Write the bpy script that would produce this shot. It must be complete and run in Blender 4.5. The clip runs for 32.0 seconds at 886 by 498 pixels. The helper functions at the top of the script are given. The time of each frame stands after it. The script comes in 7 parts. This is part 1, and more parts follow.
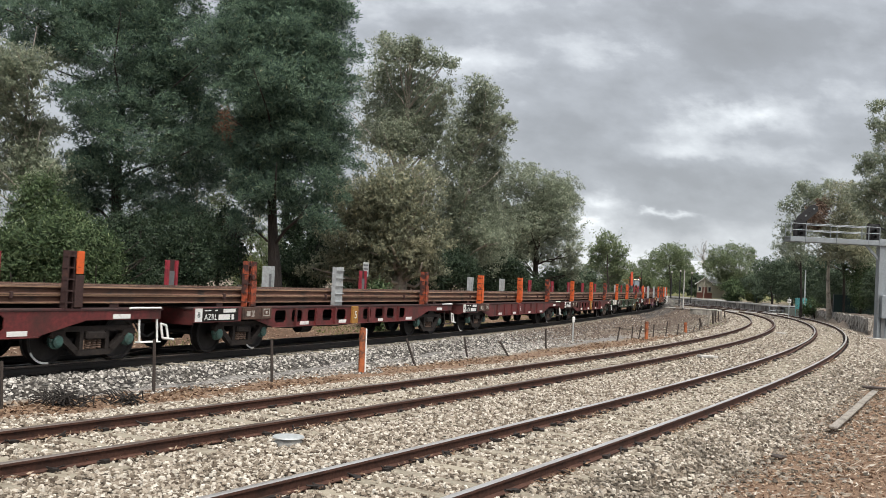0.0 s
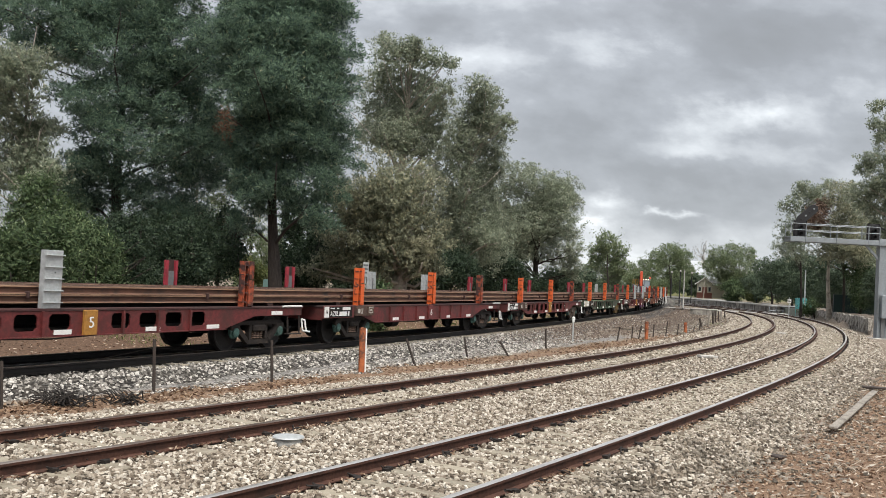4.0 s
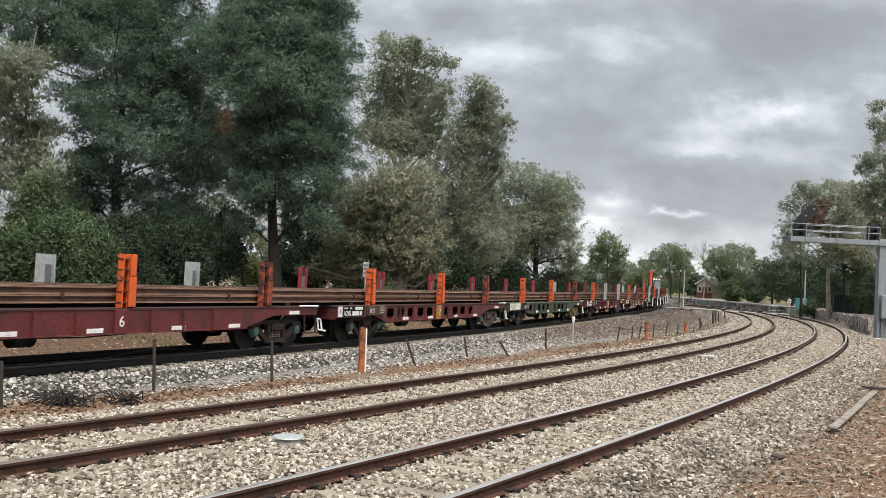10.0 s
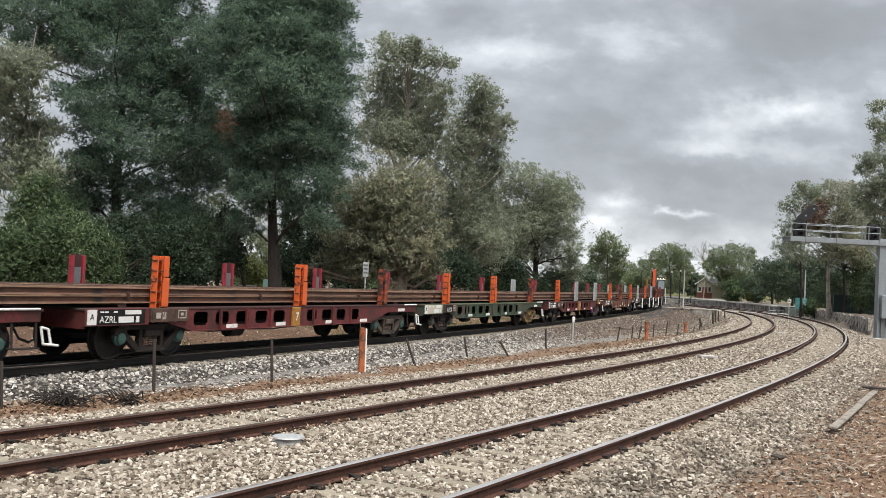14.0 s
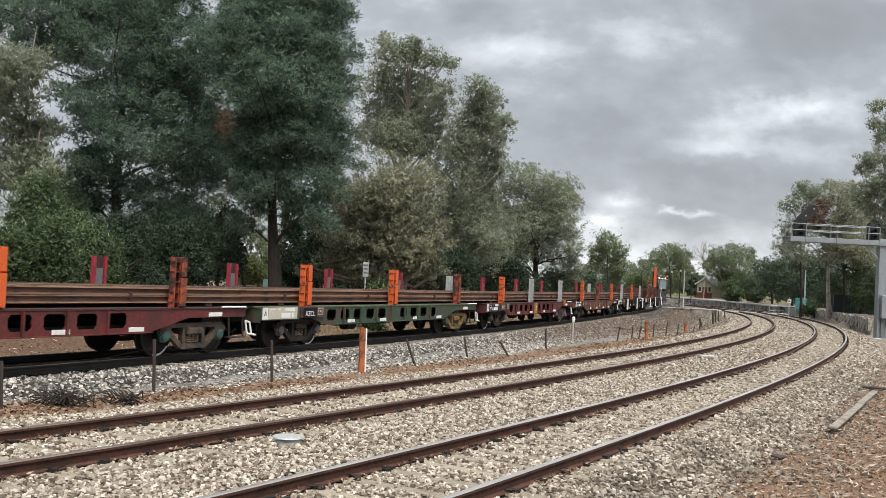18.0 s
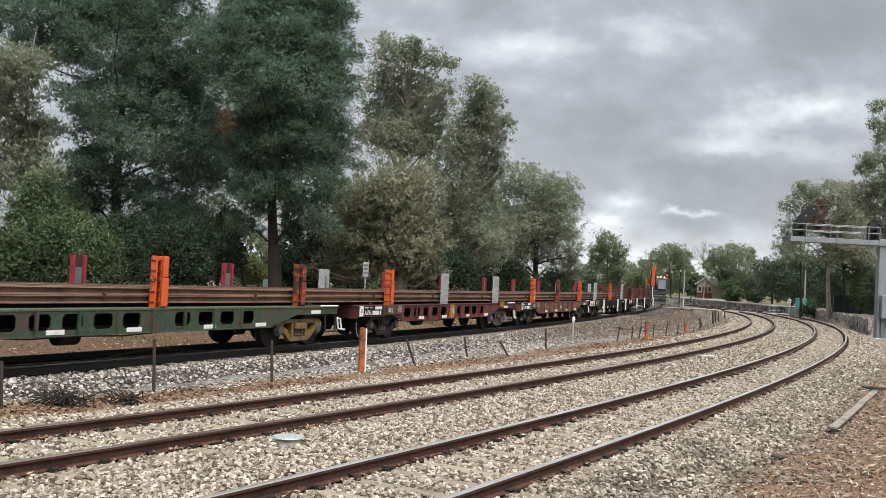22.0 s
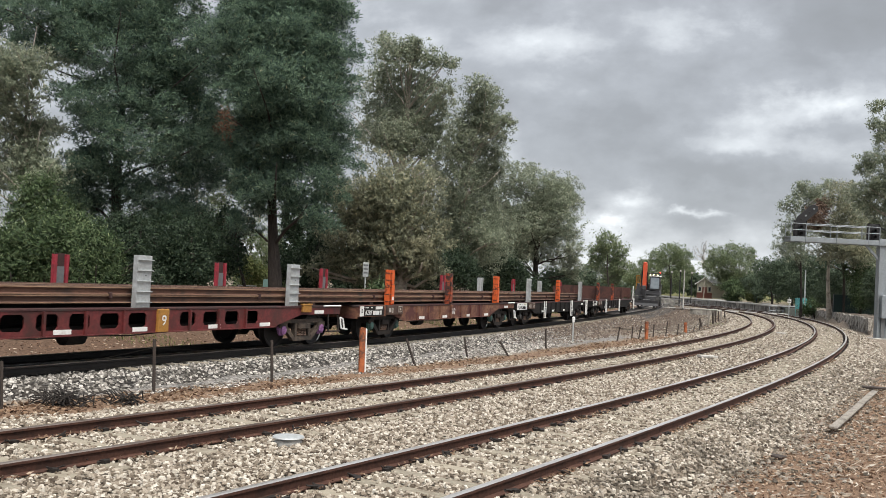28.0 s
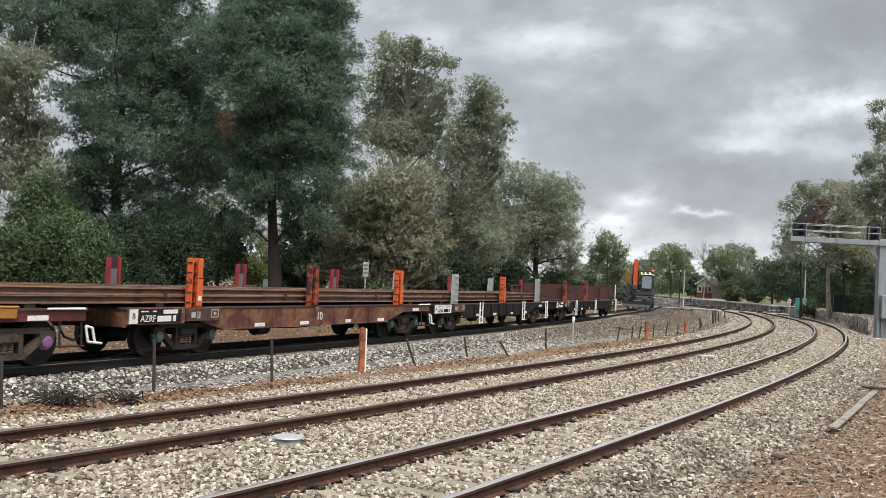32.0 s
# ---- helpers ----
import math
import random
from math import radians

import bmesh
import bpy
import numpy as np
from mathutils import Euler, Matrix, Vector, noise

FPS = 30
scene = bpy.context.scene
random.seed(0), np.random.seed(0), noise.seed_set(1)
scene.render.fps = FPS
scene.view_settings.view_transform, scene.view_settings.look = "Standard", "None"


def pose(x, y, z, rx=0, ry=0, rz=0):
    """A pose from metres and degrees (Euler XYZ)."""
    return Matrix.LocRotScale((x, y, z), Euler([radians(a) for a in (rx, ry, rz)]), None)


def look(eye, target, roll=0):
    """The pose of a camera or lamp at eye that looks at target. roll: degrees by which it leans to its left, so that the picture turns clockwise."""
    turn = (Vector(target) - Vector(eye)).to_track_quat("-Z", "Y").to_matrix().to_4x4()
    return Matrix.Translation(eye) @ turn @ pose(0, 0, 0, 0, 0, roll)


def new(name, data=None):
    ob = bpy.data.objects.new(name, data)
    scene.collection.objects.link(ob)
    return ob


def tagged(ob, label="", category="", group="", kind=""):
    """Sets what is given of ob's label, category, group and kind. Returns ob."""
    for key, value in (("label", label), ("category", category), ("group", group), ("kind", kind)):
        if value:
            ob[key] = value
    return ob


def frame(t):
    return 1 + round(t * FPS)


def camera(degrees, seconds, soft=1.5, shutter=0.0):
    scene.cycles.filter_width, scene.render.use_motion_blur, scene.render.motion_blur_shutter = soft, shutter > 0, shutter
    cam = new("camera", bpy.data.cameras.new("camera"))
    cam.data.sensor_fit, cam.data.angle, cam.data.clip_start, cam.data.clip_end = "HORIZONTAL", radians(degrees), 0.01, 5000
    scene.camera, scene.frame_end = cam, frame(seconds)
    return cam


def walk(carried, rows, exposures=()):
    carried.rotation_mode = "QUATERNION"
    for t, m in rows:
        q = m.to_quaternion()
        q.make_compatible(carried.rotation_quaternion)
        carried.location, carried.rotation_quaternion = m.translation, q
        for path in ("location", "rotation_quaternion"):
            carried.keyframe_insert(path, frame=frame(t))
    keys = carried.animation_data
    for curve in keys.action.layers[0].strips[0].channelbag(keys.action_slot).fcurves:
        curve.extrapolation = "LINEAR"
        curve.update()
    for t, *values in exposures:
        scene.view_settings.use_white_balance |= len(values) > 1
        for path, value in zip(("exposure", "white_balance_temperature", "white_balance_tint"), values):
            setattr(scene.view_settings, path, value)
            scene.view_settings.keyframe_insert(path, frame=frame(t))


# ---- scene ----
# Metres; the eye stands beside a double broad-gauge line (rail heads at z = 0), with a standard-gauge
# goods line behind a fence, on which a long train of flat wagons loaded with rails goes by.
CLIP = 32.0
EXPOSURE = 1.35
CLOUD_GLOW = 0.385
cam = camera(50.0, CLIP, soft=0.8, shutter=0.3)
EYE = pose(0, 0, 2.158) @ pose(0, 0, 0, 90 + 1.671, 0, 0) @ pose(0, 0, 0, 0, 0, 2.981)
walk(cam, [(0.0, EYE), (CLIP, EYE)], exposures=[(0.0, EXPOSURE, 6580, 9), (CLIP, EXPOSURE, 6580, 9)])

# ---- world, sun and cloud sheet ----
SUN_EL, SUN_ROT = 63.0, 159.0
world = bpy.data.worlds.new("overcast_sky")
world.use_nodes = True
scene.world = world
wn = world.node_tree
sky = wn.nodes.new("ShaderNodeTexSky")
sky.sky_type, sky.sun_disc = "NISHITA", False
sky.sun_elevation, sky.sun_rotation = radians(SUN_EL), radians(SUN_ROT)
wn.nodes["Background"].inputs["Strength"].default_value = 0.05
veil = wn.nodes.new("ShaderNodeMix")          # thin high cloud over the clear sky
veil.data_type = "RGBA"
veil.inputs[0].default_value = 0.85
veil.inputs[7].default_value = (7.2, 7.5, 7.9, 1)
wn.links.new(sky.outputs[0], veil.inputs[6])
wn.links.new(veil.outputs[2], wn.nodes["Background"].inputs["Color"])
sun = new("sun", bpy.data.lights.new("sun", "SUN"))
sun.data.energy, sun.data.angle, sun.data.color = 5.0, radians(40), (1.0, 0.96, 0.9)
sun.matrix_world = look((16.3, -42.4, 89), (0, 0, 0))


# ---- node helpers ----
def material(name):
    m = bpy.data.materials.new(name)
    m.use_nodes = True
    nt = m.node_tree
    return m, nt, nt.nodes["Principled BSDF"]


def noise_node(nt, scale, detail=4.0, rough=0.6, coord="Object", stretch=None, distortion=0.0):
    tc = nt.nodes.new("ShaderNodeTexCoord")
    out = tc.outputs[coord]
    if stretch:
        mp = nt.nodes.new("ShaderNodeMapping")
        mp.inputs["Scale"].default_value = stretch
        nt.links.new(out, mp.inputs["Vector"])
        out = mp.outputs[0]
    n = nt.nodes.new("ShaderNodeTexNoise")
    n.inputs["Scale"].default_value, n.inputs["Detail"].default_value = scale, detail
    n.inputs["Roughness"].default_value, n.inputs["Distortion"].default_value = rough, distortion
    nt.links.new(out, n.inputs["Vector"])
    return n.outputs["Fac"]


def ramp(nt, fac, stops):
    r = nt.nodes.new("ShaderNodeValToRGB")
    els = r.color_ramp.elements
    while len(els) < len(stops):
        els.new(0.5)
    for el, (at_, col) in zip(els, stops):
        el.position = at_
        el.color = (*col, 1) if len(col) == 3 else col
    nt.links.new(fac, r.inputs["Fac"])
    return r.outputs["Color"]


def mix(nt, fac, a, b, mode="MIX"):
    n = nt.nodes.new("ShaderNodeMix")
    n.data_type, n.blend_type = "RGBA", mode
    for sock, v in ((n.inputs[0], fac), (n.inputs[6], a), (n.inputs[7], b)):
        if isinstance(v, bpy.types.NodeSocket):
            nt.links.new(v, sock)
        elif isinstance(v, tuple):
            sock.default_value = (*v, 1)
        else:
            sock.default_value = v
    return n.outputs[2]


def bump(nt, bsdf, fac, strength=0.4, dist=0.02):
    b = nt.nodes.new("ShaderNodeBump")
    b.inputs["Strength"].default_value, b.inputs["Distance"].default_value = strength, dist
    nt.links.new(fac, b.inputs["Height"])
    nt.links.new(b.outputs[0], bsdf.inputs["Normal"])


def surface(name, base, rough=0.7, metal=0.0, grain=30.0, vary=0.25, stain=None, stain_scale=2.0, stain_at=(0.5, 0.68),
            fine=0.12, relief=0.3, depth=0.01, spread=0.0, stretch=None, spec=0.5):
    """Painted, rusted, mineral or wooden surface: base colour with grain, blotches of a second colour and fine relief."""
    m, nt, b = material(name)
    g = noise_node(nt, grain, 5, 0.65, stretch=stretch)
    dark, light = tuple(c * (1 - vary) for c in base), tuple(min(1, c * (1 + vary)) for c in base)
    col = ramp(nt, g, [(0.3, dark), (0.7, light)])
    big = noise_node(nt, stain_scale, 6, 0.7, distortion=0.4)
    if stain:
        f = ramp(nt, big, [(stain_at[0], (0, 0, 0)), (stain_at[1], (1, 1, 1))])
        col = mix(nt, f, col, stain)
    else:
        f = ramp(nt, big, [(0.25, (1 - fine * 2,) * 3), (0.75, (1 + 0 * fine,) * 3)])
        col = mix(nt, 1.0, col, f, "MULTIPLY")
    if spread:
        oi = nt.nodes.new("ShaderNodeObjectInfo")
        f = ramp(nt, oi.outputs["Random"], [(0.0, (1 - spread,) * 3), (1.0, (1.0, 1.0, 1.0))])
        col = mix(nt, 1.0, col, f, "MULTIPLY")
    nt.links.new(col, b.inputs["Base Color"])
    b.inputs["Roughness"].default_value, b.inputs["Metallic"].default_value = rough, metal
    b.inputs["Specular IOR Level"].default_value = spec
    if relief:
        bump(nt, b, g, relief, depth)
    return m


def stone_material(name, stops, rough=0.85, grain=60.0):
    """Broken stones: each piece takes its own tone."""
    m, nt, b = material(name)
    geo = nt.nodes.new("ShaderNodeNewGeometry")
    col = ramp(nt, geo.outputs["Random Per Island"], stops)
    g = noise_node(nt, grain, 4, 0.7)
    col = mix(nt, 1.0, col, ramp(nt, g, [(0.25, (0.72, 0.7, 0.68)), (0.7, (1, 1, 1))]), "MULTIPLY")
    nt.links.new(col, b.inputs["Base Color"])
    b.inputs["Roughness"].default_value = rough
    b.inputs["Specular IOR Level"].default_value = 0.25
    bump(nt, b, g, 0.5, 0.01)
    return m


def gravel_bed(name, stops, scale=18.0, patch=None, patch_scale=0.7):
    """Ground made of small stones: cells, each with a tone and a painted shade round its rim, with relief."""
    m, nt, b = material(name)
    tc = nt.nodes.new("ShaderNodeTexCoord")
    v = nt.nodes.new("ShaderNodeTexVoronoi")
    v.inputs["Scale"].default_value = scale
    nt.links.new(tc.outputs["Object"], v.inputs["Vector"])
    sep = nt.nodes.new("ShaderNodeSeparateColor")
    nt.links.new(v.outputs["Color"], sep.inputs[0])
    col = ramp(nt, sep.outputs[0], stops)
    # shade between the stones, put into the colour as dark cell rims
    gap = ramp(nt, v.outputs["Distance"], [(0.25, (1, 1, 1)), (0.75, (0.45, 0.42, 0.4))])
    col = mix(nt, 1.0, col, gap, "MULTIPLY")
    big = noise_node(nt, patch_scale, 6, 0.7)
    if patch:
        col = mix(nt, ramp(nt, big, [(0.5, (0, 0, 0)), (0.72, (0.85, 0.85, 0.85))]), col, patch)
    else:
        col = mix(nt, 1.0, col, ramp(nt, big, [(0.3, (0.8, 0.78, 0.75)), (0.7, (1, 1, 1))]), "MULTIPLY")
        mot = noise_node(nt, 6.0, 4, 0.8)
        col = mix(nt, 1.0, col, ramp(nt, mot, [(0.35, (0.62, 0.58, 0.54)), (0.6, (1, 1, 1))]), "MULTIPLY")
    nt.links.new(col, b.inputs["Base Color"])
    b.inputs["Roughness"].default_value = 0.9
    b.inputs["Specular IOR Level"].default_value = 0.2
    inv = nt.nodes.new("ShaderNodeMath")
    inv.operation = "SUBTRACT"
    inv.inputs[0].default_value = 1.0
    nt.links.new(v.outputs["Distance"], inv.inputs[1])
    bump(nt, b, inv.outputs[0], 0.9, 0.04)
    return m


def leaf_material(name, stops, glow=0.25, rough=0.55, patch=None):
    """Foliage: each leaf takes its own tone, thin enough to let light through."""
    m, nt, b = material(name)
    geo = nt.nodes.new("ShaderNodeNewGeometry")
    col = ramp(nt, geo.outputs["Random Per Island"], stops)
    big = noise_node(nt, 0.45, 3, 0.6)
    if patch:
        col = mix(nt, ramp(nt, big, [(0.52, (0, 0, 0)), (0.66, (0.8, 0.8, 0.8))]), col, patch)
    else:
        col = mix(nt, 1.0, col, ramp(nt, big, [(0.3, (0.7, 0.72, 0.7)), (0.7, (1, 1, 1))]), "MULTIPLY")
    nt.links.new(col, b.inputs["Base Color"])
    b.inputs["Roughness"].default_value = rough
    b.inputs["Specular IOR Level"].default_value = 0.14
    tr = nt.nodes.new("ShaderNodeBsdfTranslucent")
    nt.links.new(col, tr.inputs["Color"])
    mx = nt.nodes.new("ShaderNodeMixShader")
    mx.inputs[0].default_value = glow
    nt.links.new(b.outputs[0], mx.inputs[1])
    nt.links.new(tr.outputs[0], mx.inputs[2])
    nt.links.new(mx.outputs[0], nt.nodes["Material Output"].inputs["Surface"])
    return m


def tarnished(name, bright, dull, scale=0.8):
    """Steel that the wheels polish in places and leave dull in others."""
    m, nt, b = material(name)
    f = noise_node(nt, scale, 4, 0.6)
    nt.links.new(ramp(nt, f, [(0.35, dull), (0.65, bright)]), b.inputs["Base Color"])
    b.inputs["Metallic"].default_value, b.inputs["Roughness"].default_value = 0.85, 0.38
    return m


def glow_material(name, colour, strength):
    m, nt, b = material(name)
    b.inputs["Base Color"].default_value = (*colour, 1)
    b.inputs["Emission Color"].default_value = (*colour, 1)
    b.inputs["Emission Strength"].default_value = strength
    return m


# bright gaps and heavy masses of the cloud cover: place and reach on the sheet (across, height over distance), lift
CLOUD_FORMS = [(0.346, 0.192, 0.046, 0.012, 0.24), (0.364, 0.204, 0.030, 0.007, 0.10), (0.312, 0.178, 0.040, 0.006, 0.09), (0.396, 0.209, 0.065, 0.020, 0.14), (0.296, 0.154, 0.083, 0.012, 0.17), (0.237, 0.079, 0.015, 0.0032, 0.24), (0.270, 0.0795, 0.017, 0.0032, 0.26), (0.179, 0.090, 0.02, 0.009, 0.2), (0.163, 0.066, 0.024, 0.008, 0.28),
               (0.186, 0.266, 0.065, 0.025, 0.18), (0.067, 0.248, 0.042, 0.017, 0.20), (0.36, 0.285, 0.13, 0.040, -0.26),
               (0.203, 0.193, 0.089, 0.033, -0.16), (0.285, 0.124, 0.095, 0.017, -0.18), (0.027, 0.280, 0.089, 0.021, -0.12), (0.385, 0.174, 0.048, 0.017, -0.09), (0.098, 0.164, 0.054, 0.036, -0.07), (0.217, 0.030, 0.30, 0.030, 0.20), (0.442, 0.251, 0.036, 0.024, -0.05)]


def math_node(nt, op, a, b=None, c=None):
    n = nt.nodes.new("ShaderNodeMath")
    n.operation = op
    for sock, v in zip(n.inputs, (a, b, c)):
        if isinstance(v, bpy.types.NodeSocket):
            nt.links.new(v, sock)
        elif v is not None:
            sock.default_value = v
    return n.outputs[0]


def cloud_material():
    """A glowing overcast: billows at three sizes, brighter overhead than low down as an overcast sky is."""
    m, nt, b = material("cloud_layer")
    nt.nodes.remove(b)
    tc = nt.nodes.new("ShaderNodeTexCoord")
    pos = nt.nodes.new("ShaderNodeSeparateXYZ")
    nt.links.new(tc.outputs["Object"], pos.inputs[0])
    ahead = math_node(nt, "MAXIMUM", pos.outputs[1], 120.0)          # billows widen with distance, as far cloud banks pile up
    plan = nt.nodes.new("ShaderNodeCombineXYZ")
    nt.links.new(math_node(nt, "DIVIDE", pos.outputs[0], ahead), plan.inputs[0])
    nt.links.new(math_node(nt, "DIVIDE", 148.0, ahead), plan.inputs[1])

    def billow(scale, detail, rough, squash, seed):
        mp = nt.nodes.new("ShaderNodeMapping")
        mp.inputs["Location"].default_value = (seed, seed * 0.7, 0)
        mp.inputs["Scale"].default_value = (scale, scale * squash, 1)
        nt.links.new(plan.outputs[0], mp.inputs["Vector"])
        n = nt.nodes.new("ShaderNodeTexNoise")
        n.inputs["Scale"].default_value, n.inputs["Detail"].default_value, n.inputs["Roughness"].default_value = 1.0, detail, rough
        nt.links.new(mp.outputs[0], n.inputs["Vector"])
        return n

    mid, fine = billow(9, 5, 0.45, 1.9, 3.1).outputs["Fac"], billow(34, 4, 0.55, 1.6, 8.4).outputs["Fac"]
    total = math_node(nt, "MULTIPLY_ADD", mid, 0.62, math_node(nt, "MULTIPLY_ADD", fine, 0.16, 0.245))
    warp = nt.nodes.new("ShaderNodeVectorMath")
    warp.operation = "MULTIPLY_ADD"
    nt.links.new(billow(22, 4, 0.6, 1.5, 5.0).outputs["Color"], warp.inputs[0])
    warp.inputs[1].default_value = (0.075, 0.03, 0)
    off = nt.nodes.new("ShaderNodeVectorMath")
    off.operation = "SUBTRACT"
    nt.links.new(plan.outputs[0], off.inputs[0])
    off.inputs[1].default_value = (0.0375, 0.015, 0)
    nt.links.new(off.outputs[0], warp.inputs[2])
    for cx, cy, sx, sy, lift in CLOUD_FORMS:
        mp = nt.nodes.new("ShaderNodeMapping")
        mp.vector_type = "TEXTURE"
        mp.inputs["Location"].default_value = (cx, cy, 0)
        mp.inputs["Scale"].default_value = (sx, sy, 1.0)
        nt.links.new(warp.outputs[0], mp.inputs["Vector"])
        sep = nt.nodes.new("ShaderNodeSeparateXYZ")
        nt.links.new(mp.outputs[0], sep.inputs[0])
        sq = math_node(nt, "ADD", math_node(nt, "MULTIPLY", sep.outputs[0], sep.outputs[0]), math_node(nt, "MULTIPLY", sep.outputs[1], sep.outputs[1]))
        g = math_node(nt, "POWER", 2.0, math_node(nt, "MULTIPLY", sq, -1.0))
        total = math_node(nt, "MULTIPLY_ADD", g, lift, total)
    col = ramp(nt, total, [(0.3, (0.02, 0.024, 0.034)), (0.48, (0.066, 0.075, 0.096)), (0.62, (0.186, 0.204, 0.24)), (0.8, (0.55, 0.585, 0.63)), (1.0, (1.2, 1.25, 1.3))])
    r2 = math_node(nt, "ADD", math_node(nt, "MULTIPLY", pos.outputs[0], pos.outputs[0]), math_node(nt, "MULTIPLY", pos.outputs[1], pos.outputs[1]))
    rise = math_node(nt, "DIVIDE", 148.0, math_node(nt, "SQRT", math_node(nt, "ADD", r2, 148.0 ** 2)))
    em = nt.nodes.new("ShaderNodeEmission")
    nt.links.new(math_node(nt, "MULTIPLY", math_node(nt, "MULTIPLY_ADD", rise, 2.0, 1.0), CLOUD_GLOW), em.inputs["Strength"])
    nt.links.new(col, em.inputs["Color"])
    tr = nt.nodes.new("ShaderNodeBsdfTransparent")
    mx = nt.nodes.new("ShaderNodeMixShader")
    mx.inputs[0].default_value = 0.58
    nt.links.new(tr.outputs[0], mx.inputs[1])
    nt.links.new(em.outputs[0], mx.inputs[2])
    nt.links.new(mx.outputs[0], nt.nodes["Material Output"].inputs["Surface"])
    return m


M = {}
M["cloud"] = cloud_material()
M["ground"] = None
M["ballast"] = gravel_bed("pale_ballast_bed", [(0.0, (0.07, 0.058, 0.046)), (0.5, (0.27, 0.235, 0.195)), (1.0, (0.6, 0.555, 0.485))], 20)
# grey goods bed, its tones lowered for shade under wagons and between stones
M["ballast_dark"] = gravel_bed("shaded_grey_ballast_bed", [(0.0, (0.02, 0.019, 0.018)), (0.5, (0.07, 0.066, 0.062)), (1.0, (0.2, 0.19, 0.18))], 17, patch=(0.045, 0.037, 0.03), patch_scale=0.9)
M["stone"] = stone_material("pale_ballast_stone", [(0.0, (0.08, 0.06, 0.045)), (0.25, (0.23, 0.19, 0.148)), (0.65, (0.4, 0.35, 0.288)), (1.0, (0.68, 0.635, 0.56))])
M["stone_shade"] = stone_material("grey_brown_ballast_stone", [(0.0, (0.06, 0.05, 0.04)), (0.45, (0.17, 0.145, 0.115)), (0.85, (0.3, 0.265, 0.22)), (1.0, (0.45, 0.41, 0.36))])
M["stone_brown"] = stone_material("dirty_brown_ballast_stone", [(0.0, (0.06, 0.045, 0.036)), (0.5, (0.165, 0.125, 0.1)), (0.9, (0.28, 0.23, 0.19)), (1.0, (0.42, 0.38, 0.34))])
M["bed_brown"] = gravel_bed("brown_ballast_bed", [(0.0, (0.06, 0.045, 0.036)), (0.5, (0.16, 0.12, 0.095)), (1.0, (0.3, 0.25, 0.21))], 17)
M["stone_dark"] = stone_material("grey_ballast_stone", [(0.0, (0.045, 0.041, 0.037)), (0.4, (0.225, 0.21, 0.19)), (0.75, (0.46, 0.435, 0.4)), (1.0, (0.74, 0.71, 0.67))])
M["rail_side"] = surface("rusted_rail", (0.075, 0.036, 0.026), 0.8, 0.0, 25, 0.35, stain=(0.034, 0.02, 0.016), stain_scale=3, spec=0.25, relief=0.4, depth=0.004)
# goods rails: near-black copy of the rail steel, painting the train's shade
M["rail_dark"] = surface("train_shaded_rail", (0.014, 0.011, 0.01), 0.6, 0.1, 25, 0.3, relief=0.3, depth=0.004)
M["rail_polish"] = tarnished("polished_rail_head", (0.8, 0.78, 0.76), (0.6, 0.56, 0.53), 0.35)
M["rail_top"] = tarnished("worn_rail_head", (0.42, 0.36, 0.32), (0.17, 0.115, 0.09), 0.35)
M["sleeper"] = surface("weathered_concrete_sleeper", (0.30, 0.265, 0.205), 0.9, 0, 35, 0.22, stain=(0.2, 0.165, 0.12), stain_scale=3, spread=0.25)
M["fastening"] = surface("black_rail_fastening", (0.025, 0.02, 0.018), 0.7, 0.3, 30, 0.3)
M["bark"] = surface("rough_brown_bark", (0.05, 0.04, 0.034), 0.95, 0, 6, 0.45, relief=0.9, depth=0.05, stretch=(3, 3, 0.6))
M["bark_pale"] = surface("pale_eucalypt_bark", (0.36, 0.32, 0.27), 0.9, 0, 4, 0.3, stain=(0.14, 0.11, 0.09), stain_scale=1.5, relief=0.5, depth=0.03, stretch=(3, 3, 0.5))
M["pine"] = leaf_material("dark_green_needles", [(0.0, (0.042, 0.074, 0.062)), (0.5, (0.122, 0.186, 0.138)), (0.985, (0.24, 0.335, 0.225)), (1.0, (0.48, 0.46, 0.3))], 0.4, 0.6)
M["euc"] = leaf_material("grey_green_eucalypt_leaves", [(0.0, (0.18, 0.21, 0.155)), (0.5, (0.285, 0.325, 0.235)), (0.85, (0.41, 0.44, 0.33)), (1.0, (0.54, 0.54, 0.42))], 0.5)
M["euc_brown"] = leaf_material("olive_brown_eucalypt_leaves", [(0.0, (0.125, 0.14, 0.1)), (0.5, (0.235, 0.25, 0.175)), (0.85, (0.34, 0.345, 0.235)), (1.0, (0.46, 0.42, 0.28))], 0.5, patch=(0.32, 0.308, 0.207))
M["shrub"] = leaf_material("fresh_green_shrub_leaves", [(0.0, (0.034, 0.056, 0.028)), (0.5, (0.076, 0.118, 0.054)), (0.9, (0.15, 0.2, 0.095)), (1.0, (0.28, 0.33, 0.18))], 0.3, 0.45)
M["ivy"] = leaf_material("dark_hedge_leaves", [(0.0, (0.02, 0.034, 0.022)), (0.6, (0.045, 0.07, 0.043)), (1.0, (0.1, 0.135, 0.08))], 0.35, 0.45)
# paler copies of hedge and tree leaves: distance haze put into the colour
M["ivy_far"] = leaf_material("haze_paled_dark_green_leaves", [(0.0, (0.06, 0.085, 0.06)), (0.6, (0.095, 0.13, 0.085)), (1.0, (0.15, 0.19, 0.12))], 0.4, 0.5)
M["far_leaf"] = leaf_material("haze_paled_green_far_leaves", [(0.0, (0.14, 0.175, 0.105)), (0.6, (0.2, 0.245, 0.14)), (1.0, (0.3, 0.345, 0.2))], 0.5)
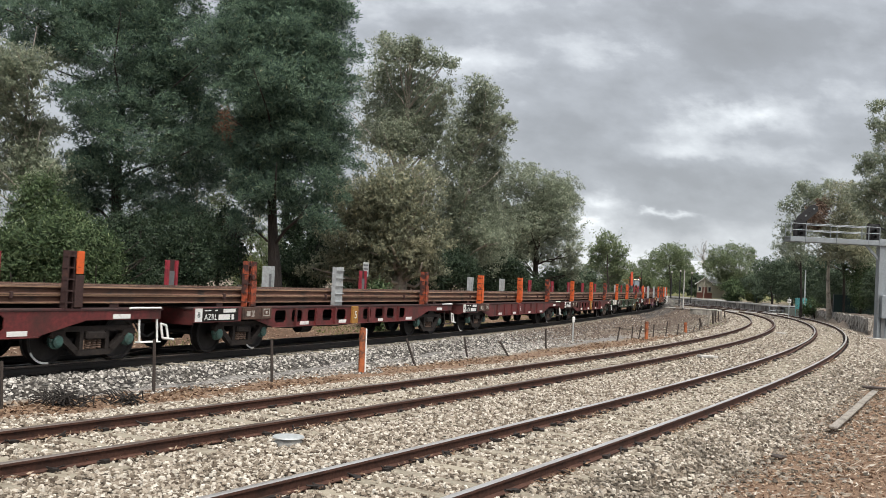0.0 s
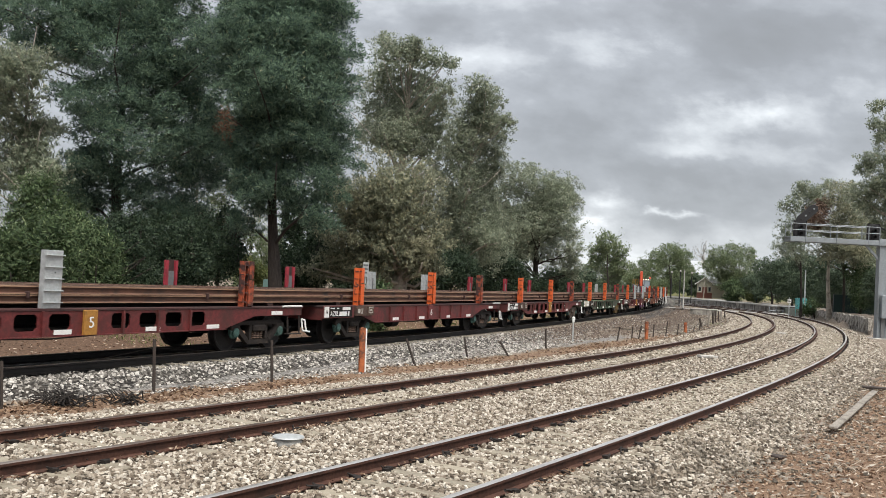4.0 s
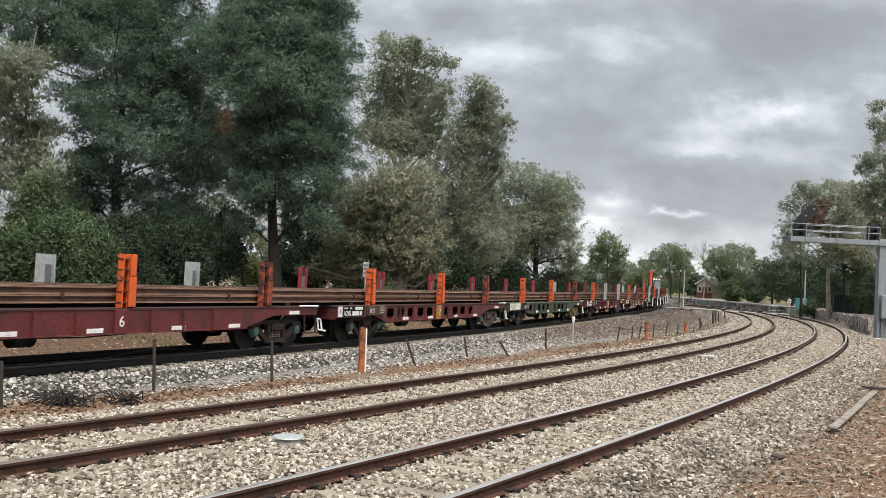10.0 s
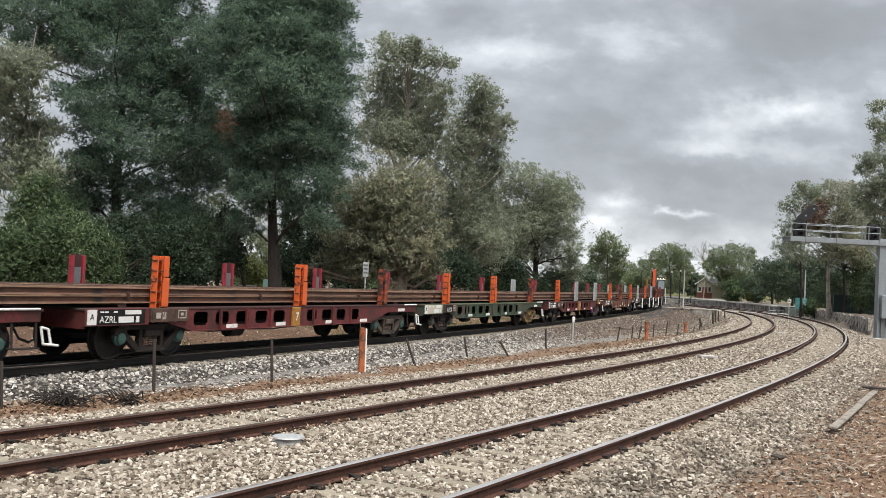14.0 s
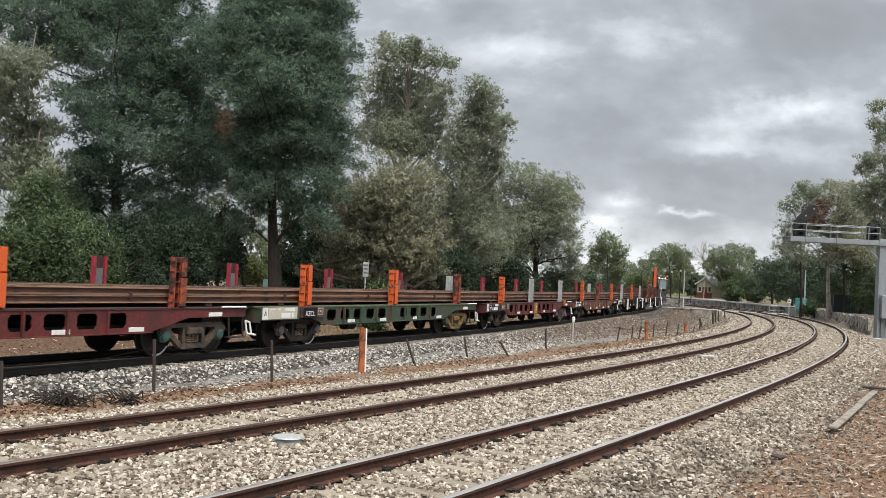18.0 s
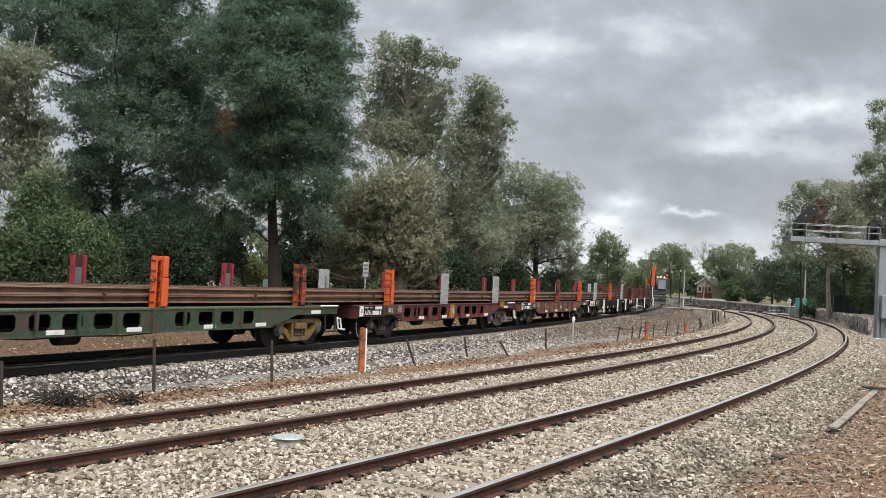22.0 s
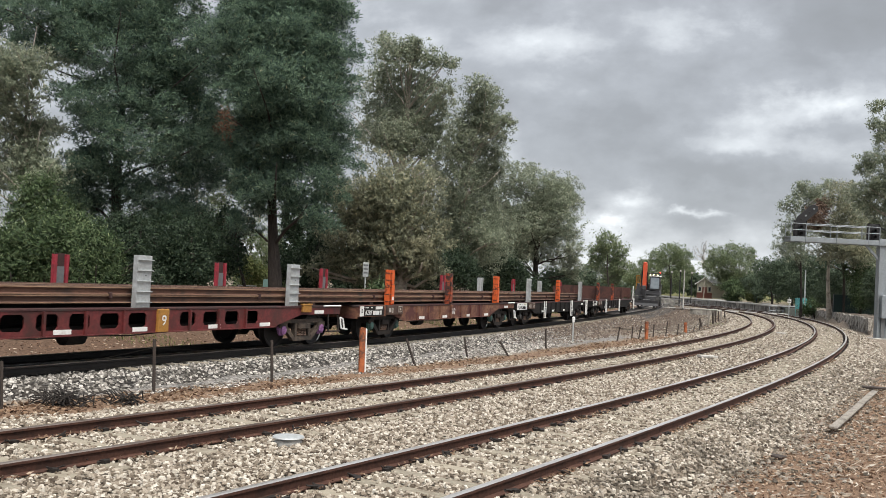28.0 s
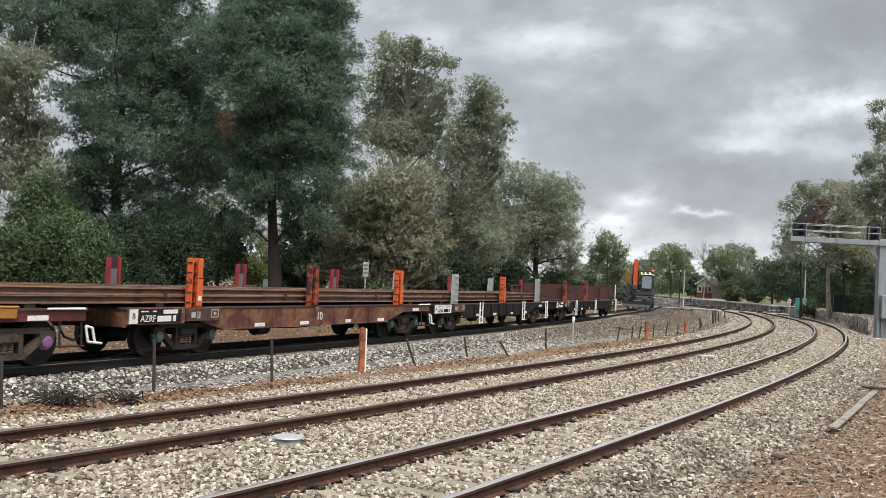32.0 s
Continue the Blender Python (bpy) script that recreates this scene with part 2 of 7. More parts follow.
M["dry"] = leaf_material("dry_russet_leaves", [(0.0, (0.09, 0.058, 0.044)), (0.6, (0.19, 0.125, 0.095)), (1.0, (0.3, 0.22, 0.17))], 0.3)
M["dead_needles"] = leaf_material("russet_dead_needles", [(0.0, (0.1, 0.05, 0.034)), (0.6, (0.18, 0.092, 0.06)), (1.0, (0.28, 0.17, 0.11))], 0.3)
M["grass"] = leaf_material("short_grass", [(0.0, (0.06, 0.085, 0.03)), (0.6, (0.14, 0.165, 0.06)), (1.0, (0.28, 0.28, 0.12))], 0.25)
M["litter"] = stone_material("fallen_bark_and_leaves", [(0.0, (0.07, 0.042, 0.03)), (0.45, (0.2, 0.125, 0.083)), (0.75, (0.34, 0.235, 0.16)), (0.92, (0.48, 0.38, 0.29)), (1.0, (0.62, 0.55, 0.46))], 0.9)
M["litter_red"] = stone_material("fallen_russet_leaves", [(0.0, (0.06, 0.036, 0.025)), (0.45, (0.165, 0.098, 0.06)), (0.8, (0.28, 0.19, 0.125)), (1.0, (0.45, 0.36, 0.27))], 0.9)
M["twig"] = surface("dead_dark_twigs", (0.03, 0.025, 0.022), 0.95, 0, 20, 0.3)
M["paint_red"] = surface("faded_oxide_red_paint", (0.12, 0.02, 0.02), 0.6, 0.0, 14, 0.35, stain=(0.05, 0.018, 0.015), stain_scale=1.7, stain_at=(0.45, 0.68), relief=0.15)
M["paint_rust"] = surface("rusty_brown_steel", (0.19, 0.09, 0.052), 0.85, 0.0, 9, 0.5, stain=(0.085, 0.026, 0.022), stain_scale=1.3, stain_at=(0.44, 0.58), relief=0.3)
M["end_beam"] = surface("grimy_brown_end_steel", (0.1, 0.055, 0.04), 0.8, 0.1, 12, 0.4, stain=(0.035, 0.024, 0.02), stain_scale=2.0, stain_at=(0.42, 0.62), relief=0.3)
M["faded"] = surface("faded_white_stencil", (0.42, 0.4, 0.36), 0.7, 0, 18, 0.25, stain=(0.14, 0.1, 0.08), stain_scale=5, stain_at=(0.5, 0.62))
M["paint_green"] = surface("faded_dark_green_paint", (0.034, 0.062, 0.036), 0.65, 0, 8, 0.5, stain=(0.07, 0.046, 0.036), stain_scale=1.9, stain_at=(0.48, 0.62), relief=0.15)
M["paint_black"] = surface("sooty_black_steel", (0.01, 0.009, 0.009), 0.75, 0.0, 25, 0.35, stain=(0.024, 0.018, 0.015), stain_scale=2.0, spec=0.25)
M["deck"] = surface("dirty_brown_deck_edge", (0.05, 0.016, 0.016), 0.8, 0, 15, 0.35, stain=(0.03, 0.024, 0.022), stain_scale=1.5, stain_at=(0.45, 0.7))
M["deck_green"] = surface("dirty_green_deck_edge", (0.075, 0.1, 0.06), 0.8, 0, 15, 0.35, stain=(0.1, 0.05, 0.03), stain_scale=1.5, stain_at=(0.5, 0.72))
M["orange"] = surface("chipped_orange_paint", (0.62, 0.105, 0.02), 0.6, 0, 30, 0.15, stain=(0.06, 0.025, 0.018), stain_scale=3.2, stain_at=(0.57, 0.63), relief=0.15)
M["orange_worn"] = surface("worn_orange_over_rust", (0.36, 0.07, 0.026), 0.75, 0, 22, 0.35, stain=(0.05, 0.021, 0.017), stain_scale=3.4, stain_at=(0.42, 0.55), relief=0.25)
M["post_dark"] = surface("burnt_brown_rusty_steel", (0.045, 0.022, 0.02), 0.8, 0.1, 25, 0.3, stain=(0.1, 0.04, 0.025), stain_scale=3, stain_at=(0.55, 0.7))
M["crimson"] = surface("faded_crimson_paint", (0.27, 0.022, 0.036), 0.6, 0, 25, 0.2, stain=(0.12, 0.02, 0.025), stain_scale=2.5)
M["galv"] = surface("galvanised_steel", (0.44, 0.46, 0.465), 0.5, 0.35, 14, 0.18, stain=(0.33, 0.34, 0.34), stain_scale=2.5, relief=0.08)
M["gantry"] = surface("weathered_grey_steel", (0.25, 0.275, 0.295), 0.5, 0.3, 10, 0.15, stain=(0.22, 0.235, 0.24), stain_scale=1.5, relief=0.08)
M["galv_dark"] = surface("dull_grey_liner", (0.17, 0.175, 0.18), 0.6, 0.2, 18, 0.2)
M["white"] = surface("chalky_white_paint", (0.74, 0.74, 0.72), 0.6, 0, 30, 0.08, stain=(0.42, 0.38, 0.34), stain_scale=4, stain_at=(0.55, 0.75), relief=0.1)
M["yellow"] = surface("ochre_yellow_paint", (0.34, 0.16, 0.03), 0.65, 0, 25, 0.25, stain=(0.14, 0.075, 0.03), stain_scale=3)
M["bogie"] = surface("grimy_cast_steel", (0.026, 0.021, 0.019), 0.8, 0.0, 20, 0.4, stain=(0.05, 0.038, 0.03), stain_scale=3.0, stain_at=(0.52, 0.7), spec=0.25)
M["bogie_yellow"] = surface("grimy_yellow_cast_steel", (0.20, 0.13, 0.045), 0.8, 0.1, 20, 0.35, stain=(0.05, 0.04, 0.03), stain_scale=3.0)
M["bogie_rust"] = surface("rusty_cast_steel", (0.11, 0.082, 0.062), 0.85, 0.1, 20, 0.4, stain=(0.04, 0.033, 0.029), stain_scale=2.6, stain_at=(0.42, 0.62))
M["wheel"] = surface("dusty_black_wheel_steel", (0.014, 0.012, 0.012), 0.6, 0.0, 18, 0.35, stain=(0.03, 0.026, 0.024), stain_scale=2.0, spec=0.35)
M["tread"] = surface("polished_wheel_tread", (0.42, 0.41, 0.40), 0.3, 0.95, 20, 0.1, relief=0.05)
M["cap_green"] = surface("sea_green_bearing_cap", (0.045, 0.105, 0.09), 0.6, 0, 20, 0.3, stain=(0.04, 0.05, 0.045), stain_scale=4)
M["cap_purple"] = surface("purple_bearing_cap", (0.26, 0.11, 0.27), 0.6, 0, 20, 0.25)
M["cap_grey"] = surface("greasy_grey_bearing_cap", (0.09, 0.09, 0.085), 0.6, 0.1, 20, 0.25)
M["spring"] = surface("rusty_coil_spring", (0.15, 0.095, 0.07), 0.7, 0.2, 30, 0.25)
M["load"] = surface("rusty_new_rail", (0.112, 0.054, 0.036), 0.75, 0.15, 10, 0.35, stain=(0.035, 0.024, 0.02), stain_scale=1.6, relief=0.2, stretch=(0.15, 1, 1), spread=0.45)
M["load_pale"] = surface("tan_rail_foot", (0.36, 0.225, 0.145), 0.8, 0, 12, 0.3, stain=(0.18, 0.10, 0.06), stain_scale=1.2, stretch=(0.15, 1, 1), spread=0.4)
M["timber"] = surface("grey_weathered_timber", (0.25, 0.225, 0.195), 0.9, 0, 12, 0.4, stain=(0.1, 0.085, 0.07), stain_scale=3.0, relief=0.5, depth=0.01, stretch=(1, 6, 6))
M["old_rail_post"] = surface("flaking_orange_post", (0.40, 0.115, 0.04), 0.8, 0, 12, 0.3, stain=(0.09, 0.04, 0.025), stain_scale=4, stain_at=(0.45, 0.6))
M["picket"] = surface("rusted_fence_picket", (0.055, 0.042, 0.036), 0.9, 0.1, 30, 0.3)
M["concrete"] = surface("weathered_grey_concrete", (0.42, 0.405, 0.38), 0.9, 0, 8, 0.2, stain=(0.16, 0.15, 0.135), stain_scale=1.2, relief=0.3)
M["retaining"] = surface("stained_whitewashed_wall", (0.46, 0.425, 0.38), 0.9, 0, 6, 0.3, stain=(0.12, 0.1, 0.082), stain_scale=2.4, stain_at=(0.45, 0.56), relief=0.4, spread=0.4)
M["asphalt"] = surface("grey_platform_asphalt", (0.27, 0.265, 0.255), 0.9, 0, 40, 0.2)
M["cream"] = surface("cream_weatherboard", (0.58, 0.54, 0.44), 0.8, 0, 10, 0.1)
M["brick"] = surface("maroon_brickwork", (0.20, 0.075, 0.055), 0.85, 0, 30, 0.3)
M["roof"] = surface("grey_corrugated_roof", (0.27, 0.28, 0.29), 0.6, 0.3, 8, 0.15)
M["weed_wall"] = surface("green_stained_hoarding", (0.2, 0.215, 0.18), 0.9, 0, 6, 0.3, stain=(0.09, 0.1, 0.075), stain_scale=1.2, relief=0.2)
M["glass"] = surface("dark_window_glass", (0.02, 0.025, 0.03), 0.08, 0, 4, 0.1, relief=0)
M["bark_strip"] = stone_material("curled_pale_bark", [(0.0, (0.16, 0.12, 0.09)), (0.4, (0.34, 0.28, 0.22)), (0.8, (0.5, 0.44, 0.37)), (1.0, (0.66, 0.61, 0.54))], 0.9)
# windscreen paled to grey-blue: the sky's reflection is in its base colour
M["cab_glass"] = surface("sky_toned_windscreen", (0.22, 0.26, 0.29), 0.12, 0.0, 4, 0.1, relief=0)
M["teal"] = surface("turquoise_painted_box", (0.07, 0.36, 0.36), 0.5, 0, 15, 0.2, stain=(0.3, 0.42, 0.38), stain_scale=3, stain_at=(0.58, 0.66))
M["signal_black"] = surface("matt_black_signal", (0.012, 0.012, 0.014), 0.6, 0, 15, 0.2)
M["rubber"] = surface("black_rubber", (0.02, 0.02, 0.02), 0.8, 0, 20, 0.2)
M["exc_orange"] = surface("bright_orange_machine_paint", (0.55, 0.08, 0.03), 0.45, 0, 15, 0.1)
M["exc_dark"] = surface("charcoal_machine_paint", (0.06, 0.06, 0.065), 0.55, 0, 15, 0.2)
M["bulkhead"] = surface("dark_brown_steel_side", (0.085, 0.036, 0.028), 0.8, 0.1, 12, 0.3, stain=(0.04, 0.022, 0.02), stain_scale=1.5)
M["lamp_red"] = glow_material("red_signal_lamp", (1.0, 0.05, 0.04), 3.0)
M["lamp_warm"] = glow_material("warm_lamp", (1.0, 0.75, 0.45), 3.0)
M["lamp_white"] = glow_material("white_lamp", (1.0, 0.97, 0.9), 3.0)


# ---- mesh helpers ----
class Geo:
    """Gathers boxes, bars and profiles into one mesh."""

    def __init__(self):
        self.v, self.f = [], []

    def add(self, verts, faces, m=None):
        n = len(self.v)
        self.v += [tuple(m @ Vector(p)) if m else tuple(p) for p in verts]
        self.f += [tuple(i + n for i in f) for f in faces]
        return self

    def box(self, x0, x1, y0, y1, z0, z1, c=0.0, m=None):
        if c <= 0:
            vs = [(x, y, z) for x in (x0, x1) for y in (y0, y1) for z in (z0, z1)]
            return self.add(vs, [(0, 1, 3, 2), (4, 6, 7, 5), (0, 4, 5, 1), (2, 3, 7, 6), (0, 2, 6, 4), (1, 5, 7, 3)], m)
        vs, idx = [], {}
        for ix, x in enumerate((x0, x1)):
            for iy, y in enumerate((y0, y1)):
                for iz, z in enumerate((z0, z1)):
                    sx, sy, sz = (c, -c)[ix], (c, -c)[iy], (c, -c)[iz]
                    for a, p in enumerate(((x, y + sy, z + sz), (x + sx, y, z + sz), (x + sx, y + sy, z))):
                        idx[ix, iy, iz, a] = len(vs)
                        vs.append(p)
        fs = []
        for i in (0, 1):
            fs.append([idx[i, a, b, 0] for a, b in ((0, 0), (0, 1), (1, 1), (1, 0))][:: (1, -1)[i]])
            fs.append([idx[a, i, b, 1] for a, b in ((0, 0), (1, 0), (1, 1), (0, 1))][:: (1, -1)[i]])
            fs.append([idx[a, b, i, 2] for a, b in ((0, 0), (0, 1), (1, 1), (1, 0))][:: (1, -1)[i]])
            for j in (0, 1):
                fl = i == j
                fs.append([idx[i, j, 0, 0], idx[i, j, 1, 0], idx[i, j, 1, 1], idx[i, j, 0, 1]][:: -1 if fl else 1])
                fs.append([idx[i, 0, j, 0], idx[i, 1, j, 0], idx[i, 1, j, 2], idx[i, 0, j, 2]][:: 1 if fl else -1])
                fs.append([idx[0, i, j, 1], idx[1, i, j, 1], idx[1, i, j, 2], idx[0, i, j, 2]][:: -1 if fl else 1])
                for k in (0, 1):
                    tri = [idx[i, j, k, 0], idx[i, j, k, 1], idx[i, j, k, 2]]
                    fs.append(tri if (i + j + k) % 2 else tri[::-1])
        return self.add(vs, fs, m)

    def prism(self, pts, a0, a1, axis="y", m=None):
        """A closed outline pushed from a0 to a1 along an axis; the outline lies in the other two, in order."""
        def put(p, a):
            return {"x": (a, p[0], p[1]), "y": (p[0], a, p[1]), "z": (p[0], p[1], a)}[axis]
        n = len(pts)
        vs = [put(p, a0) for p in pts] + [put(p, a1) for p in pts]
        fs = [tuple(range(n)), tuple(range(2 * n - 1, n - 1, -1))] + [(i, i + n, (i + 1) % n + n, (i + 1) % n) for i in range(n)]
        return self.add(vs, fs, m)

    def rod(self, a, b, r0, r1=None, n=8):
        """A straight round bar from a to b."""
        a, b, r1 = Vector(a), Vector(b), r0 if r1 is None else r1
        w = (b - a).normalized()
        u = w.orthogonal().normalized()
        v = w.cross(u)
        vs = []
        for p, r in ((a, r0), (b, r1)):
            vs += [p + (u * math.cos(t) + v * math.sin(t)) * r for t in (2 * math.pi * i / n for i in range(n))]
        fs = [tuple(range(n))[::-1], tuple(range(n, 2 * n))] + [(i, (i + 1) % n, (i + 1) % n + n, i + n) for i in range(n)]
        return self.add(vs, fs)

    def tube(self, pts, rs, n=7):
        """A bent tapering tube through points."""
        rings, vs = [], []
        u = None
        for i, p in enumerate(pts):
            w = (Vector(pts[min(i + 1, len(pts) - 1)]) - Vector(pts[max(i - 1, 0)])).normalized()
            u = w.orthogonal().normalized() if u is None else (u - w * u.dot(w)).normalized()
            v = w.cross(u)
            rings.append(len(vs))
            vs += [Vector(p) + (u * math.cos(t) + v * math.sin(t)) * rs[i] for t in (2 * math.pi * k / n for k in range(n))]
        fs = []
        for a in range(len(pts) - 1):
            fs += [(rings[a] + k, rings[a] + (k + 1) % n, rings[a + 1] + (k + 1) % n, rings[a + 1] + k) for k in range(n)]
        fs.append(tuple(rings[-1] + k for k in range(n)))
        return self.add(vs, fs)

    def lathe(self, prof, axis_from, axis_dir, n=20):
        """Turns (distance along, radius) pairs round an axis."""
        a, w = Vector(axis_from), Vector(axis_dir).normalized()
        u = w.orthogonal().normalized()
        v = w.cross(u)
        vs, fs = [], []
        for d, r in prof:
            vs += [a + w * d + (u * math.cos(t) + v * math.sin(t)) * r for t in (2 * math.pi * k / n for k in range(n))]
        for i in range(len(prof) - 1):
            fs += [(i * n + k, i * n + (k + 1) % n, (i + 1) * n + (k + 1) % n, (i + 1) * n + k) for k in range(n)]
        fs += [tuple(range(n))[::-1], tuple(range((len(prof) - 1) * n, len(prof) * n))]
        return self.add(vs, fs)

    def weld(self):
        """Joins corners that lie on one another."""
        seen, verts, to = {}, [], []
        for p in self.v:
            k = tuple(round(c * 2000) for c in p)
            if k not in seen:
                seen[k] = len(verts)
                verts.append(p)
            to.append(seen[k])
        self.v, self.f = verts, [tuple(to[i] for i in f) for f in self.f]
        return self

    def mesh(self, name, mat, smooth=False):
        me = bpy.data.meshes.new(name)
        me.from_pydata(self.v, [], self.f)
        me.materials.append(mat)
        if smooth:
            me.polygons.foreach_set("use_smooth", [True] * len(me.polygons))
        me.update()
        return me


def part(name, geo, mat, parent, label="", smooth=False):
    ob = new(name, geo.mesh(name, mat, smooth) if isinstance(geo, Geo) else geo)
    ob.parent = parent
    if label:
        ob["label"] = label
    return ob


def again(ob, parent, m=None):
    """One more alike piece on the same mesh."""
    o = ob.copy()
    scene.collection.objects.link(o)
    o.parent = parent
    if m is not None:
        o.matrix_basis = m
    return o


def thing(name, at_=None, label="", category="", group=""):
    ob = new(name)
    ob.empty_display_size = 0.3
    if at_ is not None:
        ob.matrix_basis = at_
    return tagged(ob, label, category, group)


def bulk_mesh(name, verts, faces, mat, smooth=False):
    """A large mesh from arrays: verts (n, 3), faces (m, k)."""
    me = bpy.data.meshes.new(name)
    k = faces.shape[1]
    me.vertices.add(len(verts))
    me.vertices.foreach_set("co", np.ascontiguousarray(verts, dtype=np.float32).ravel())
    me.loops.add(faces.size)
    me.loops.foreach_set("vertex_index", np.ascontiguousarray(faces, dtype=np.int32).ravel())
    me.polygons.add(len(faces))
    me.polygons.foreach_set("loop_start", np.arange(0, faces.size, k, dtype=np.int32))
    me.polygons.foreach_set("use_smooth", np.full(len(faces), smooth))
    me.update(calc_edges=True)
    me.materials.append(mat)
    return me


# ---- the lines of the railway ----
STEP = 0.25
SL = np.arange(-90, 260, STEP)


def bend(x0, y0, th, k):
    """Integrates curvature k(s) to a line through (x0, y0) at s = 0; th is the heading, left of +y positive."""
    i0 = int(np.argmin(abs(SL)))
    t = np.cumsum(k) * STEP
    t = th + t - t[i0]
    x, y = np.cumsum(-np.sin(t)) * STEP, np.cumsum(np.cos(t)) * STEP
    return x - x[i0] + x0, y - y[i0] + y0, t


_u = np.clip(SL, -10, 150) / 50
NEAR = bend(-6.694, 0.0, -0.5696, 0.001846 + 0.001875 * _u - 0.000264 * _u ** 2)
_u = np.clip(SL, -10, 120) / 50
GOODS = bend(-8.013, 18.0, -0.4534, np.minimum(0.003953 - 0.003716 * _u + 0.000981 * _u ** 2 + 0.003 * np.maximum(np.clip(SL, -10, 170) - 60, 0) / 50, 0.009))
GAP = 4.19                  # between the two broad-gauge centre lines
GOODS_Z = 0.144
BED_Z = -0.185


def on(line, s, off=0.0, z=0.0):
    """The point off metres to the right of a line at s."""
    x, y, t = (np.interp(s, SL, a) for a in line)
    return Vector((float(x + np.cos(t) * off), float(y + np.sin(t) * off), z))


def heading(line, s):
    return float(np.interp(s, SL, line[2]))


def frame_on(line, s, off=0.0, z=0.0):
    """A pose whose x runs along the line."""
    return Matrix.Translation(on(line, s, off, z)) @ Matrix.Rotation(heading(line, s) + math.pi / 2, 4, "Z")


def offsets(line, px, py, sel=slice(None, None, 4)):
    """For arrays of points: distance along a line and distance to its right."""
    lx, ly, lt = (a[sel] for a in line)
    s, d = np.empty(px.size), np.empty(px.size)
    for i in range(0, px.size, 4000):
        qx, qy = px[i:i + 4000, None] - lx, py[i:i + 4000, None] - ly
        j = np.argmin(qx * qx + qy * qy, axis=1)
        r = np.arange(j.size)
        s[i:i + 4000] = SL[sel][j]
        d[i:i + 4000] = qx[r, j] * np.cos(lt[j]) + qy[r, j] * np.sin(lt[j])
    return s, d


def lattice(x, y, seed=0):
    """Cheap smooth noise between -1 and 1."""
    r = np.random.RandomState(seed)
    out = np.zeros_like(x)
    for k in range(7):
        a, b, c = r.uniform(-1, 1, 3)
        out += np.sin(x * a * 2.2 + y * b * 2.2 + c * 6)
    return out / 4.0


def smooth01(a):
    a = np.clip(a, 0, 1)
    return a * a * (3 - 2 * a)


def ground_z(x, y):
    """Height of the bare ground."""
    x, y = np.atleast_1d(np.asarray(x, float)), np.atleast_1d(np.asarray(y, float))
    sn, dn = offsets(NEAR, x, y)
    sg, dg = offsets(GOODS, x, y)
    z = np.full(x.shape, -0.34)
    z += 0.55 * smooth01((-dg - 2.6) / 5.0) * smooth01((60 - sg) / 30)           # bank behind the goods line
    z += 0.30 * smooth01((dn - 2.6) / 2.2) * smooth01((24 - sn) / 8)              # mulch verge by the eye
    z += 1.1 * smooth01((dn - 3.1) / 0.3) * smooth01((sn - 77) / 3)              # behind the retaining wall
    z += 0.035 * lattice(x * 1.3, y * 1.3, 3) + 0.015 * lattice(x * 4, y * 4, 5)
    z -= 0.06 * ((dn > -6) & (dn < 2.4)) + 0.06 * (abs(dg) < 2.0)
    z += 0.11 * smooth01((-dn - 5.2) / 0.9) * smooth01((dn + 10.5) / 1.5) * smooth01((60 - sn) / 20)      # strip along the fence
    far = smooth01((np.hypot(x, y) - 300) / 400)
    return z * (1 - far) - 0.3 * far


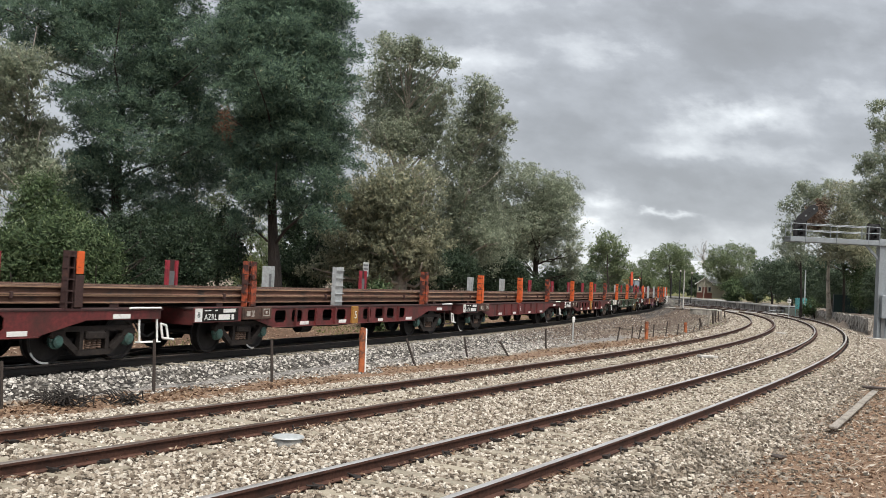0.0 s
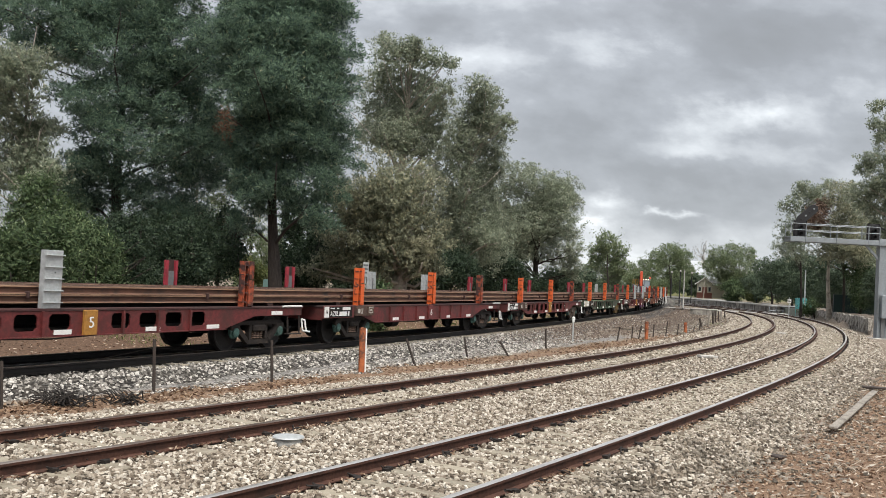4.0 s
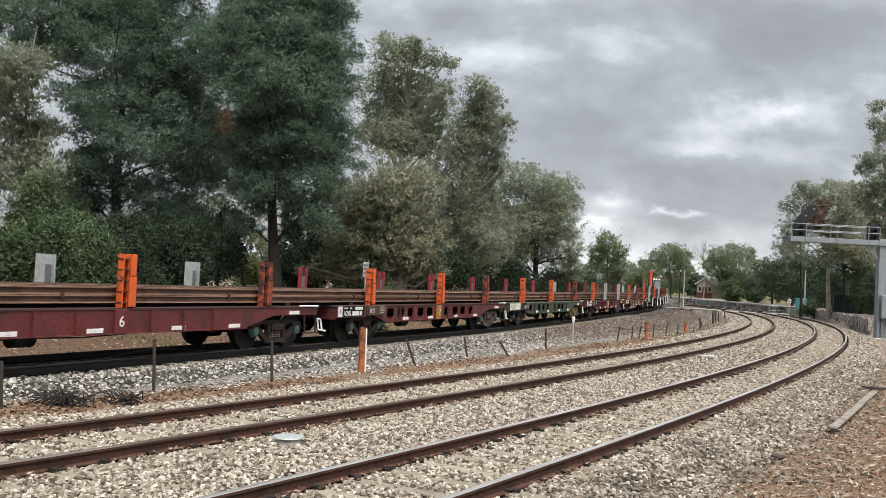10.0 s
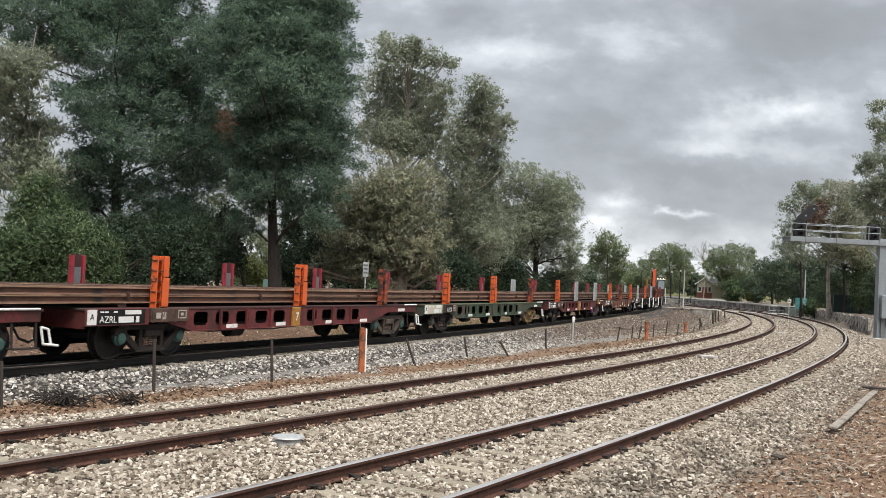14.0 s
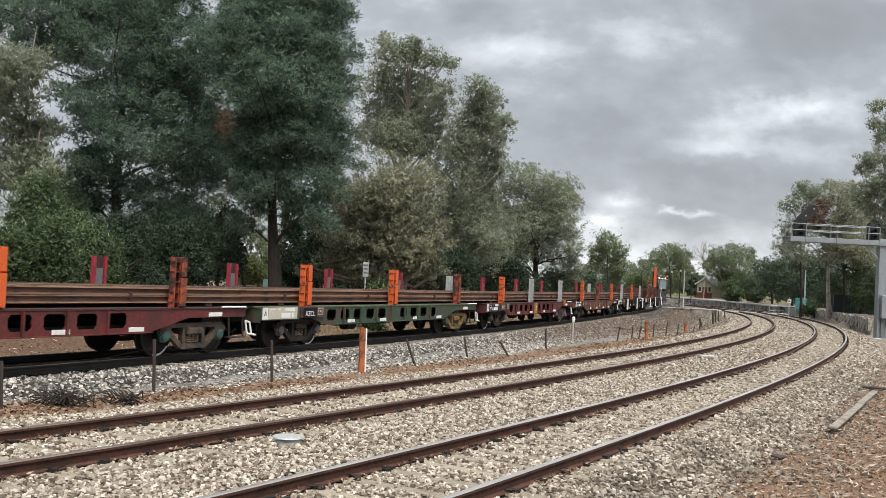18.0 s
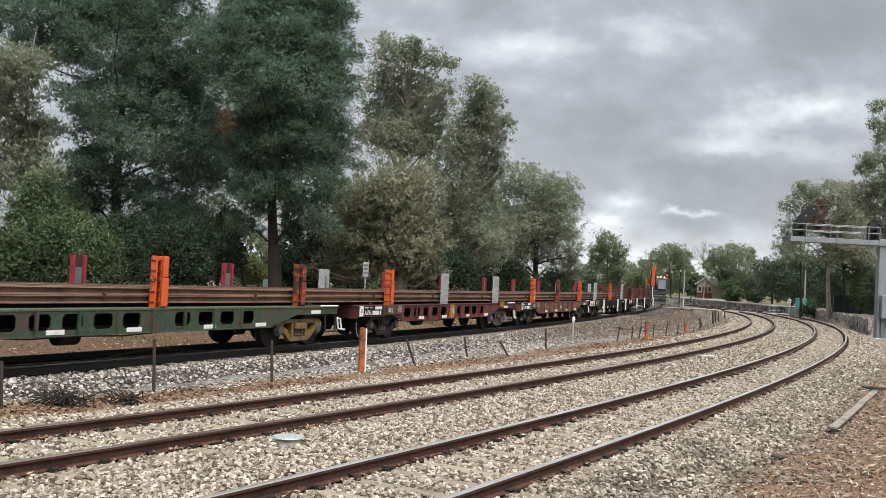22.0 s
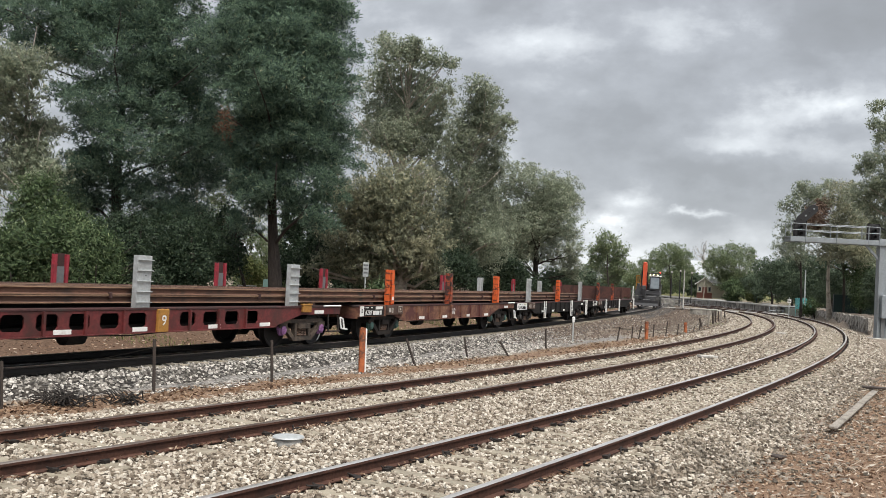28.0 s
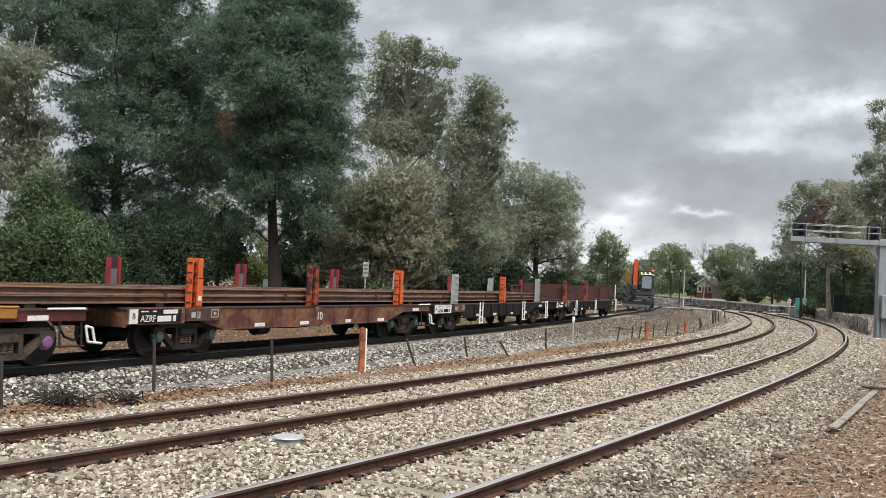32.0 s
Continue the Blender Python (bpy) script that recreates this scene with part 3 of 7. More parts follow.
def ground_material():
    """Earth with leaf litter, grass and grey gravel, laid out by two masks that the mesh carries; the second paints
    tree shade on the bank.
    """
    m, nt, b = material("earth_with_litter")
    fine, big = noise_node(nt, 9, 6, 0.75), noise_node(nt, 0.9, 5, 0.7)
    earth = ramp(nt, fine, [(0.3, (0.085, 0.068, 0.055)), (0.5, (0.19, 0.155, 0.125)), (0.72, (0.36, 0.31, 0.26))])
    litter = ramp(nt, noise_node(nt, 22, 5, 0.8), [(0.3, (0.06, 0.036, 0.026)), (0.52, (0.19, 0.125, 0.085)), (0.72, (0.4, 0.29, 0.205))])
    grass = ramp(nt, noise_node(nt, 14, 5, 0.75), [(0.3, (0.06, 0.07, 0.03)), (0.55, (0.15, 0.15, 0.065)), (0.8, (0.3, 0.27, 0.15))])
    tc = nt.nodes.new("ShaderNodeTexCoord")
    v = nt.nodes.new("ShaderNodeTexVoronoi")
    v.inputs["Scale"].default_value = 22
    nt.links.new(tc.outputs["Object"], v.inputs["Vector"])
    sep = nt.nodes.new("ShaderNodeSeparateColor")
    nt.links.new(v.outputs["Color"], sep.inputs[0])
    gravel = ramp(nt, sep.outputs[0], [(0.0, (0.05, 0.046, 0.042)), (0.5, (0.16, 0.15, 0.14)), (1.0, (0.36, 0.345, 0.325))])
    at_ = nt.nodes.new("ShaderNodeAttribute")
    at_.attribute_name = "cover"
    sc = nt.nodes.new("ShaderNodeSeparateColor")
    nt.links.new(at_.outputs["Color"], sc.inputs[0])
    col = earth
    for ch, c2 in ((0, litter), (1, grass), (2, gravel)):
        mul = nt.nodes.new("ShaderNodeMath")
        mul.operation = "MULTIPLY_ADD"
        mul.inputs[1].default_value = 1.7
        nt.links.new(sc.outputs[ch], mul.inputs[0])
        sub = nt.nodes.new("ShaderNodeMath")
        sub.operation = "SUBTRACT"
        nt.links.new(mul.outputs[0], sub.inputs[0])
        nt.links.new(big, sub.inputs[1])
        mul.inputs[2].default_value = -0.05
        col = mix(nt, ramp(nt, sub.outputs[0], [(0.0, (0, 0, 0)), (0.35, (1, 1, 1))]), col, c2)
    # brown bank earth with the trees' shade worked into its tones
    shaded_soil = ramp(nt, fine, [(0.3, (0.035, 0.024, 0.018)), (0.55, (0.105, 0.064, 0.044)), (0.78, (0.23, 0.165, 0.12))])
    dark = nt.nodes.new("ShaderNodeAttribute")
    dark.attribute_name = "shaded_soil"
    col = mix(nt, dark.outputs["Fac"], col, shaded_soil)
    nt.links.new(col, b.inputs["Base Color"])
    b.inputs["Roughness"].default_value = 0.95
    b.inputs["Specular IOR Level"].default_value = 0.15
    bump(nt, b, fine, 0.7, 0.04)
    return m


def graded(*runs):
    return np.unique(np.concatenate([np.arange(a, b, st) for a, b, st in runs]))


def build_ground():
    xs = graded((-3000, -400, 300), (-400, -60, 30), (-60, -24, 2), (-24, 34, 0.5), (34, 70, 1.5), (70, 400, 30), (400, 3001, 300))
    ys = graded((-2000, -100, 300), (-100, -4, 8), (-4, 2, 2), (2, 60, 0.5), (60, 130, 1.0), (130, 260, 5), (260, 1000, 60), (1000, 4200, 300))
    X, Y = np.meshgrid(xs, ys)
    x, y = X.ravel(), Y.ravel()
    z = ground_z(x, y)
    n = xs.size
    i = (np.arange(ys.size - 1)[:, None] * n + np.arange(n - 1)).ravel()
    me = bulk_mesh("ground", np.c_[x, y, z], np.c_[i, i + 1, i + n + 1, i + n], ground_material(), True)
    sn, dn = offsets(NEAR, x, y)
    sg, dg = offsets(GOODS, x, y)
    litter = smooth01((dn - 2.3) / 0.8) * (dn < 9) * smooth01((60 - sn) / 20) + 0.95 * np.exp(-((dn + 7.2) / 0.65) ** 2) + 0.7 * ((dg < -2.2) & (dg > -12))
    grass = 0.3 * smooth01((-dg - 2.6) / 2) * smooth01((sg - 8) / 5) + 0.9 * np.exp(-((sn - 78) / 4) ** 2 - ((dn + 7.6) / 0.7) ** 2) + 0.4 * ((sn > 70) & (dn > 6.5)) + 0.2 * smooth01((np.hypot(x, y) - 170) / 60)
    gravel = 0.7 * smooth01((dg - 1.8) / 0.4) * smooth01((-dn - 7.9) / 0.5) * smooth01((62 - sn) / 22)
    col = np.c_[np.clip(litter, 0, 1), np.clip(grass, 0, 1), np.clip(gravel, 0, 1), np.ones_like(litter)]
    at_ = me.color_attributes.new("cover", "FLOAT_COLOR", "POINT")
    at_.data.foreach_set("color", col.astype(np.float32).ravel())
    # mask of the painted tree shade on the bank beyond the goods line
    shaded_soil = smooth01((-dg - 1.2) / 0.8) * (1 - 0.6 * smooth01((sg - 14) / 8)) * (dg > -40)
    at_ = me.attributes.new("shaded_soil", "FLOAT", "POINT")
    at_.data.foreach_set("value", np.clip(shaded_soil, 0, 0.9).astype(np.float32))
    return tagged(new("ground", me), "brown earth with leaf litter, gravel and patchy grass", "ground", kind="structure")


def sweep(name, line, prof, s0, s1, step, mat, off=0.0, closed=True, z_of=None):
    """Pushes a (right, up) outline along a line."""
    ss = np.arange(s0, s1 + 1e-6, step)
    x, y, t = (np.interp(ss, SL, a) for a in line)
    pr = np.array(prof)
    c, s_ = np.cos(t)[:, None], np.sin(t)[:, None]
    o = off + pr[None, :, 0]
    v = np.stack([x[:, None] + c * o, y[:, None] + s_ * o, np.broadcast_to(pr[None, :, 1], (len(ss), len(pr))) + (0 * o if z_of is None else np.array([float(z_of(a)) for a in ss])[:, None])], -1).reshape(-1, 3)
    n, m = len(pr), len(ss)
    a = np.arange(m - 1)[:, None] * n
    k = np.arange(n if closed else n - 1)
    k2 = (k + 1) % n
    f = np.stack([a + k, a + k2, a + n + k2, a + n + k], -1).reshape(-1, 4)
    return bulk_mesh(name, v, f, mat, False)


RAIL_SIDE = [(-0.036, -0.012), (-0.036, -0.04), (-0.009, -0.052), (-0.009, -0.132), (-0.07, -0.148), (-0.07, -0.16), (0.07, -0.16), (0.07, -0.148), (0.009, -0.132), (0.009, -0.052), (0.036, -0.04), (0.036, -0.012)]
RAIL_TOP = [(-0.036, -0.012), (-0.028, -0.001), (0.0, 0.0), (0.028, -0.001), (0.036, -0.012)]


def stones(rng, pts, size, flat=0.75, lengthen=1.2):
    """Worn broken stones at points (n, 3): lumps of a small top, a wider waist and no underside, which lies in the bed."""
    n = len(pts)
    knob = np.array([(0.62, 0.5, 0.75), (-0.5, 0.62, 0.85), (-0.62, -0.52, 0.7), (0.5, -0.6, 0.9), (1, 0.75, -0.25), (-0.8, 1, -0.2), (-1, -0.8, -0.3), (0.8, -1, -0.25)])
    v = knob[None] * rng.uniform(0.72, 1.2, (n, 8, 1)) * rng.uniform(0.7, 1.15, (n, 1, 3)) * [lengthen, 1 / lengthen ** 0.5, flat]
    v += rng.uniform(-0.16, 0.16, (n, 8, 3)) * [1, 1, flat]
    a, b = rng.uniform(0, 6.28, n), rng.uniform(-0.45, 0.45, n)
    ca, sa, cb, sb = np.cos(a), np.sin(a), np.cos(b), np.sin(b)
    x, y, z = v[..., 0], v[..., 1], v[..., 2]
    y, z = y * cb[:, None] - z * sb[:, None], y * sb[:, None] + z * cb[:, None]
    x, y = x * ca[:, None] - y * sa[:, None], x * sa[:, None] + y * ca[:, None]
    sz = (size * rng.uniform(0.65, 1.3, n))[:, None] / 2
    v = np.stack([x * sz, y * sz, z * sz], -1) + pts[:, None]
    q = np.array([(0, 1, 2, 3), (0, 4, 5, 1), (1, 5, 6, 2), (2, 6, 7, 3), (3, 7, 4, 0)])
    f = (np.arange(n) * 8)[:, None, None] + q[None]
    return v.reshape(-1, 3), f.reshape(-1, 4)


def strip_points(rng, line, n, s0, s1, d0, d1, power=1.0):
    """Random points over a stretch of a line's bed, denser towards s0."""
    s = s0 + (s1 - s0) * rng.uniform(0, 1, n) ** power
    d = rng.uniform(d0, d1, n)
    x, y, t = (np.interp(s, SL, a) for a in line)
    return x + np.cos(t) * d, y + np.sin(t) * d, s, d


def near_bed_z(d):
    """Ballast surface over the double line, from d = -6.5 to 2.6."""
    z = np.full_like(d, BED_Z)
    z -= 0.20 * smooth01((d - 1.5) / 1.1) + 0.08 * smooth01((-d - 6.1) / 0.8)
    return z - 0.02 * np.exp(-((d + 2.1) / 0.7) ** 2)


def goods_bed_z(d):
    return GOODS_Z - 0.2 - 0.42 * smooth01((abs(d) - 1.5) / 1.5)


def build_tracks():
    ds = np.concatenate([[-7.0], np.linspace(-6.85, 2.7, 33), [2.9]])
    prof = [(float(d), float(near_bed_z(np.array([d]))[0]) - (0.12 if d in (-7.0, 2.9) else 0)) for d in ds]
    bed = new("ballast_bed", sweep("ballast_bed", NEAR, prof, -30, 200, 1.0, M["ballast"], closed=False))
    tagged(bed, "pale crushed-stone ballast under the two near tracks", "ballast", kind="structure")
    ds = np.linspace(-3.1, 3.1, 26)
    prof = [(float(d), float(goods_bed_z(np.array([d]))[0])) for d in ds]
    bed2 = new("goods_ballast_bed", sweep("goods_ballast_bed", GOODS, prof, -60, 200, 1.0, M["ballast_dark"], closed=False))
    tagged(bed2, "grey crushed-stone ballast under the goods track, darkened for the train's shade", "ballast", kind="structure")
    bed3 = new("ballast_shoulder", sweep("ballast_shoulder", GOODS, [(2.4, -0.2), (3.0, -0.235), (4.6, -0.27), (6.2, -0.31), (6.9, -0.42)], 42, 122, 1.0, M["bed_brown"], closed=False))
    tagged(bed3, "wide dark gravel shoulder beside the goods track", "ballast", kind="structure")
    for name, line, off, z, gauge, s0, s1, what in (("track_1", NEAR, 0.0, 0.0, 1.6, -20, 190, "near rusty broad-gauge track on concrete sleepers"),
                                                  ("track_2", NEAR, -GAP, 0.0, 1.6, -20, 190, "second rusty broad-gauge track on concrete sleepers"),
                                                  ("track_3", GOODS, 0.0, GOODS_Z, 1.435, -70, 190, "goods track with rails darkened for the train's shade, on ballast")):
        tr = tagged(thing(name), what, "railway track", kind="structure")
        for side in (-1, 1):
            o = off + side * (gauge / 2 + 0.036)
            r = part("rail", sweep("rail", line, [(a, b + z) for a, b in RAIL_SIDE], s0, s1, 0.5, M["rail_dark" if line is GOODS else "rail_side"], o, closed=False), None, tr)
            part("rail_head", sweep("rail_head", line, [(a, b + z) for a, b in RAIL_TOP], s0, s1, 0.5, M["rail_polish" if name == "track_1" else "rail_top"], o, closed=False), None, r, "worn bright running surface")
        if name == "track_1":        # check rail along the inner rail, from the bend onwards
            part("check_rail", sweep("check_rail", line, [(a, b - 0.02) for a, b in RAIL_SIDE + RAIL_TOP[::-1][1:-1]], 36, 120, 0.5, M["rail_side"], off - gauge / 2 - 0.036 + 0.115, closed=True, z_of=lambda s: -0.17 * (1 - smooth01((s - 36) / 14))), None, tr, "dark check rail inside the inner rail")
        if name == "track_2":
            part("check_rail", sweep("check_rail", line, [(a, b - 0.02) for a, b in RAIL_SIDE + RAIL_TOP[::-1][1:-1]], 50, 120, 0.5, M["rail_side"], off + gauge / 2 + 0.036 - 0.115, closed=True, z_of=lambda s: -0.17 * (1 - smooth01((s - 50) / 14))), None, tr, "dark check rail inside the outer rail")
        sl = Geo().box(-0.11, 0.11, -1.28, 1.28, -0.14, 0.0, 0.015).mesh("sleeper", M["sleeper"])
        first = None
        n0, n1 = (4, 150) if line is NEAR else (2, 60)
        for i in range(int((n1 - n0) / 0.685)):
            s = n0 + i * 0.685 + 0.02 * math.sin(i * 7.3)
            m = frame_on(line, s, off, z - 0.162)
            if first is None:
                first = part("sleeper", sl, None, tr)
                first.matrix_basis = m
            else:
                again(first, tr, m)


def build_stones():
    rng = np.random.RandomState(4)
    # pale stones over the near tracks
    near, far = strip_points(rng, NEAR, 102000, 5, 27, -7.05, 2.9, 1.15), strip_points(rng, NEAR, 24000, 27, 72, -7.0, 2.9, 1.5)
    x, y, s, d = (np.r_[p, q] for p, q in zip(near, far))
    k = (y > 7.5) & (x > -0.5 * y - 1.0)
    x, y, s, d = x[k], y[k], s[k], d[k]
    under = np.zeros(len(s), bool)
    for c in (0.0, -GAP):
        for g in (-0.836, 0.836):
            under |= abs(d - c - g) < 0.09
        phase = ((s - 4) / 0.685 + 0.5) % 1.0 - 0.5
        hide = (abs(d - c) < 1.3) & (abs(phase) < 0.165) & (rng.uniform(0, 1, len(s)) < (0.8 if c == 0.0 else 0.82))
        under |= hide
    k = ~under
    x, y, s, d = x[k], y[k], s[k], d[k]
    z = near_bed_z(d) + rng.uniform(-0.004, 0.026, len(d)) + 0.012 * lattice(x * 2, y * 2, 9)
    v, f = stones(rng, np.c_[x, y, z], 0.053 + 0.02 * smooth01((s - 25) / 15), 1.0)
    grey = np.repeat(rng.uniform(0, 1, len(d)) < 0.85 * smooth01((d - 1.0) / 0.5) * smooth01((45 - s) / 20) * (0.6 + 0.4 * lattice(x * 0.9, y * 0.9, 21)), 5)
    tagged(new("shoulder_stones", bulk_mesh("shoulder_stones", v, f[grey], M["stone_shade"])), "grey-brown ballast stones on the outer shoulder", "ballast", kind="stuff")
    f = f[~grey]
    tagged(new("ballast_stones", bulk_mesh("ballast_stones", v, f, M["stone"])), "loose pale cream and grey ballast stones between the rails", "ballast", kind="stuff")
    x, y, s, d = strip_points(rng, GOODS, 38000, -6, 60, 0.85, 4.3, 1.3)
    xb, yb, sb, db = strip_points(rng, GOODS, 5000, 30, 105, 1.2, 6.8, 1.1)
    x, y, s, d = np.r_[x, xb], np.r_[y, yb], np.r_[s, sb], np.r_[d, db]
    k = (offsets(NEAR, x, y)[1] < -7.75 + 0.3 * lattice(x * 1.6, y * 1.6, 12)) | (s > 34)
    x, y, s, d = x[k], y[k], s[k], d[k]
    z = np.maximum(goods_bed_z(d), np.where(d > 2.7, np.maximum(ground_z(x, y), np.where(s > 40, -0.2 - 0.03 * (d - 2.4), -9)), -9)) + rng.uniform(-0.012, 0.02, len(d))
    v, f = stones(rng, np.c_[x, y, z], 0.058, 1.0)
    brown = np.repeat(rng.uniform(0, 1, len(d)) < np.where(s > 20, 0.9 * smooth01((s - 18) / 14) * (d < 6.0), 0.0), 5)
    tagged(new("goods_shoulder_stones", bulk_mesh("goods_shoulder_stones", v, f[brown], M["stone_brown"])), "dirty brown ballast stones on the goods line's wide shoulder", "ballast", kind="stuff")
    f = f[~brown]
    tagged(new("goods_ballast_stones", bulk_mesh("goods_ballast_stones", v, f, M["stone_dark"])), "loose dark and light grey ballast stones beside the goods rails", "ballast", kind="stuff")
    # fallen leaves, bark and chips on the verge and along the fence
    x, y, s, d = strip_points(rng, NEAR, 42000, 5, 34, 1.9, 7.5, 1.3)
    x2, y2, s2, d2 = strip_points(rng, NEAR, 15000, 10, 75, -8.0, -6.75, 1.2)
    k = rng.uniform(0, 1, len(s2)) < 0.55 + 0.6 * lattice(x2 * 0.7, y2 * 0.7, 33)
    z2 = ground_z(x2[k], y2[k]) + rng.uniform(0.0, 0.03, int(k.sum()))
    v, f = leaf_quads(rng, np.c_[x2[k], y2[k], z2], 0.1, 0.04, 0.0, 0.3)
    tagged(new("russet_litter", bulk_mesh("russet_litter", v, f, M["litter_red"])), "russet fallen leaves drifted along the fence", "leaf litter", kind="stuff")
    z = ground_z(x, y) + rng.uniform(0.0, 0.025, len(x))
    v, f = leaf_quads(rng, np.c_[x, y, z], 0.06, 0.024, 0.0, 0.35)
    tagged(new("leaf_litter", bulk_mesh("leaf_litter", v, f, M["litter"])), "fallen brown bark, leaves and twigs on the verge", "leaf litter", kind="stuff")
    x, y, s, d = strip_points(rng, NEAR, 6500, 5, 34, 1.6, 7.5, 1.2)
    k = rng.uniform(0, 1, len(d)) < 0.15 + 0.85 * smooth01((d - 2.2) / 1.2)
    x, y = x[k], y[k]
    z = ground_z(x, y)
    z = np.where(d[k] < 2.7, np.maximum(z, near_bed_z(d[k]) + 0.02), z) + rng.uniform(0.005, 0.05, len(x))
    v, f = leaf_quads(rng, np.c_[x, y, z], 0.15, 0.02, 0.0, 0.3)
    tagged(new("bark_strips", bulk_mesh("bark_strips", v, f, M["bark_strip"])), "long pale curled strips of shed bark on the verge", "bark litter", kind="stuff")
    x, y, s, d = strip_points(rng, NEAR, 9000, 66, 124, -6.7, 2.95, 1.15)
    k = np.ones(len(d), bool)
    for g in (-0.836, 0.836, -GAP - 0.836, -GAP + 0.836):
        k &= abs(d - g) > 0.1
    v, f = stones(rng, np.c_[x, y, near_bed_z(d) + 0.01][k], 0.1, 0.8)
    tagged(new("far_ballast_stones", bulk_mesh("far_ballast_stones", v, f, M["stone"])), "pale ballast stones round the far bend", "ballast", kind="stuff")
    x, y, s, d = strip_points(rng, NEAR, 5500, 5, 46, 2.3, 4.6, 1.1)
    k = rng.uniform(0, 1, len(d)) < 1.0 - smooth01((d - 2.5) / 1.9)
    v, f = stones(rng, np.c_[x, y, ground_z(x, y) + 0.012][k], 0.06, 0.8)
    tagged(new("verge_stones", bulk_mesh("verge_stones", v, f, M["stone_shade"])), "stray ballast stones lost in the bark litter", "stones", kind="stuff")
    x, y, s, d = strip_points(rng, NEAR, 4000, 55, 105, -10.5, -6.5, 1.1)
    z = ground_z(x, y) + 0.02
    v, f = stones(rng, np.c_[x, y, z], 0.11, 0.7)
    tagged(new("strip_stones", bulk_mesh("strip_stones", v, f, M["stone_shade"])), "scattered stones and clods on the strip between the lines", "stones", kind="stuff")
    # litter, clods and grass on the bank beyond the goods line
    x, y, s, d = strip_points(rng, GOODS, 16000, -14, 46, -7.0, -1.7, 1.0)
    z = ground_z(x, y) + rng.uniform(0.0, 0.03, len(x))
    v, f = leaf_quads(rng, np.c_[x, y, z], 0.085, 0.028, 0.0, 0.35)
    tagged(new("bank_litter", bulk_mesh("bank_litter", v, f, M["litter"])), "brown leaves, bark and chips strewn over the bank", "leaf litter", kind="stuff")
    x, y, s, d = strip_points(rng, GOODS, 15000, 6, 70, -6.5, -2.3, 1.0)
    k = lattice(x * 0.45, y * 0.45, 55) > 0.12 + 0.5 * smooth01((9 - s) / 3)
    v, f = leaf_quads(rng, np.c_[x, y, ground_z(x, y) + 0.05][k], 0.15, 0.022, -2.2, 0.5)
    tagged(new("bank_grass", bulk_mesh("bank_grass", v, f, M["grass"])), "patchy short green grass on the bank", "grass", kind="stuff")
    # leaves and twigs swept against the rail feet
    x, y, s, d = strip_points(rng, NEAR, 26000, 5, 42, -1.0, 1.0, 1.4)
    rail = rng.choice([-0.836, 0.836, -GAP - 0.836, -GAP + 0.836], len(s))
    d = rail + np.sign(d) * (0.08 + 0.17 * d ** 2)
    k = rng.uniform(0, 1, len(s)) < 0.25 + 0.9 * lattice(s * 1.1, rail * 9, 41)
    x, y, t = (np.interp(s[k], SL, a) for a in NEAR)
    v, f = leaf_quads(rng, np.c_[x + np.cos(t) * d[k], y + np.sin(t) * d[k], np.full(k.sum(), -0.145) + rng.uniform(0, 0.03, k.sum())], 0.075, 0.022, 0.0, 0.4)
    tagged(new("rail_litter", bulk_mesh("rail_litter", v, f, M["litter"])), "brown leaves and twigs swept against the rails", "leaf litter", kind="stuff")
    # spring clips and dead leaves that gather against the rail feet
    g = Geo()
    for c in (0.0, -GAP):
        for gg in (-0.836, 0.836):
            for i in range(90):
                s = 4 + i * 0.685
                for sd in (-1, 1):
                    m = frame_on(NEAR, s, c + gg + sd * 0.1, -0.13) @ pose(0, 0, 0, 0, 0, random.uniform(-15, 15))
                    g.box(-0.045, 0.045, -0.04, 0.04, -0.035, 0.008, 0, m)
                    if gg < 0 and c == 0.0 and sd > 0 and i < 60:
                        m2 = frame_on(NEAR, s + random.uniform(-0.1, 0.1), gg + random.uniform(0.13, 0.22), -0.125) @ pose(0, 0, 0, random.uniform(-12, 12), random.uniform(-12, 12), random.uniform(-40, 40))
                        g.box(-0.045, 0.045, -0.035, 0.035, -0.04, 0.0, 0, m2)
                    if i < 45:
                        m2 = m @ pose(random.uniform(-0.12, 0.12), 0, -0.005, random.uniform(-30, 30), random.uniform(-25, 25), random.uniform(-60, 60))
                        g.box(-0.09, 0.09, -0.012, 0.012, 0, 0.012, 0, m2)
                        m2 = m @ pose(random.uniform(-0.2, 0.2), 0.05 * sd, -0.01, random.uniform(-30, 30), random.uniform(-25, 25), random.uniform(-90, 90))
                        g.box(-0.08, 0.08, -0.01, 0.01, 0, 0.01, 0, m2)
    tagged(new("rail_fastenings", g.mesh("rail_fastenings", M["fastening"])), "dark spring clips and twigs against the rail feet", "fastenings", kind="stuff")


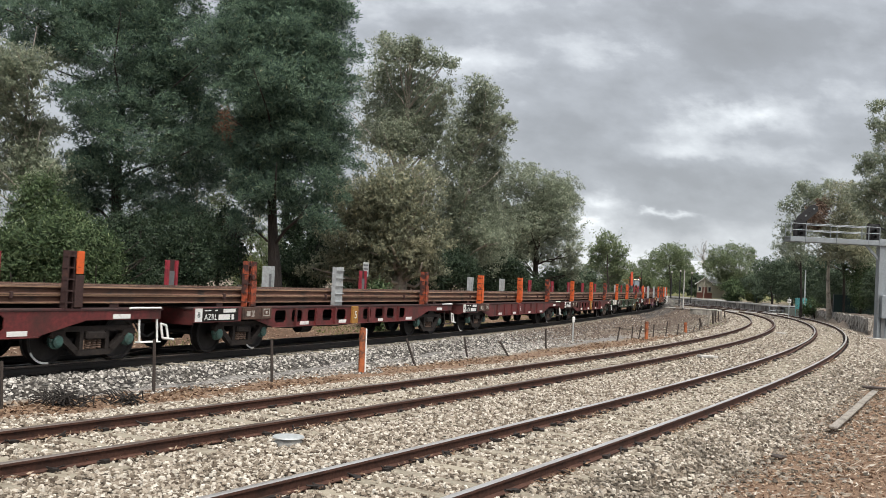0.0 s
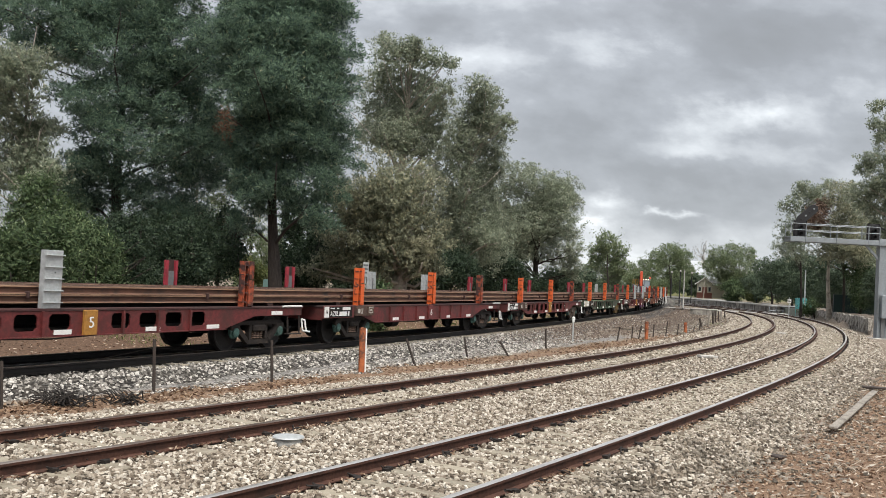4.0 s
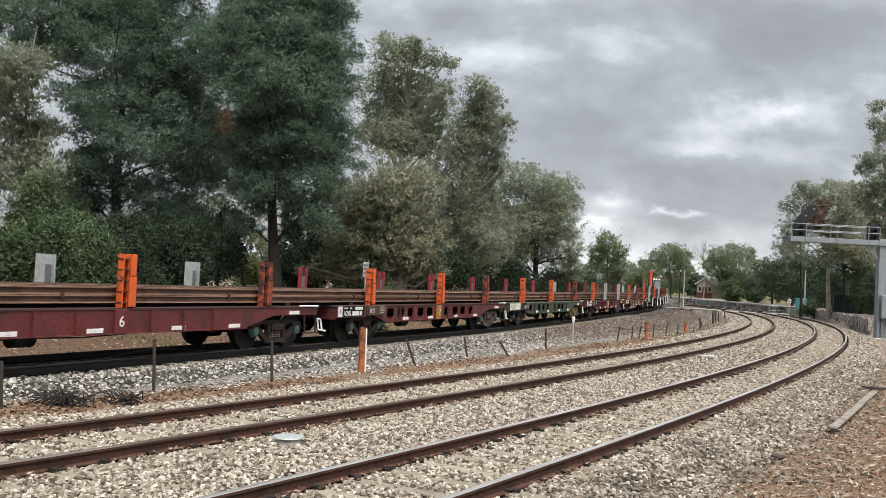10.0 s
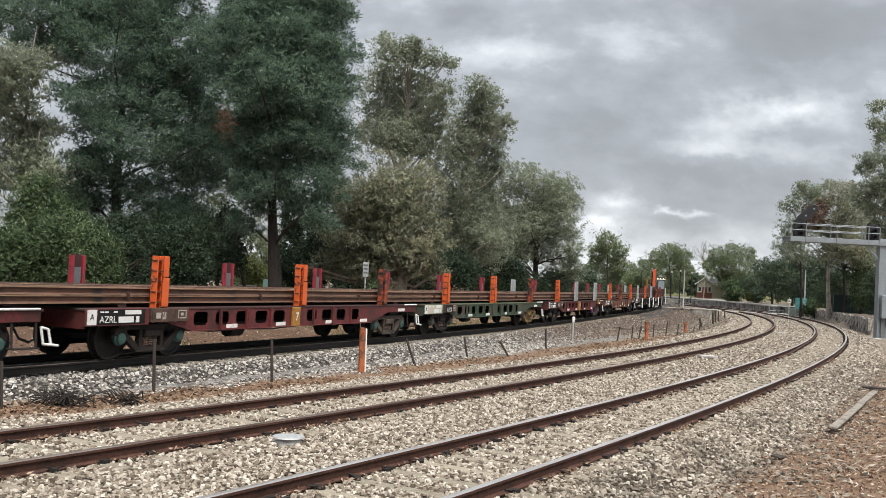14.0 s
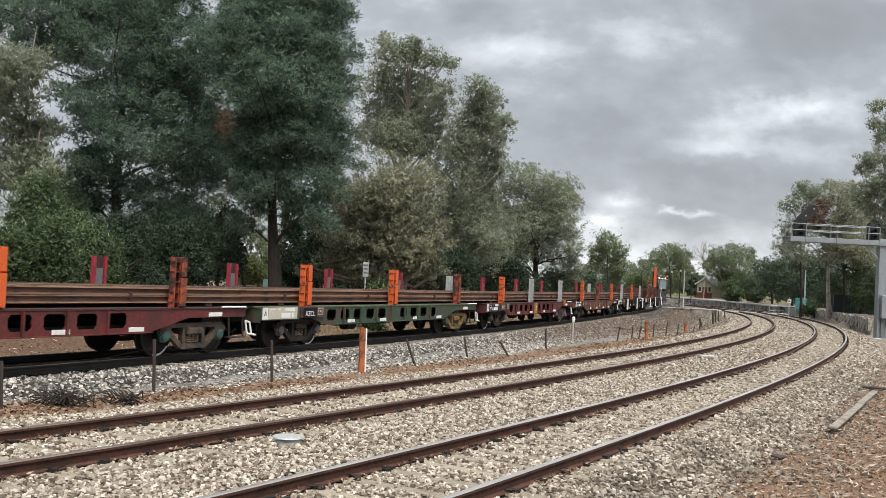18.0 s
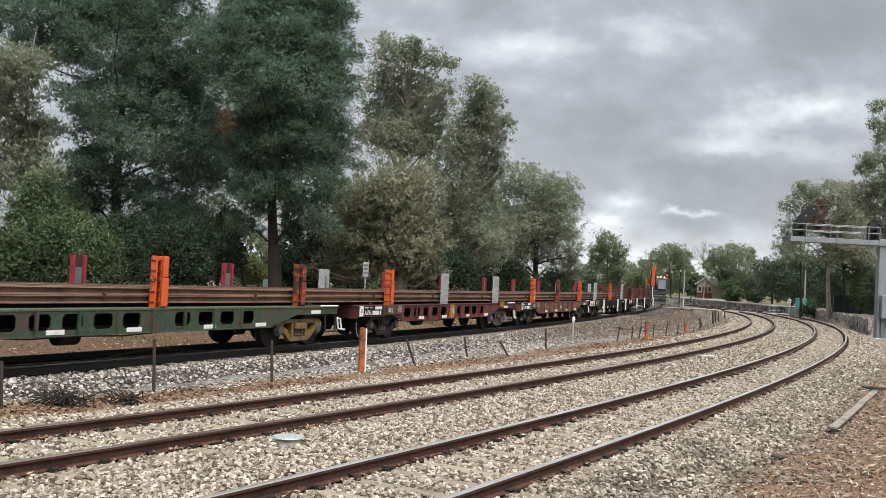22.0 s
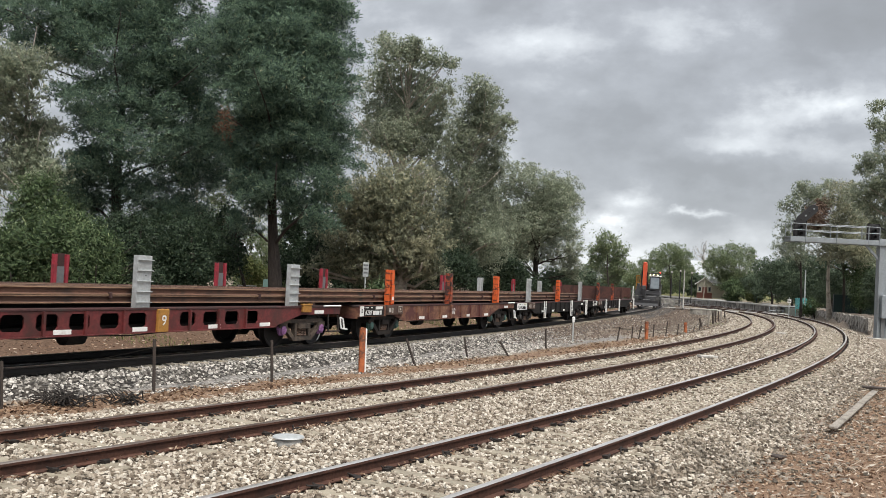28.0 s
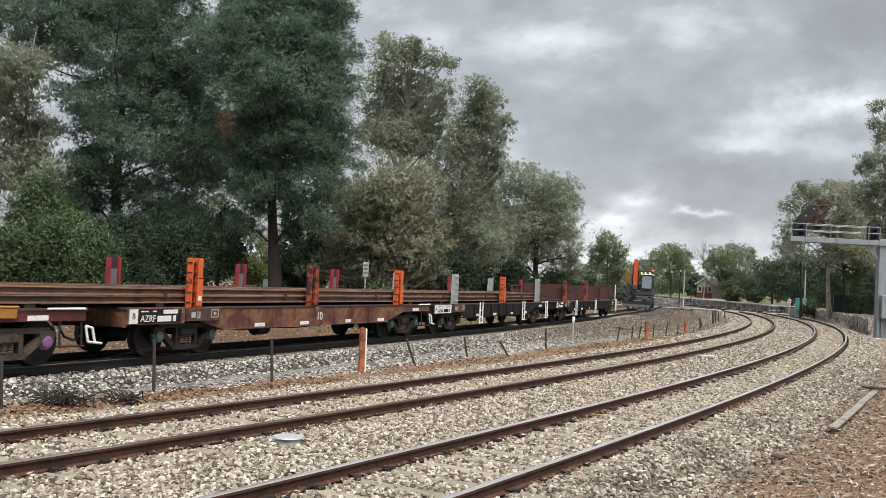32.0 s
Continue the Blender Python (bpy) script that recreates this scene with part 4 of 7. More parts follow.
# ---- trees ----
def leaf_quads(rng, centres, length, width, droop=0.0, spread=1.0, out=None):
    """Small pointed leaves (rhombs) at points, hanging by droop; out: the way each one turns its face."""
    n = len(centres)
    a = rng.normal(0, 1, (n, 3)) * [1, 1, spread]
    a[:, 2] -= droop * np.abs(rng.normal(1.0, 0.3, n))
    a /= np.linalg.norm(a, axis=1)[:, None]
    face = rng.normal(0, 0.75, (n, 3)) + [0.15, -0.45, 0.75] if out is None else rng.normal(0, 0.32, (n, 3)) + out + [0, 0, 0.5]
    b = np.cross(face, a)
    b /= np.linalg.norm(b, axis=1)[:, None] + 1e-9
    L = (length * rng.uniform(0.6, 1.3, n))[:, None] / 2
    Wd = (width * rng.uniform(0.6, 1.3, n))[:, None] / 2
    v = np.stack([centres - a * L, centres + b * Wd - a * L * 0.1, centres + a * L, centres - b * Wd - a * L * 0.1], 1)
    return v.reshape(-1, 3), np.arange(4 * n).reshape(n, 4)


def crown_points(rng, lobes, per, shell=0.62, up=0.0):
    """Leaf points: many lumps on the skin and inside of each lobe (cx, cy, cz, rx, ry, rz, clumps, clump_radius)."""
    out, ways = [], []
    for cx, cy, cz, rx, ry, rz, nc, cr in lobes:
        u = rng.normal(0, 1, (nc, 3))
        u /= np.linalg.norm(u, axis=1)[:, None]
        u[:, 2] = np.where(rng.uniform(0, 1, nc) < up, np.abs(u[:, 2]), u[:, 2])
        r = (shell + (1 - shell) * rng.uniform(0, 1, nc) ** 0.6)[:, None] * (1 + 0.16 * rng.normal(0, 1, nc))[:, None]
        c = np.array([cx, cy, cz]) + u * r * [rx, ry, rz]
        k = rng.poisson(per, nc)
        c2 = np.repeat(c, k, axis=0)
        sz = np.repeat(cr * rng.uniform(0.55, 1.35, nc), k)[:, None]
        g = rng.normal(0, 0.5, (len(c2), 3)) * [1, 1, 0.7]
        out.append(c2 + g * sz)
        ways.append(np.repeat(u, k, axis=0) * 0.75 + g * 1.1)
    ways = np.concatenate(ways)
    return np.concatenate(out), ways / np.linalg.norm(ways, axis=1)[:, None]


def limbs(rng, base, lobes, r0, height, lean=(0, 0), twist=0.25, sub=3):
    """Trunk to the top and bent limbs out to the lobes."""
    g = Geo()
    n = 9
    pts, rs = [], []
    for i in range(n):
        f = i / (n - 1)
        pts.append((base[0] + lean[0] * f + twist * math.sin(f * 5 + r0 * 9), base[1] + lean[1] * f + twist * math.cos(f * 4), base[2] - 0.15 + height * f))
        rs.append(r0 * (1.25 - f * 0.35 if f < 0.13 else (1 - f) * 1.0 + 0.12))
    g.tube(pts, rs, 9)
    for cx, cy, cz, rx, ry, rz, nc, cr in lobes:
        f = min(0.92, max(0.22, (cz - rz * 0.6 - base[2]) / height * 0.85))
        i = f * (n - 1)
        j = int(i)
        p0 = Vector(pts[j]).lerp(Vector(pts[min(j + 1, n - 1)]), i - j)
        for _ in range(sub):
            tip = Vector((cx + rng.uniform(-0.75, 0.75) * rx, cy + rng.uniform(-1.12, 0.4) * ry, cz + rng.uniform(-0.5, 0.7) * rz))
            mid = p0.lerp(tip, 0.5) + Vector(rng.uniform(-0.5, 0.5, 3).tolist()) * 0.8
            rr = min(r0 * (1 - f) * 0.26 + 0.025, 0.13)
            g.tube([p0, p0.lerp(mid, 0.5) + Vector((0, 0, 0.15)), mid, mid.lerp(tip, 0.6), tip], [rr, rr * 0.85, rr * 0.68, rr * 0.48, rr * 0.2], 6)
    return g


def needle_sprays(rng, tufts, per, length, width):
    """Brushes of long needles that fan up and out of each tuft (x, y, z, radius)."""
    tf = np.array(tufts)
    n = rng.poisson(per * (tf[:, 3] / 0.38) ** 2)
    c, r = np.repeat(tf[:, :3], n, axis=0), np.repeat(tf[:, 3], n)[:, None]
    u = rng.normal(0, 1, (len(c), 3))
    u[:, 2] = np.where(rng.uniform(0, 1, len(c)) < 0.72, np.abs(u[:, 2]), u[:, 2])
    u /= np.linalg.norm(u, axis=1)[:, None]
    root = c + u * r * rng.uniform(0.3, 0.82, (len(c), 1)) * [1, 1, 0.72]
    a = u + rng.normal(0, 0.3, u.shape) + [0, 0, 0.22]
    a /= np.linalg.norm(a, axis=1)[:, None]
    w = np.cross(a, rng.normal(0, 1, a.shape))
    w *= (width * rng.uniform(0.6, 1.3, len(c)) / 2 / (np.linalg.norm(w, axis=1) + 1e-9))[:, None]
    L = (length * rng.uniform(0.6, 1.3, len(c)))[:, None]
    mid, tip = root + a * L * 0.55, root + a * L - [0, 0, 0.04]
    v = np.stack([root, mid + w, tip, mid - w], 1)
    return v.reshape(-1, 3), np.arange(4 * len(c)).reshape(-1, 4)


def inner_growth(rng, lobes, share, size, slim):
    """The close sprays inside a crown, enough of them to hardly let light through."""
    out = []
    for lobe in lobes:
        k = int(9.5 * share * share * lobe[3] * lobe[5] / (size * size * (0.2 if slim else 0.33))) + 6
        u = rng.normal(0, 1, (k, 3))
        u /= np.linalg.norm(u, axis=1)[:, None]
        out.append(np.array(lobe[:3]) + u * (share * rng.uniform(0.25, 1, k) ** 0.45)[:, None] * np.array(lobe[3:6]))
    return leaf_quads(rng, np.concatenate(out), size, size * (0.24 if slim else 0.66), 0.2, 1.0)


def tree(name, base, lobes, r0, height, leaf, bark, per, length, width, droop, label, category="tree", seed=1, shell=0.62, lean=(0, 0), spread=1.0, sub=3, group="", extra=(), up=0.0, inner=0.0, boughs=None, tufts=None):
    rng = np.random.RandomState(seed)
    t = thing(name, None, label, category, group)
    part("trunk", limbs(rng, base, boughs or lobes, r0, height, lean, sub=sub), bark, t, smooth=True)
    if tufts:
        v, f = needle_sprays(rng, tufts, per, length, width)
    else:
        at_, ways = crown_points(rng, list(lobes) + list(extra), per * 0.78, shell, up)
        v, f = leaf_quads(rng, at_, length, width, droop, spread, ways)
    if inner:
        v2, f2 = inner_growth(rng, list(boughs or lobes) + list(extra), inner, max(0.2, 1.15 * length), bool(tufts))
        v, f = np.concatenate([v, v2]), np.concatenate([f, f2 + len(v)])
    part("crown", bulk_mesh("crown", v, f, leaf), None, t)
    return t


def lumps(rng, c, r, n, clumps, cr, squash=0.8, small=0.42):
    """Splits a crown into n overlapping lobes inside an ellipsoid c, r."""
    out = []
    for i in range(n):
        u = rng.normal(0, 1, 3)
        u /= np.linalg.norm(u)
        k = rng.uniform(0.35, 0.85)
        s = small * rng.uniform(0.75, 1.3)
        out.append((c[0] + u[0] * r[0] * k, c[1] + u[1] * r[1] * k, c[2] + u[2] * r[2] * k, r[0] * s, r[1] * s, r[2] * s * squash, clumps, cr))
    return out


def bush(name, x, y, w, d, h, leaf, label, seed, n=7, clumps=90, per=14, length=0.13, width=0.045, droop=0.2, bark="bark", category="shrub"):
    rng = np.random.RandomState(seed)
    z = float(ground_z(x, y)[0])
    lobes = lumps(rng, (x, y, z + h * 0.5), (w / 2, d / 2, h * 0.5), n, clumps, 0.4, 0.95, 0.5)
    return tree(name, (x, y, z), lobes, 0.05 + 0.012 * h, h * 0.7, leaf, M[bark], per, length, width, droop, label, category, seed, 0.55, sub=2, inner=0.8)


CROWN = {"pine": (0, 80, 0.5, 0.22, 0.032, 0.1, 0.9, 1.0, 0.7), "euc": (40, 26, 0.36, 0.19, 0.06, 0.6, 0.7, 1.08, 0.58), "airy": (36, 24, 0.36, 0.18, 0.06, 0.6, 0.6, 1.08, 0.4),
         "bare": (6, 5, 0.5, 0.16, 0.03, 0.3, 0.5, 1.2, 0.0), "far": (48, 24, 0.6, 0.2, 0.12, 0.4, 0.6, 1.1, 0.78)}


def grow(name, foot, top, balls, r0, leaf, bark, kind, seed, label):
    """A tree on the ground at foot, its crown in lobes (x, y, z, radius), closed up by smaller lobes between neighbours."""
    dens, per, cr, length, width, droop, shell, swell, inner = CROWN[kind]
    z = float(ground_z(*foot)[0])
    k = 1.0 if kind != "far" else 0.55
    more = []
    for i, p in enumerate(balls):
        for q in balls[i + 1:]:
            if (Vector(p[:3]) - Vector(q[:3])).length < (p[3] + q[3]) * 1.35:
                more.append(tuple((a + b) / 2 for a, b in zip(p[:3], q[:3])) + ((p[3] + q[3]) * (0.36 if kind == "pine" else 0.38),))
    boughs, tufts = None, []
    if kind == "pine":                         # each bough carries rounded lumps of needle brushes
        rng = random.Random(seed)
        boughs = [(x, y, zz, r, r, r * 0.8, 0, 0) for x, y, zz, r in balls]
        for x, y, zz, r in balls + [m for m in more if m[3] > 1.0][::3]:
            n = 7 if r > 1.25 else 4
            for i in range(n):                 # rounded lumps on the bough, set close over its upper and outer side
                h, a = -0.62 + 1.5 * ((i * 0.618) % 1.0), i * 2.4 + rng.uniform(-0.4, 0.4)
                c, w = math.sqrt(max(0.05, 1 - h * h)) * 0.68 * r, r * rng.uniform(0.36, 0.5)
                cx, cy, cz = x + math.cos(a) * c, y + math.sin(a) * c, zz + h * 0.62 * r
                for _ in range(int(20 * w ** 1.6) + 5):
                    e, b = rng.uniform(-0.4, 1.0), rng.uniform(0, 6.283)
                    q = math.sqrt(1 - e * e) * rng.uniform(0.75, 1.05) * w
                    tufts.append((cx + math.cos(b) * q, cy + math.sin(b) * q, cz + e * 0.75 * w, rng.uniform(0.18, 0.36)))
        more = [m for m in more if m[3] > 0.8]
    lobes = [(x, y, zz, r * swell, r * swell, r * swell * 0.82, int(dens * max(0.8, r * k) ** 1.8) + 8, cr * (0.5 + 0.22 * r * k)) for x, y, zz, r in balls]
    fill = [(x, y, zz, r, r, r * 0.85, int(dens * 0.55 * max(0.8, r * k) ** 1.8) + 4, cr * (0.5 + 0.22 * r * k)) for x, y, zz, r in more]
    return tree(name, (foot[0], foot[1], z), lobes, r0, top - z, leaf, bark, per, length, width, droop, label, "tree", seed, shell, sub={"bare": 9, "euc": 2}.get(kind, 1), extra=fill, up=0.25, inner=inner, boughs=boughs, tufts=tufts)


def build_trees():
    pine = grow("pine_tree", (-7.1, 40.0), 13.0, [(-6.4, 38.4, 9.6, 2.41), (-5.1, 39.3, 11.4, 1.41), (-7.8, 40.3, 7.9, 1.93), (-5.7, 41.3, 8.6, 1.77), (-5.7, 39.0, 5.8, 1.74), (-7.2, 39.7, 12.0, 2.38), (-4.7, 40.7, 10.0, 0.88), (-8.4, 38.4, 8.8, 1.38), (-9.0, 39.3, 11.8, 1.65), (-8.8, 40.4, 6.8, 1.32), (-9.7, 41.1, 14.2, 1.73), (-8.0, 39.0, 5.0, 1.04), (-8.1, 39.8, 9.8, 1.67), (-4.7, 40.8, 7.0, 1.10), (-5.2, 38.5, 4.3, 1.15), (-8.7, 39.3, 11.1, 1.88), (-5.4, 40.2, 13.4, 1.44), (-7.1, 41.1, 15.4, 2.71), (-7.4, 39.0, 5.5, 1.39), (-8.5, 40.0, 3.9, 0.95)],
         r0=0.25, leaf=M["pine"], bark=M["bark"], kind="pine", seed=11, label="tall dark-green pine with drooping feathery needles behind the goods line")
    rng = np.random.RandomState(77)
    v, f = needle_sprays(rng, [(-8.8 + rng.normal(0, 0.16), 37.3 + rng.normal(0, 0.2), 7.7 + rng.normal(0, 0.33), 0.22) for _ in range(16)], 70, 0.2, 0.03)
    part("dead_spray", bulk_mesh("dead_spray", v, f, M["dead_needles"]), None, pine, "hanging spray of russet dead needles")
    grow("pine_tree", (-15.4, 45.0), 15.0, [(-14.7, 43.2, 7.6, 2.19), (-16.2, 44.2, 11.9, 2.51), (-13.1, 45.2, 12.9, 2.44), (-12.7, 46.4, 9.8, 1.94), (-17.6, 43.9, 5.2, 1.57), (-13.6, 44.9, 5.2, 1.87), (-11.8, 46.0, 6.5, 1.64), (-16.9, 43.2, 9.3, 1.55), (-13.9, 44.4, 3.3, 1.32), (-17.3, 45.2, 16.2, 2.71), (-13.3, 46.2, 16.5, 2.77), (-11.0, 43.7, 11.0, 1.57), (-16.4, 45.0, 3.2, 1.47), (-13.6, 45.9, 10.5, 1.64), (-10.7, 43.2, 7.8, 1.42), (-12.0, 44.4, 3.9, 1.19), (-15.0, 45.2, 14.1, 2.17), (-18.9, 46.3, 12.3, 1.39), (-17.9, 43.9, 3.3, 1.18), (-16.9, 44.9, 6.4, 1.61), (-22.6, 45.8, 13.9, 1.92), (-19.2, 43.1, 13.6, 1.55), (-20.1, 44.2, 12.0, 1.06)],
         r0=0.3, leaf=M["pine"], bark=M["bark"], kind="pine", seed=12, label="broad dark pine with layered hanging boughs above the shrubs")
    grow("eucalypt_tree", (-18.9, 43.0), 12.7, [(-19.2, 41.2, 10.5, 1.11), (-20.9, 42.3, 10.2, 1.52), (-19.9, 43.4, 7.3, 1.24), (-21.4, 44.5, 5.3, 1.59), (-18.2, 41.9, 5.5, 1.25), (-18.3, 42.8, 10.9, 0.97), (-20.2, 43.8, 10.8, 1.05), (-17.9, 41.4, 3.7, 1.11), (-17.6, 42.4, 6.0, 1.01), (-18.0, 43.4, 8.0, 0.57), (-21.1, 44.4, 8.8, 0.93), (-18.8, 41.8, 9.2, 0.95), (-18.8, 42.8, 8.0, 0.82), (-19.7, 43.9, 6.1, 1.18)],
         r0=0.13, leaf=M["euc"], bark=M["bark_pale"], kind="airy", seed=13, label="pale olive eucalypt showing sky beside the pines")
    grow("eucalypt_tree", (-14.9, 58.0), 9.6, [(-16.4, 55.7, 9.0, 2.00), (-13.4, 57.1, 10.3, 1.70), (-15.2, 58.6, 5.2, 1.75), (-13.2, 60.0, 7.2, 1.79), (-11.3, 56.6, 3.9, 1.68), (-12.9, 57.8, 9.8, 1.38)],
         r0=0.13, leaf=M["far_leaf"], bark=M["bark_pale"], kind="airy", seed=28, label="pale thin-leaved tree behind the pines")
    grow("eucalypt_tree", (-1.8, 46.0), 7.5, [(-2.6, 44.2, 6.2, 1.90), (-4.4, 45.4, 5.4, 1.41), (-1.2, 46.4, 6.4, 1.38), (-2.3, 47.6, 4.2, 1.98), (-4.3, 44.9, 3.5, 1.20), (-0.5, 46.0, 3.8, 1.04), (-3.2, 47.1, 2.7, 1.12), (-5.2, 44.3, 4.0, 0.79), (-1.1, 45.5, 2.6, 0.81), (-5.6, 46.5, 6.0, 0.69), (-5.2, 47.7, 2.5, 0.99), (-3.4, 44.9, 2.0, 0.93), (-6.1, 46.0, 2.1, 0.82), (-0.6, 47.1, 2.3, 0.84), (-2.5, 44.3, 3.3, 1.32)],
         r0=0.42, leaf=M["euc_brown"], bark=M["bark_pale"], kind="euc", seed=14, label="olive-brown eucalypt with a thick pale trunk and drooping leaves")
    grow("eucalypt_tree", (-3.0, 62.1), 17.5, [(-4.0, 59.4, 16.0, 1.24), (-2.1, 60.9, 16.1, 1.28), (-5.0, 62.4, 14.6, 1.42), (-2.8, 63.9, 13.9, 2.10), (-0.2, 60.1, 15.7, 0.65), (-1.0, 61.7, 12.8, 1.48), (-5.3, 63.2, 11.5, 1.70), (-0.3, 59.5, 13.9, 0.71), (-3.4, 61.0, 10.7, 2.00), (-1.2, 62.5, 10.3, 1.68), (-4.7, 63.8, 17.8, 0.69), (-2.6, 60.1, 16.8, 0.65)],
         r0=0.4, leaf=M["euc"], bark=M["bark_pale"], kind="euc", seed=15, label="tall airy eucalypt with a grey-green crown and bare pale limbs")
    grow("eucalypt_tree", (1.6, 66.1), 16.0, [(1.9, 63.3, 14.9, 1.14), (1.5, 64.9, 12.9, 1.86), (3.4, 66.5, 12.3, 1.19), (2.6, 68.2, 9.6, 2.03), (0.4, 64.3, 8.7, 1.92), (1.7, 65.9, 5.8, 2.36), (-0.4, 67.5, 5.8, 1.81), (3.8, 63.3, 12.8, 0.53), (2.8, 64.9, 14.3, 0.97), (3.5, 66.6, 9.9, 0.99), (3.4, 68.3, 6.8, 1.22), (0.6, 64.2, 11.4, 1.53), (0.3, 66.0, 3.5, 1.57), (2.7, 67.6, 3.9, 1.81), (3.6, 63.6, 4.6, 1.14)],
         r0=0.3, leaf=M["euc"], bark=M["bark_pale"], kind="euc", seed=16, label="dense grey-green eucalypt with a rounded leaning top")
    grow("eucalypt_tree", (8.1, 80.1), 10.6, [(5.7, 76.9, 10.7, 1.19), (8.0, 78.8, 10.1, 1.69), (4.6, 78.5, 9.0, 1.5), (6.3, 77.8, 6.2, 2.0), (3.9, 79.2, 4.4, 1.7), (9.4, 79.0, 8.7, 1.6), (10.1, 80.8, 10.2, 1.35), (7.3, 82.8, 7.7, 2.37), (9.9, 78.0, 7.1, 1.49), (4.7, 79.9, 6.7, 1.71), (8.6, 81.9, 5.0, 2.34), (10.6, 77.1, 5.0, 1.15), (5.5, 79.0, 4.1, 1.88), (11.1, 80.8, 9.0, 0.67), (7.3, 82.6, 11.9, 0.69), (10.6, 78.1, 3.2, 1.16)],
         r0=0.28, leaf=M["euc"], bark=M["bark"], kind="euc", seed=17, label="spreading brownish-green eucalypt with dark limbs")
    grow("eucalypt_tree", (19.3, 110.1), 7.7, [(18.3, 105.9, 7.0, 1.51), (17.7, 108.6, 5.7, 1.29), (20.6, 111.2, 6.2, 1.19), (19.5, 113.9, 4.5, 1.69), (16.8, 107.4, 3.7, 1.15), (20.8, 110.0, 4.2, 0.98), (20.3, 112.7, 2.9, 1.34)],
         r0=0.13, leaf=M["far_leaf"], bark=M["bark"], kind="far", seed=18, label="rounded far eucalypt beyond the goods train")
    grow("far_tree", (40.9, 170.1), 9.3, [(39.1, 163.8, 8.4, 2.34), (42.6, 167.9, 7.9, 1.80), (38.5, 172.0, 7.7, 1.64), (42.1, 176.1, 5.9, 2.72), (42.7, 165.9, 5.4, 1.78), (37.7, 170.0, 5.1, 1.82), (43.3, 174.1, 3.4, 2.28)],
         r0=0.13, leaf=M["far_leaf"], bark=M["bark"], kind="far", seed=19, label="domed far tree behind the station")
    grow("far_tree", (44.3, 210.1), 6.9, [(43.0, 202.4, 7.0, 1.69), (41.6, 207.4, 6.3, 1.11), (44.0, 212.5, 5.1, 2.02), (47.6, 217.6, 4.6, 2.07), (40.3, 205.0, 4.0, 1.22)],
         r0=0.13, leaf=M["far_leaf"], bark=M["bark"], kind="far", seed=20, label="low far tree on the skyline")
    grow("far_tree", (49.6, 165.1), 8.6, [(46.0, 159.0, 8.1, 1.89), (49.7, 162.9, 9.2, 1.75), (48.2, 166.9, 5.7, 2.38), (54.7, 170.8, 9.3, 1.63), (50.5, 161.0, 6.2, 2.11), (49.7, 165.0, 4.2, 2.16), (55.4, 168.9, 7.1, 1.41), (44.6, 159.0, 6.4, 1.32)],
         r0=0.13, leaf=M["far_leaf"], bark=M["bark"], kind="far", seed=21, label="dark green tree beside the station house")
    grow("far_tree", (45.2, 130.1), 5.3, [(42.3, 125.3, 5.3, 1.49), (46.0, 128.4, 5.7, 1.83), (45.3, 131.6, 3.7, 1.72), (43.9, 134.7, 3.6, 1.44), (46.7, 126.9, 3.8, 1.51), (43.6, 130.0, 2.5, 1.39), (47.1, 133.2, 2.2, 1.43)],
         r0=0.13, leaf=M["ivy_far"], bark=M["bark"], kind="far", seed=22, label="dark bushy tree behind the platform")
    grow("eucalypt_tree", (35.9, 95.1), 12.5, [(33.3, 91.4, 10.7, 1.20), (35.6, 93.6, 12.4, 1.23), (35.0, 96.0, 8.8, 1.49), (35.4, 98.3, 6.9, 1.29), (36.4, 92.5, 11.8, 1.10), (36.3, 94.8, 9.1, 1.47), (39.0, 97.0, 13.5, 0.93), (34.3, 91.3, 12.7, 0.49), (35.2, 93.8, 6.2, 1.34)],
         r0=0.13, leaf=M["euc"], bark=M["bark"], kind="euc", seed=23, label="eucalypt with a ragged olive crown above the retaining wall")
    grow("eucalypt_tree", (37.2, 88.1), 11.9, [(35.1, 84.6, 11.3, 1.51), (36.8, 86.8, 9.3, 1.76), (35.9, 88.9, 8.3, 1.38), (39.0, 90.9, 12.3, 1.19), (36.5, 85.8, 6.6, 1.84), (35.4, 87.9, 6.1, 1.36), (39.8, 89.9, 9.1, 1.61), (37.4, 84.8, 6.1, 1.51)],
         r0=0.13, leaf=M["euc_brown"], bark=M["bark"], kind="euc", seed=24, label="brownish eucalypt over the bank by the signal gantry")
    grow("eucalypt_tree", (34.6, 70.1), 16.4, [(30.4, 67.1, 15.8, 0.64), (31.0, 68.8, 14.8, 0.58), (32.2, 70.5, 14.2, 0.51), (32.4, 72.2, 12.7, 1.12), (31.2, 68.1, 10.5, 1.38), (30.6, 69.8, 9.6, 1.25), (32.9, 71.5, 8.1, 1.62), (32.1, 67.2, 13.5, 1.61), (33.3, 68.9, 10.5, 1.65), (33.9, 70.7, 6.5, 1.69), (31.8, 72.3, 12.0, 0.69)],
         r0=0.25, leaf=M["euc"], bark=M["bark_pale"], kind="euc", seed=25, label="tall eucalypt with hanging sprays at the edge of the cutting")
    grow("dead_tree", (36.4, 89.1), 9.9, [(33.8, 85.6, 9.8, 0.92), (34.4, 87.8, 8.9, 0.84), (36.0, 89.8, 11.0, 0.75)],
         r0=0.22, leaf=M["dry"], bark=M["bark_pale"], kind="far", seed=26, label="half-dead tree with russet leaves and a white trunk")
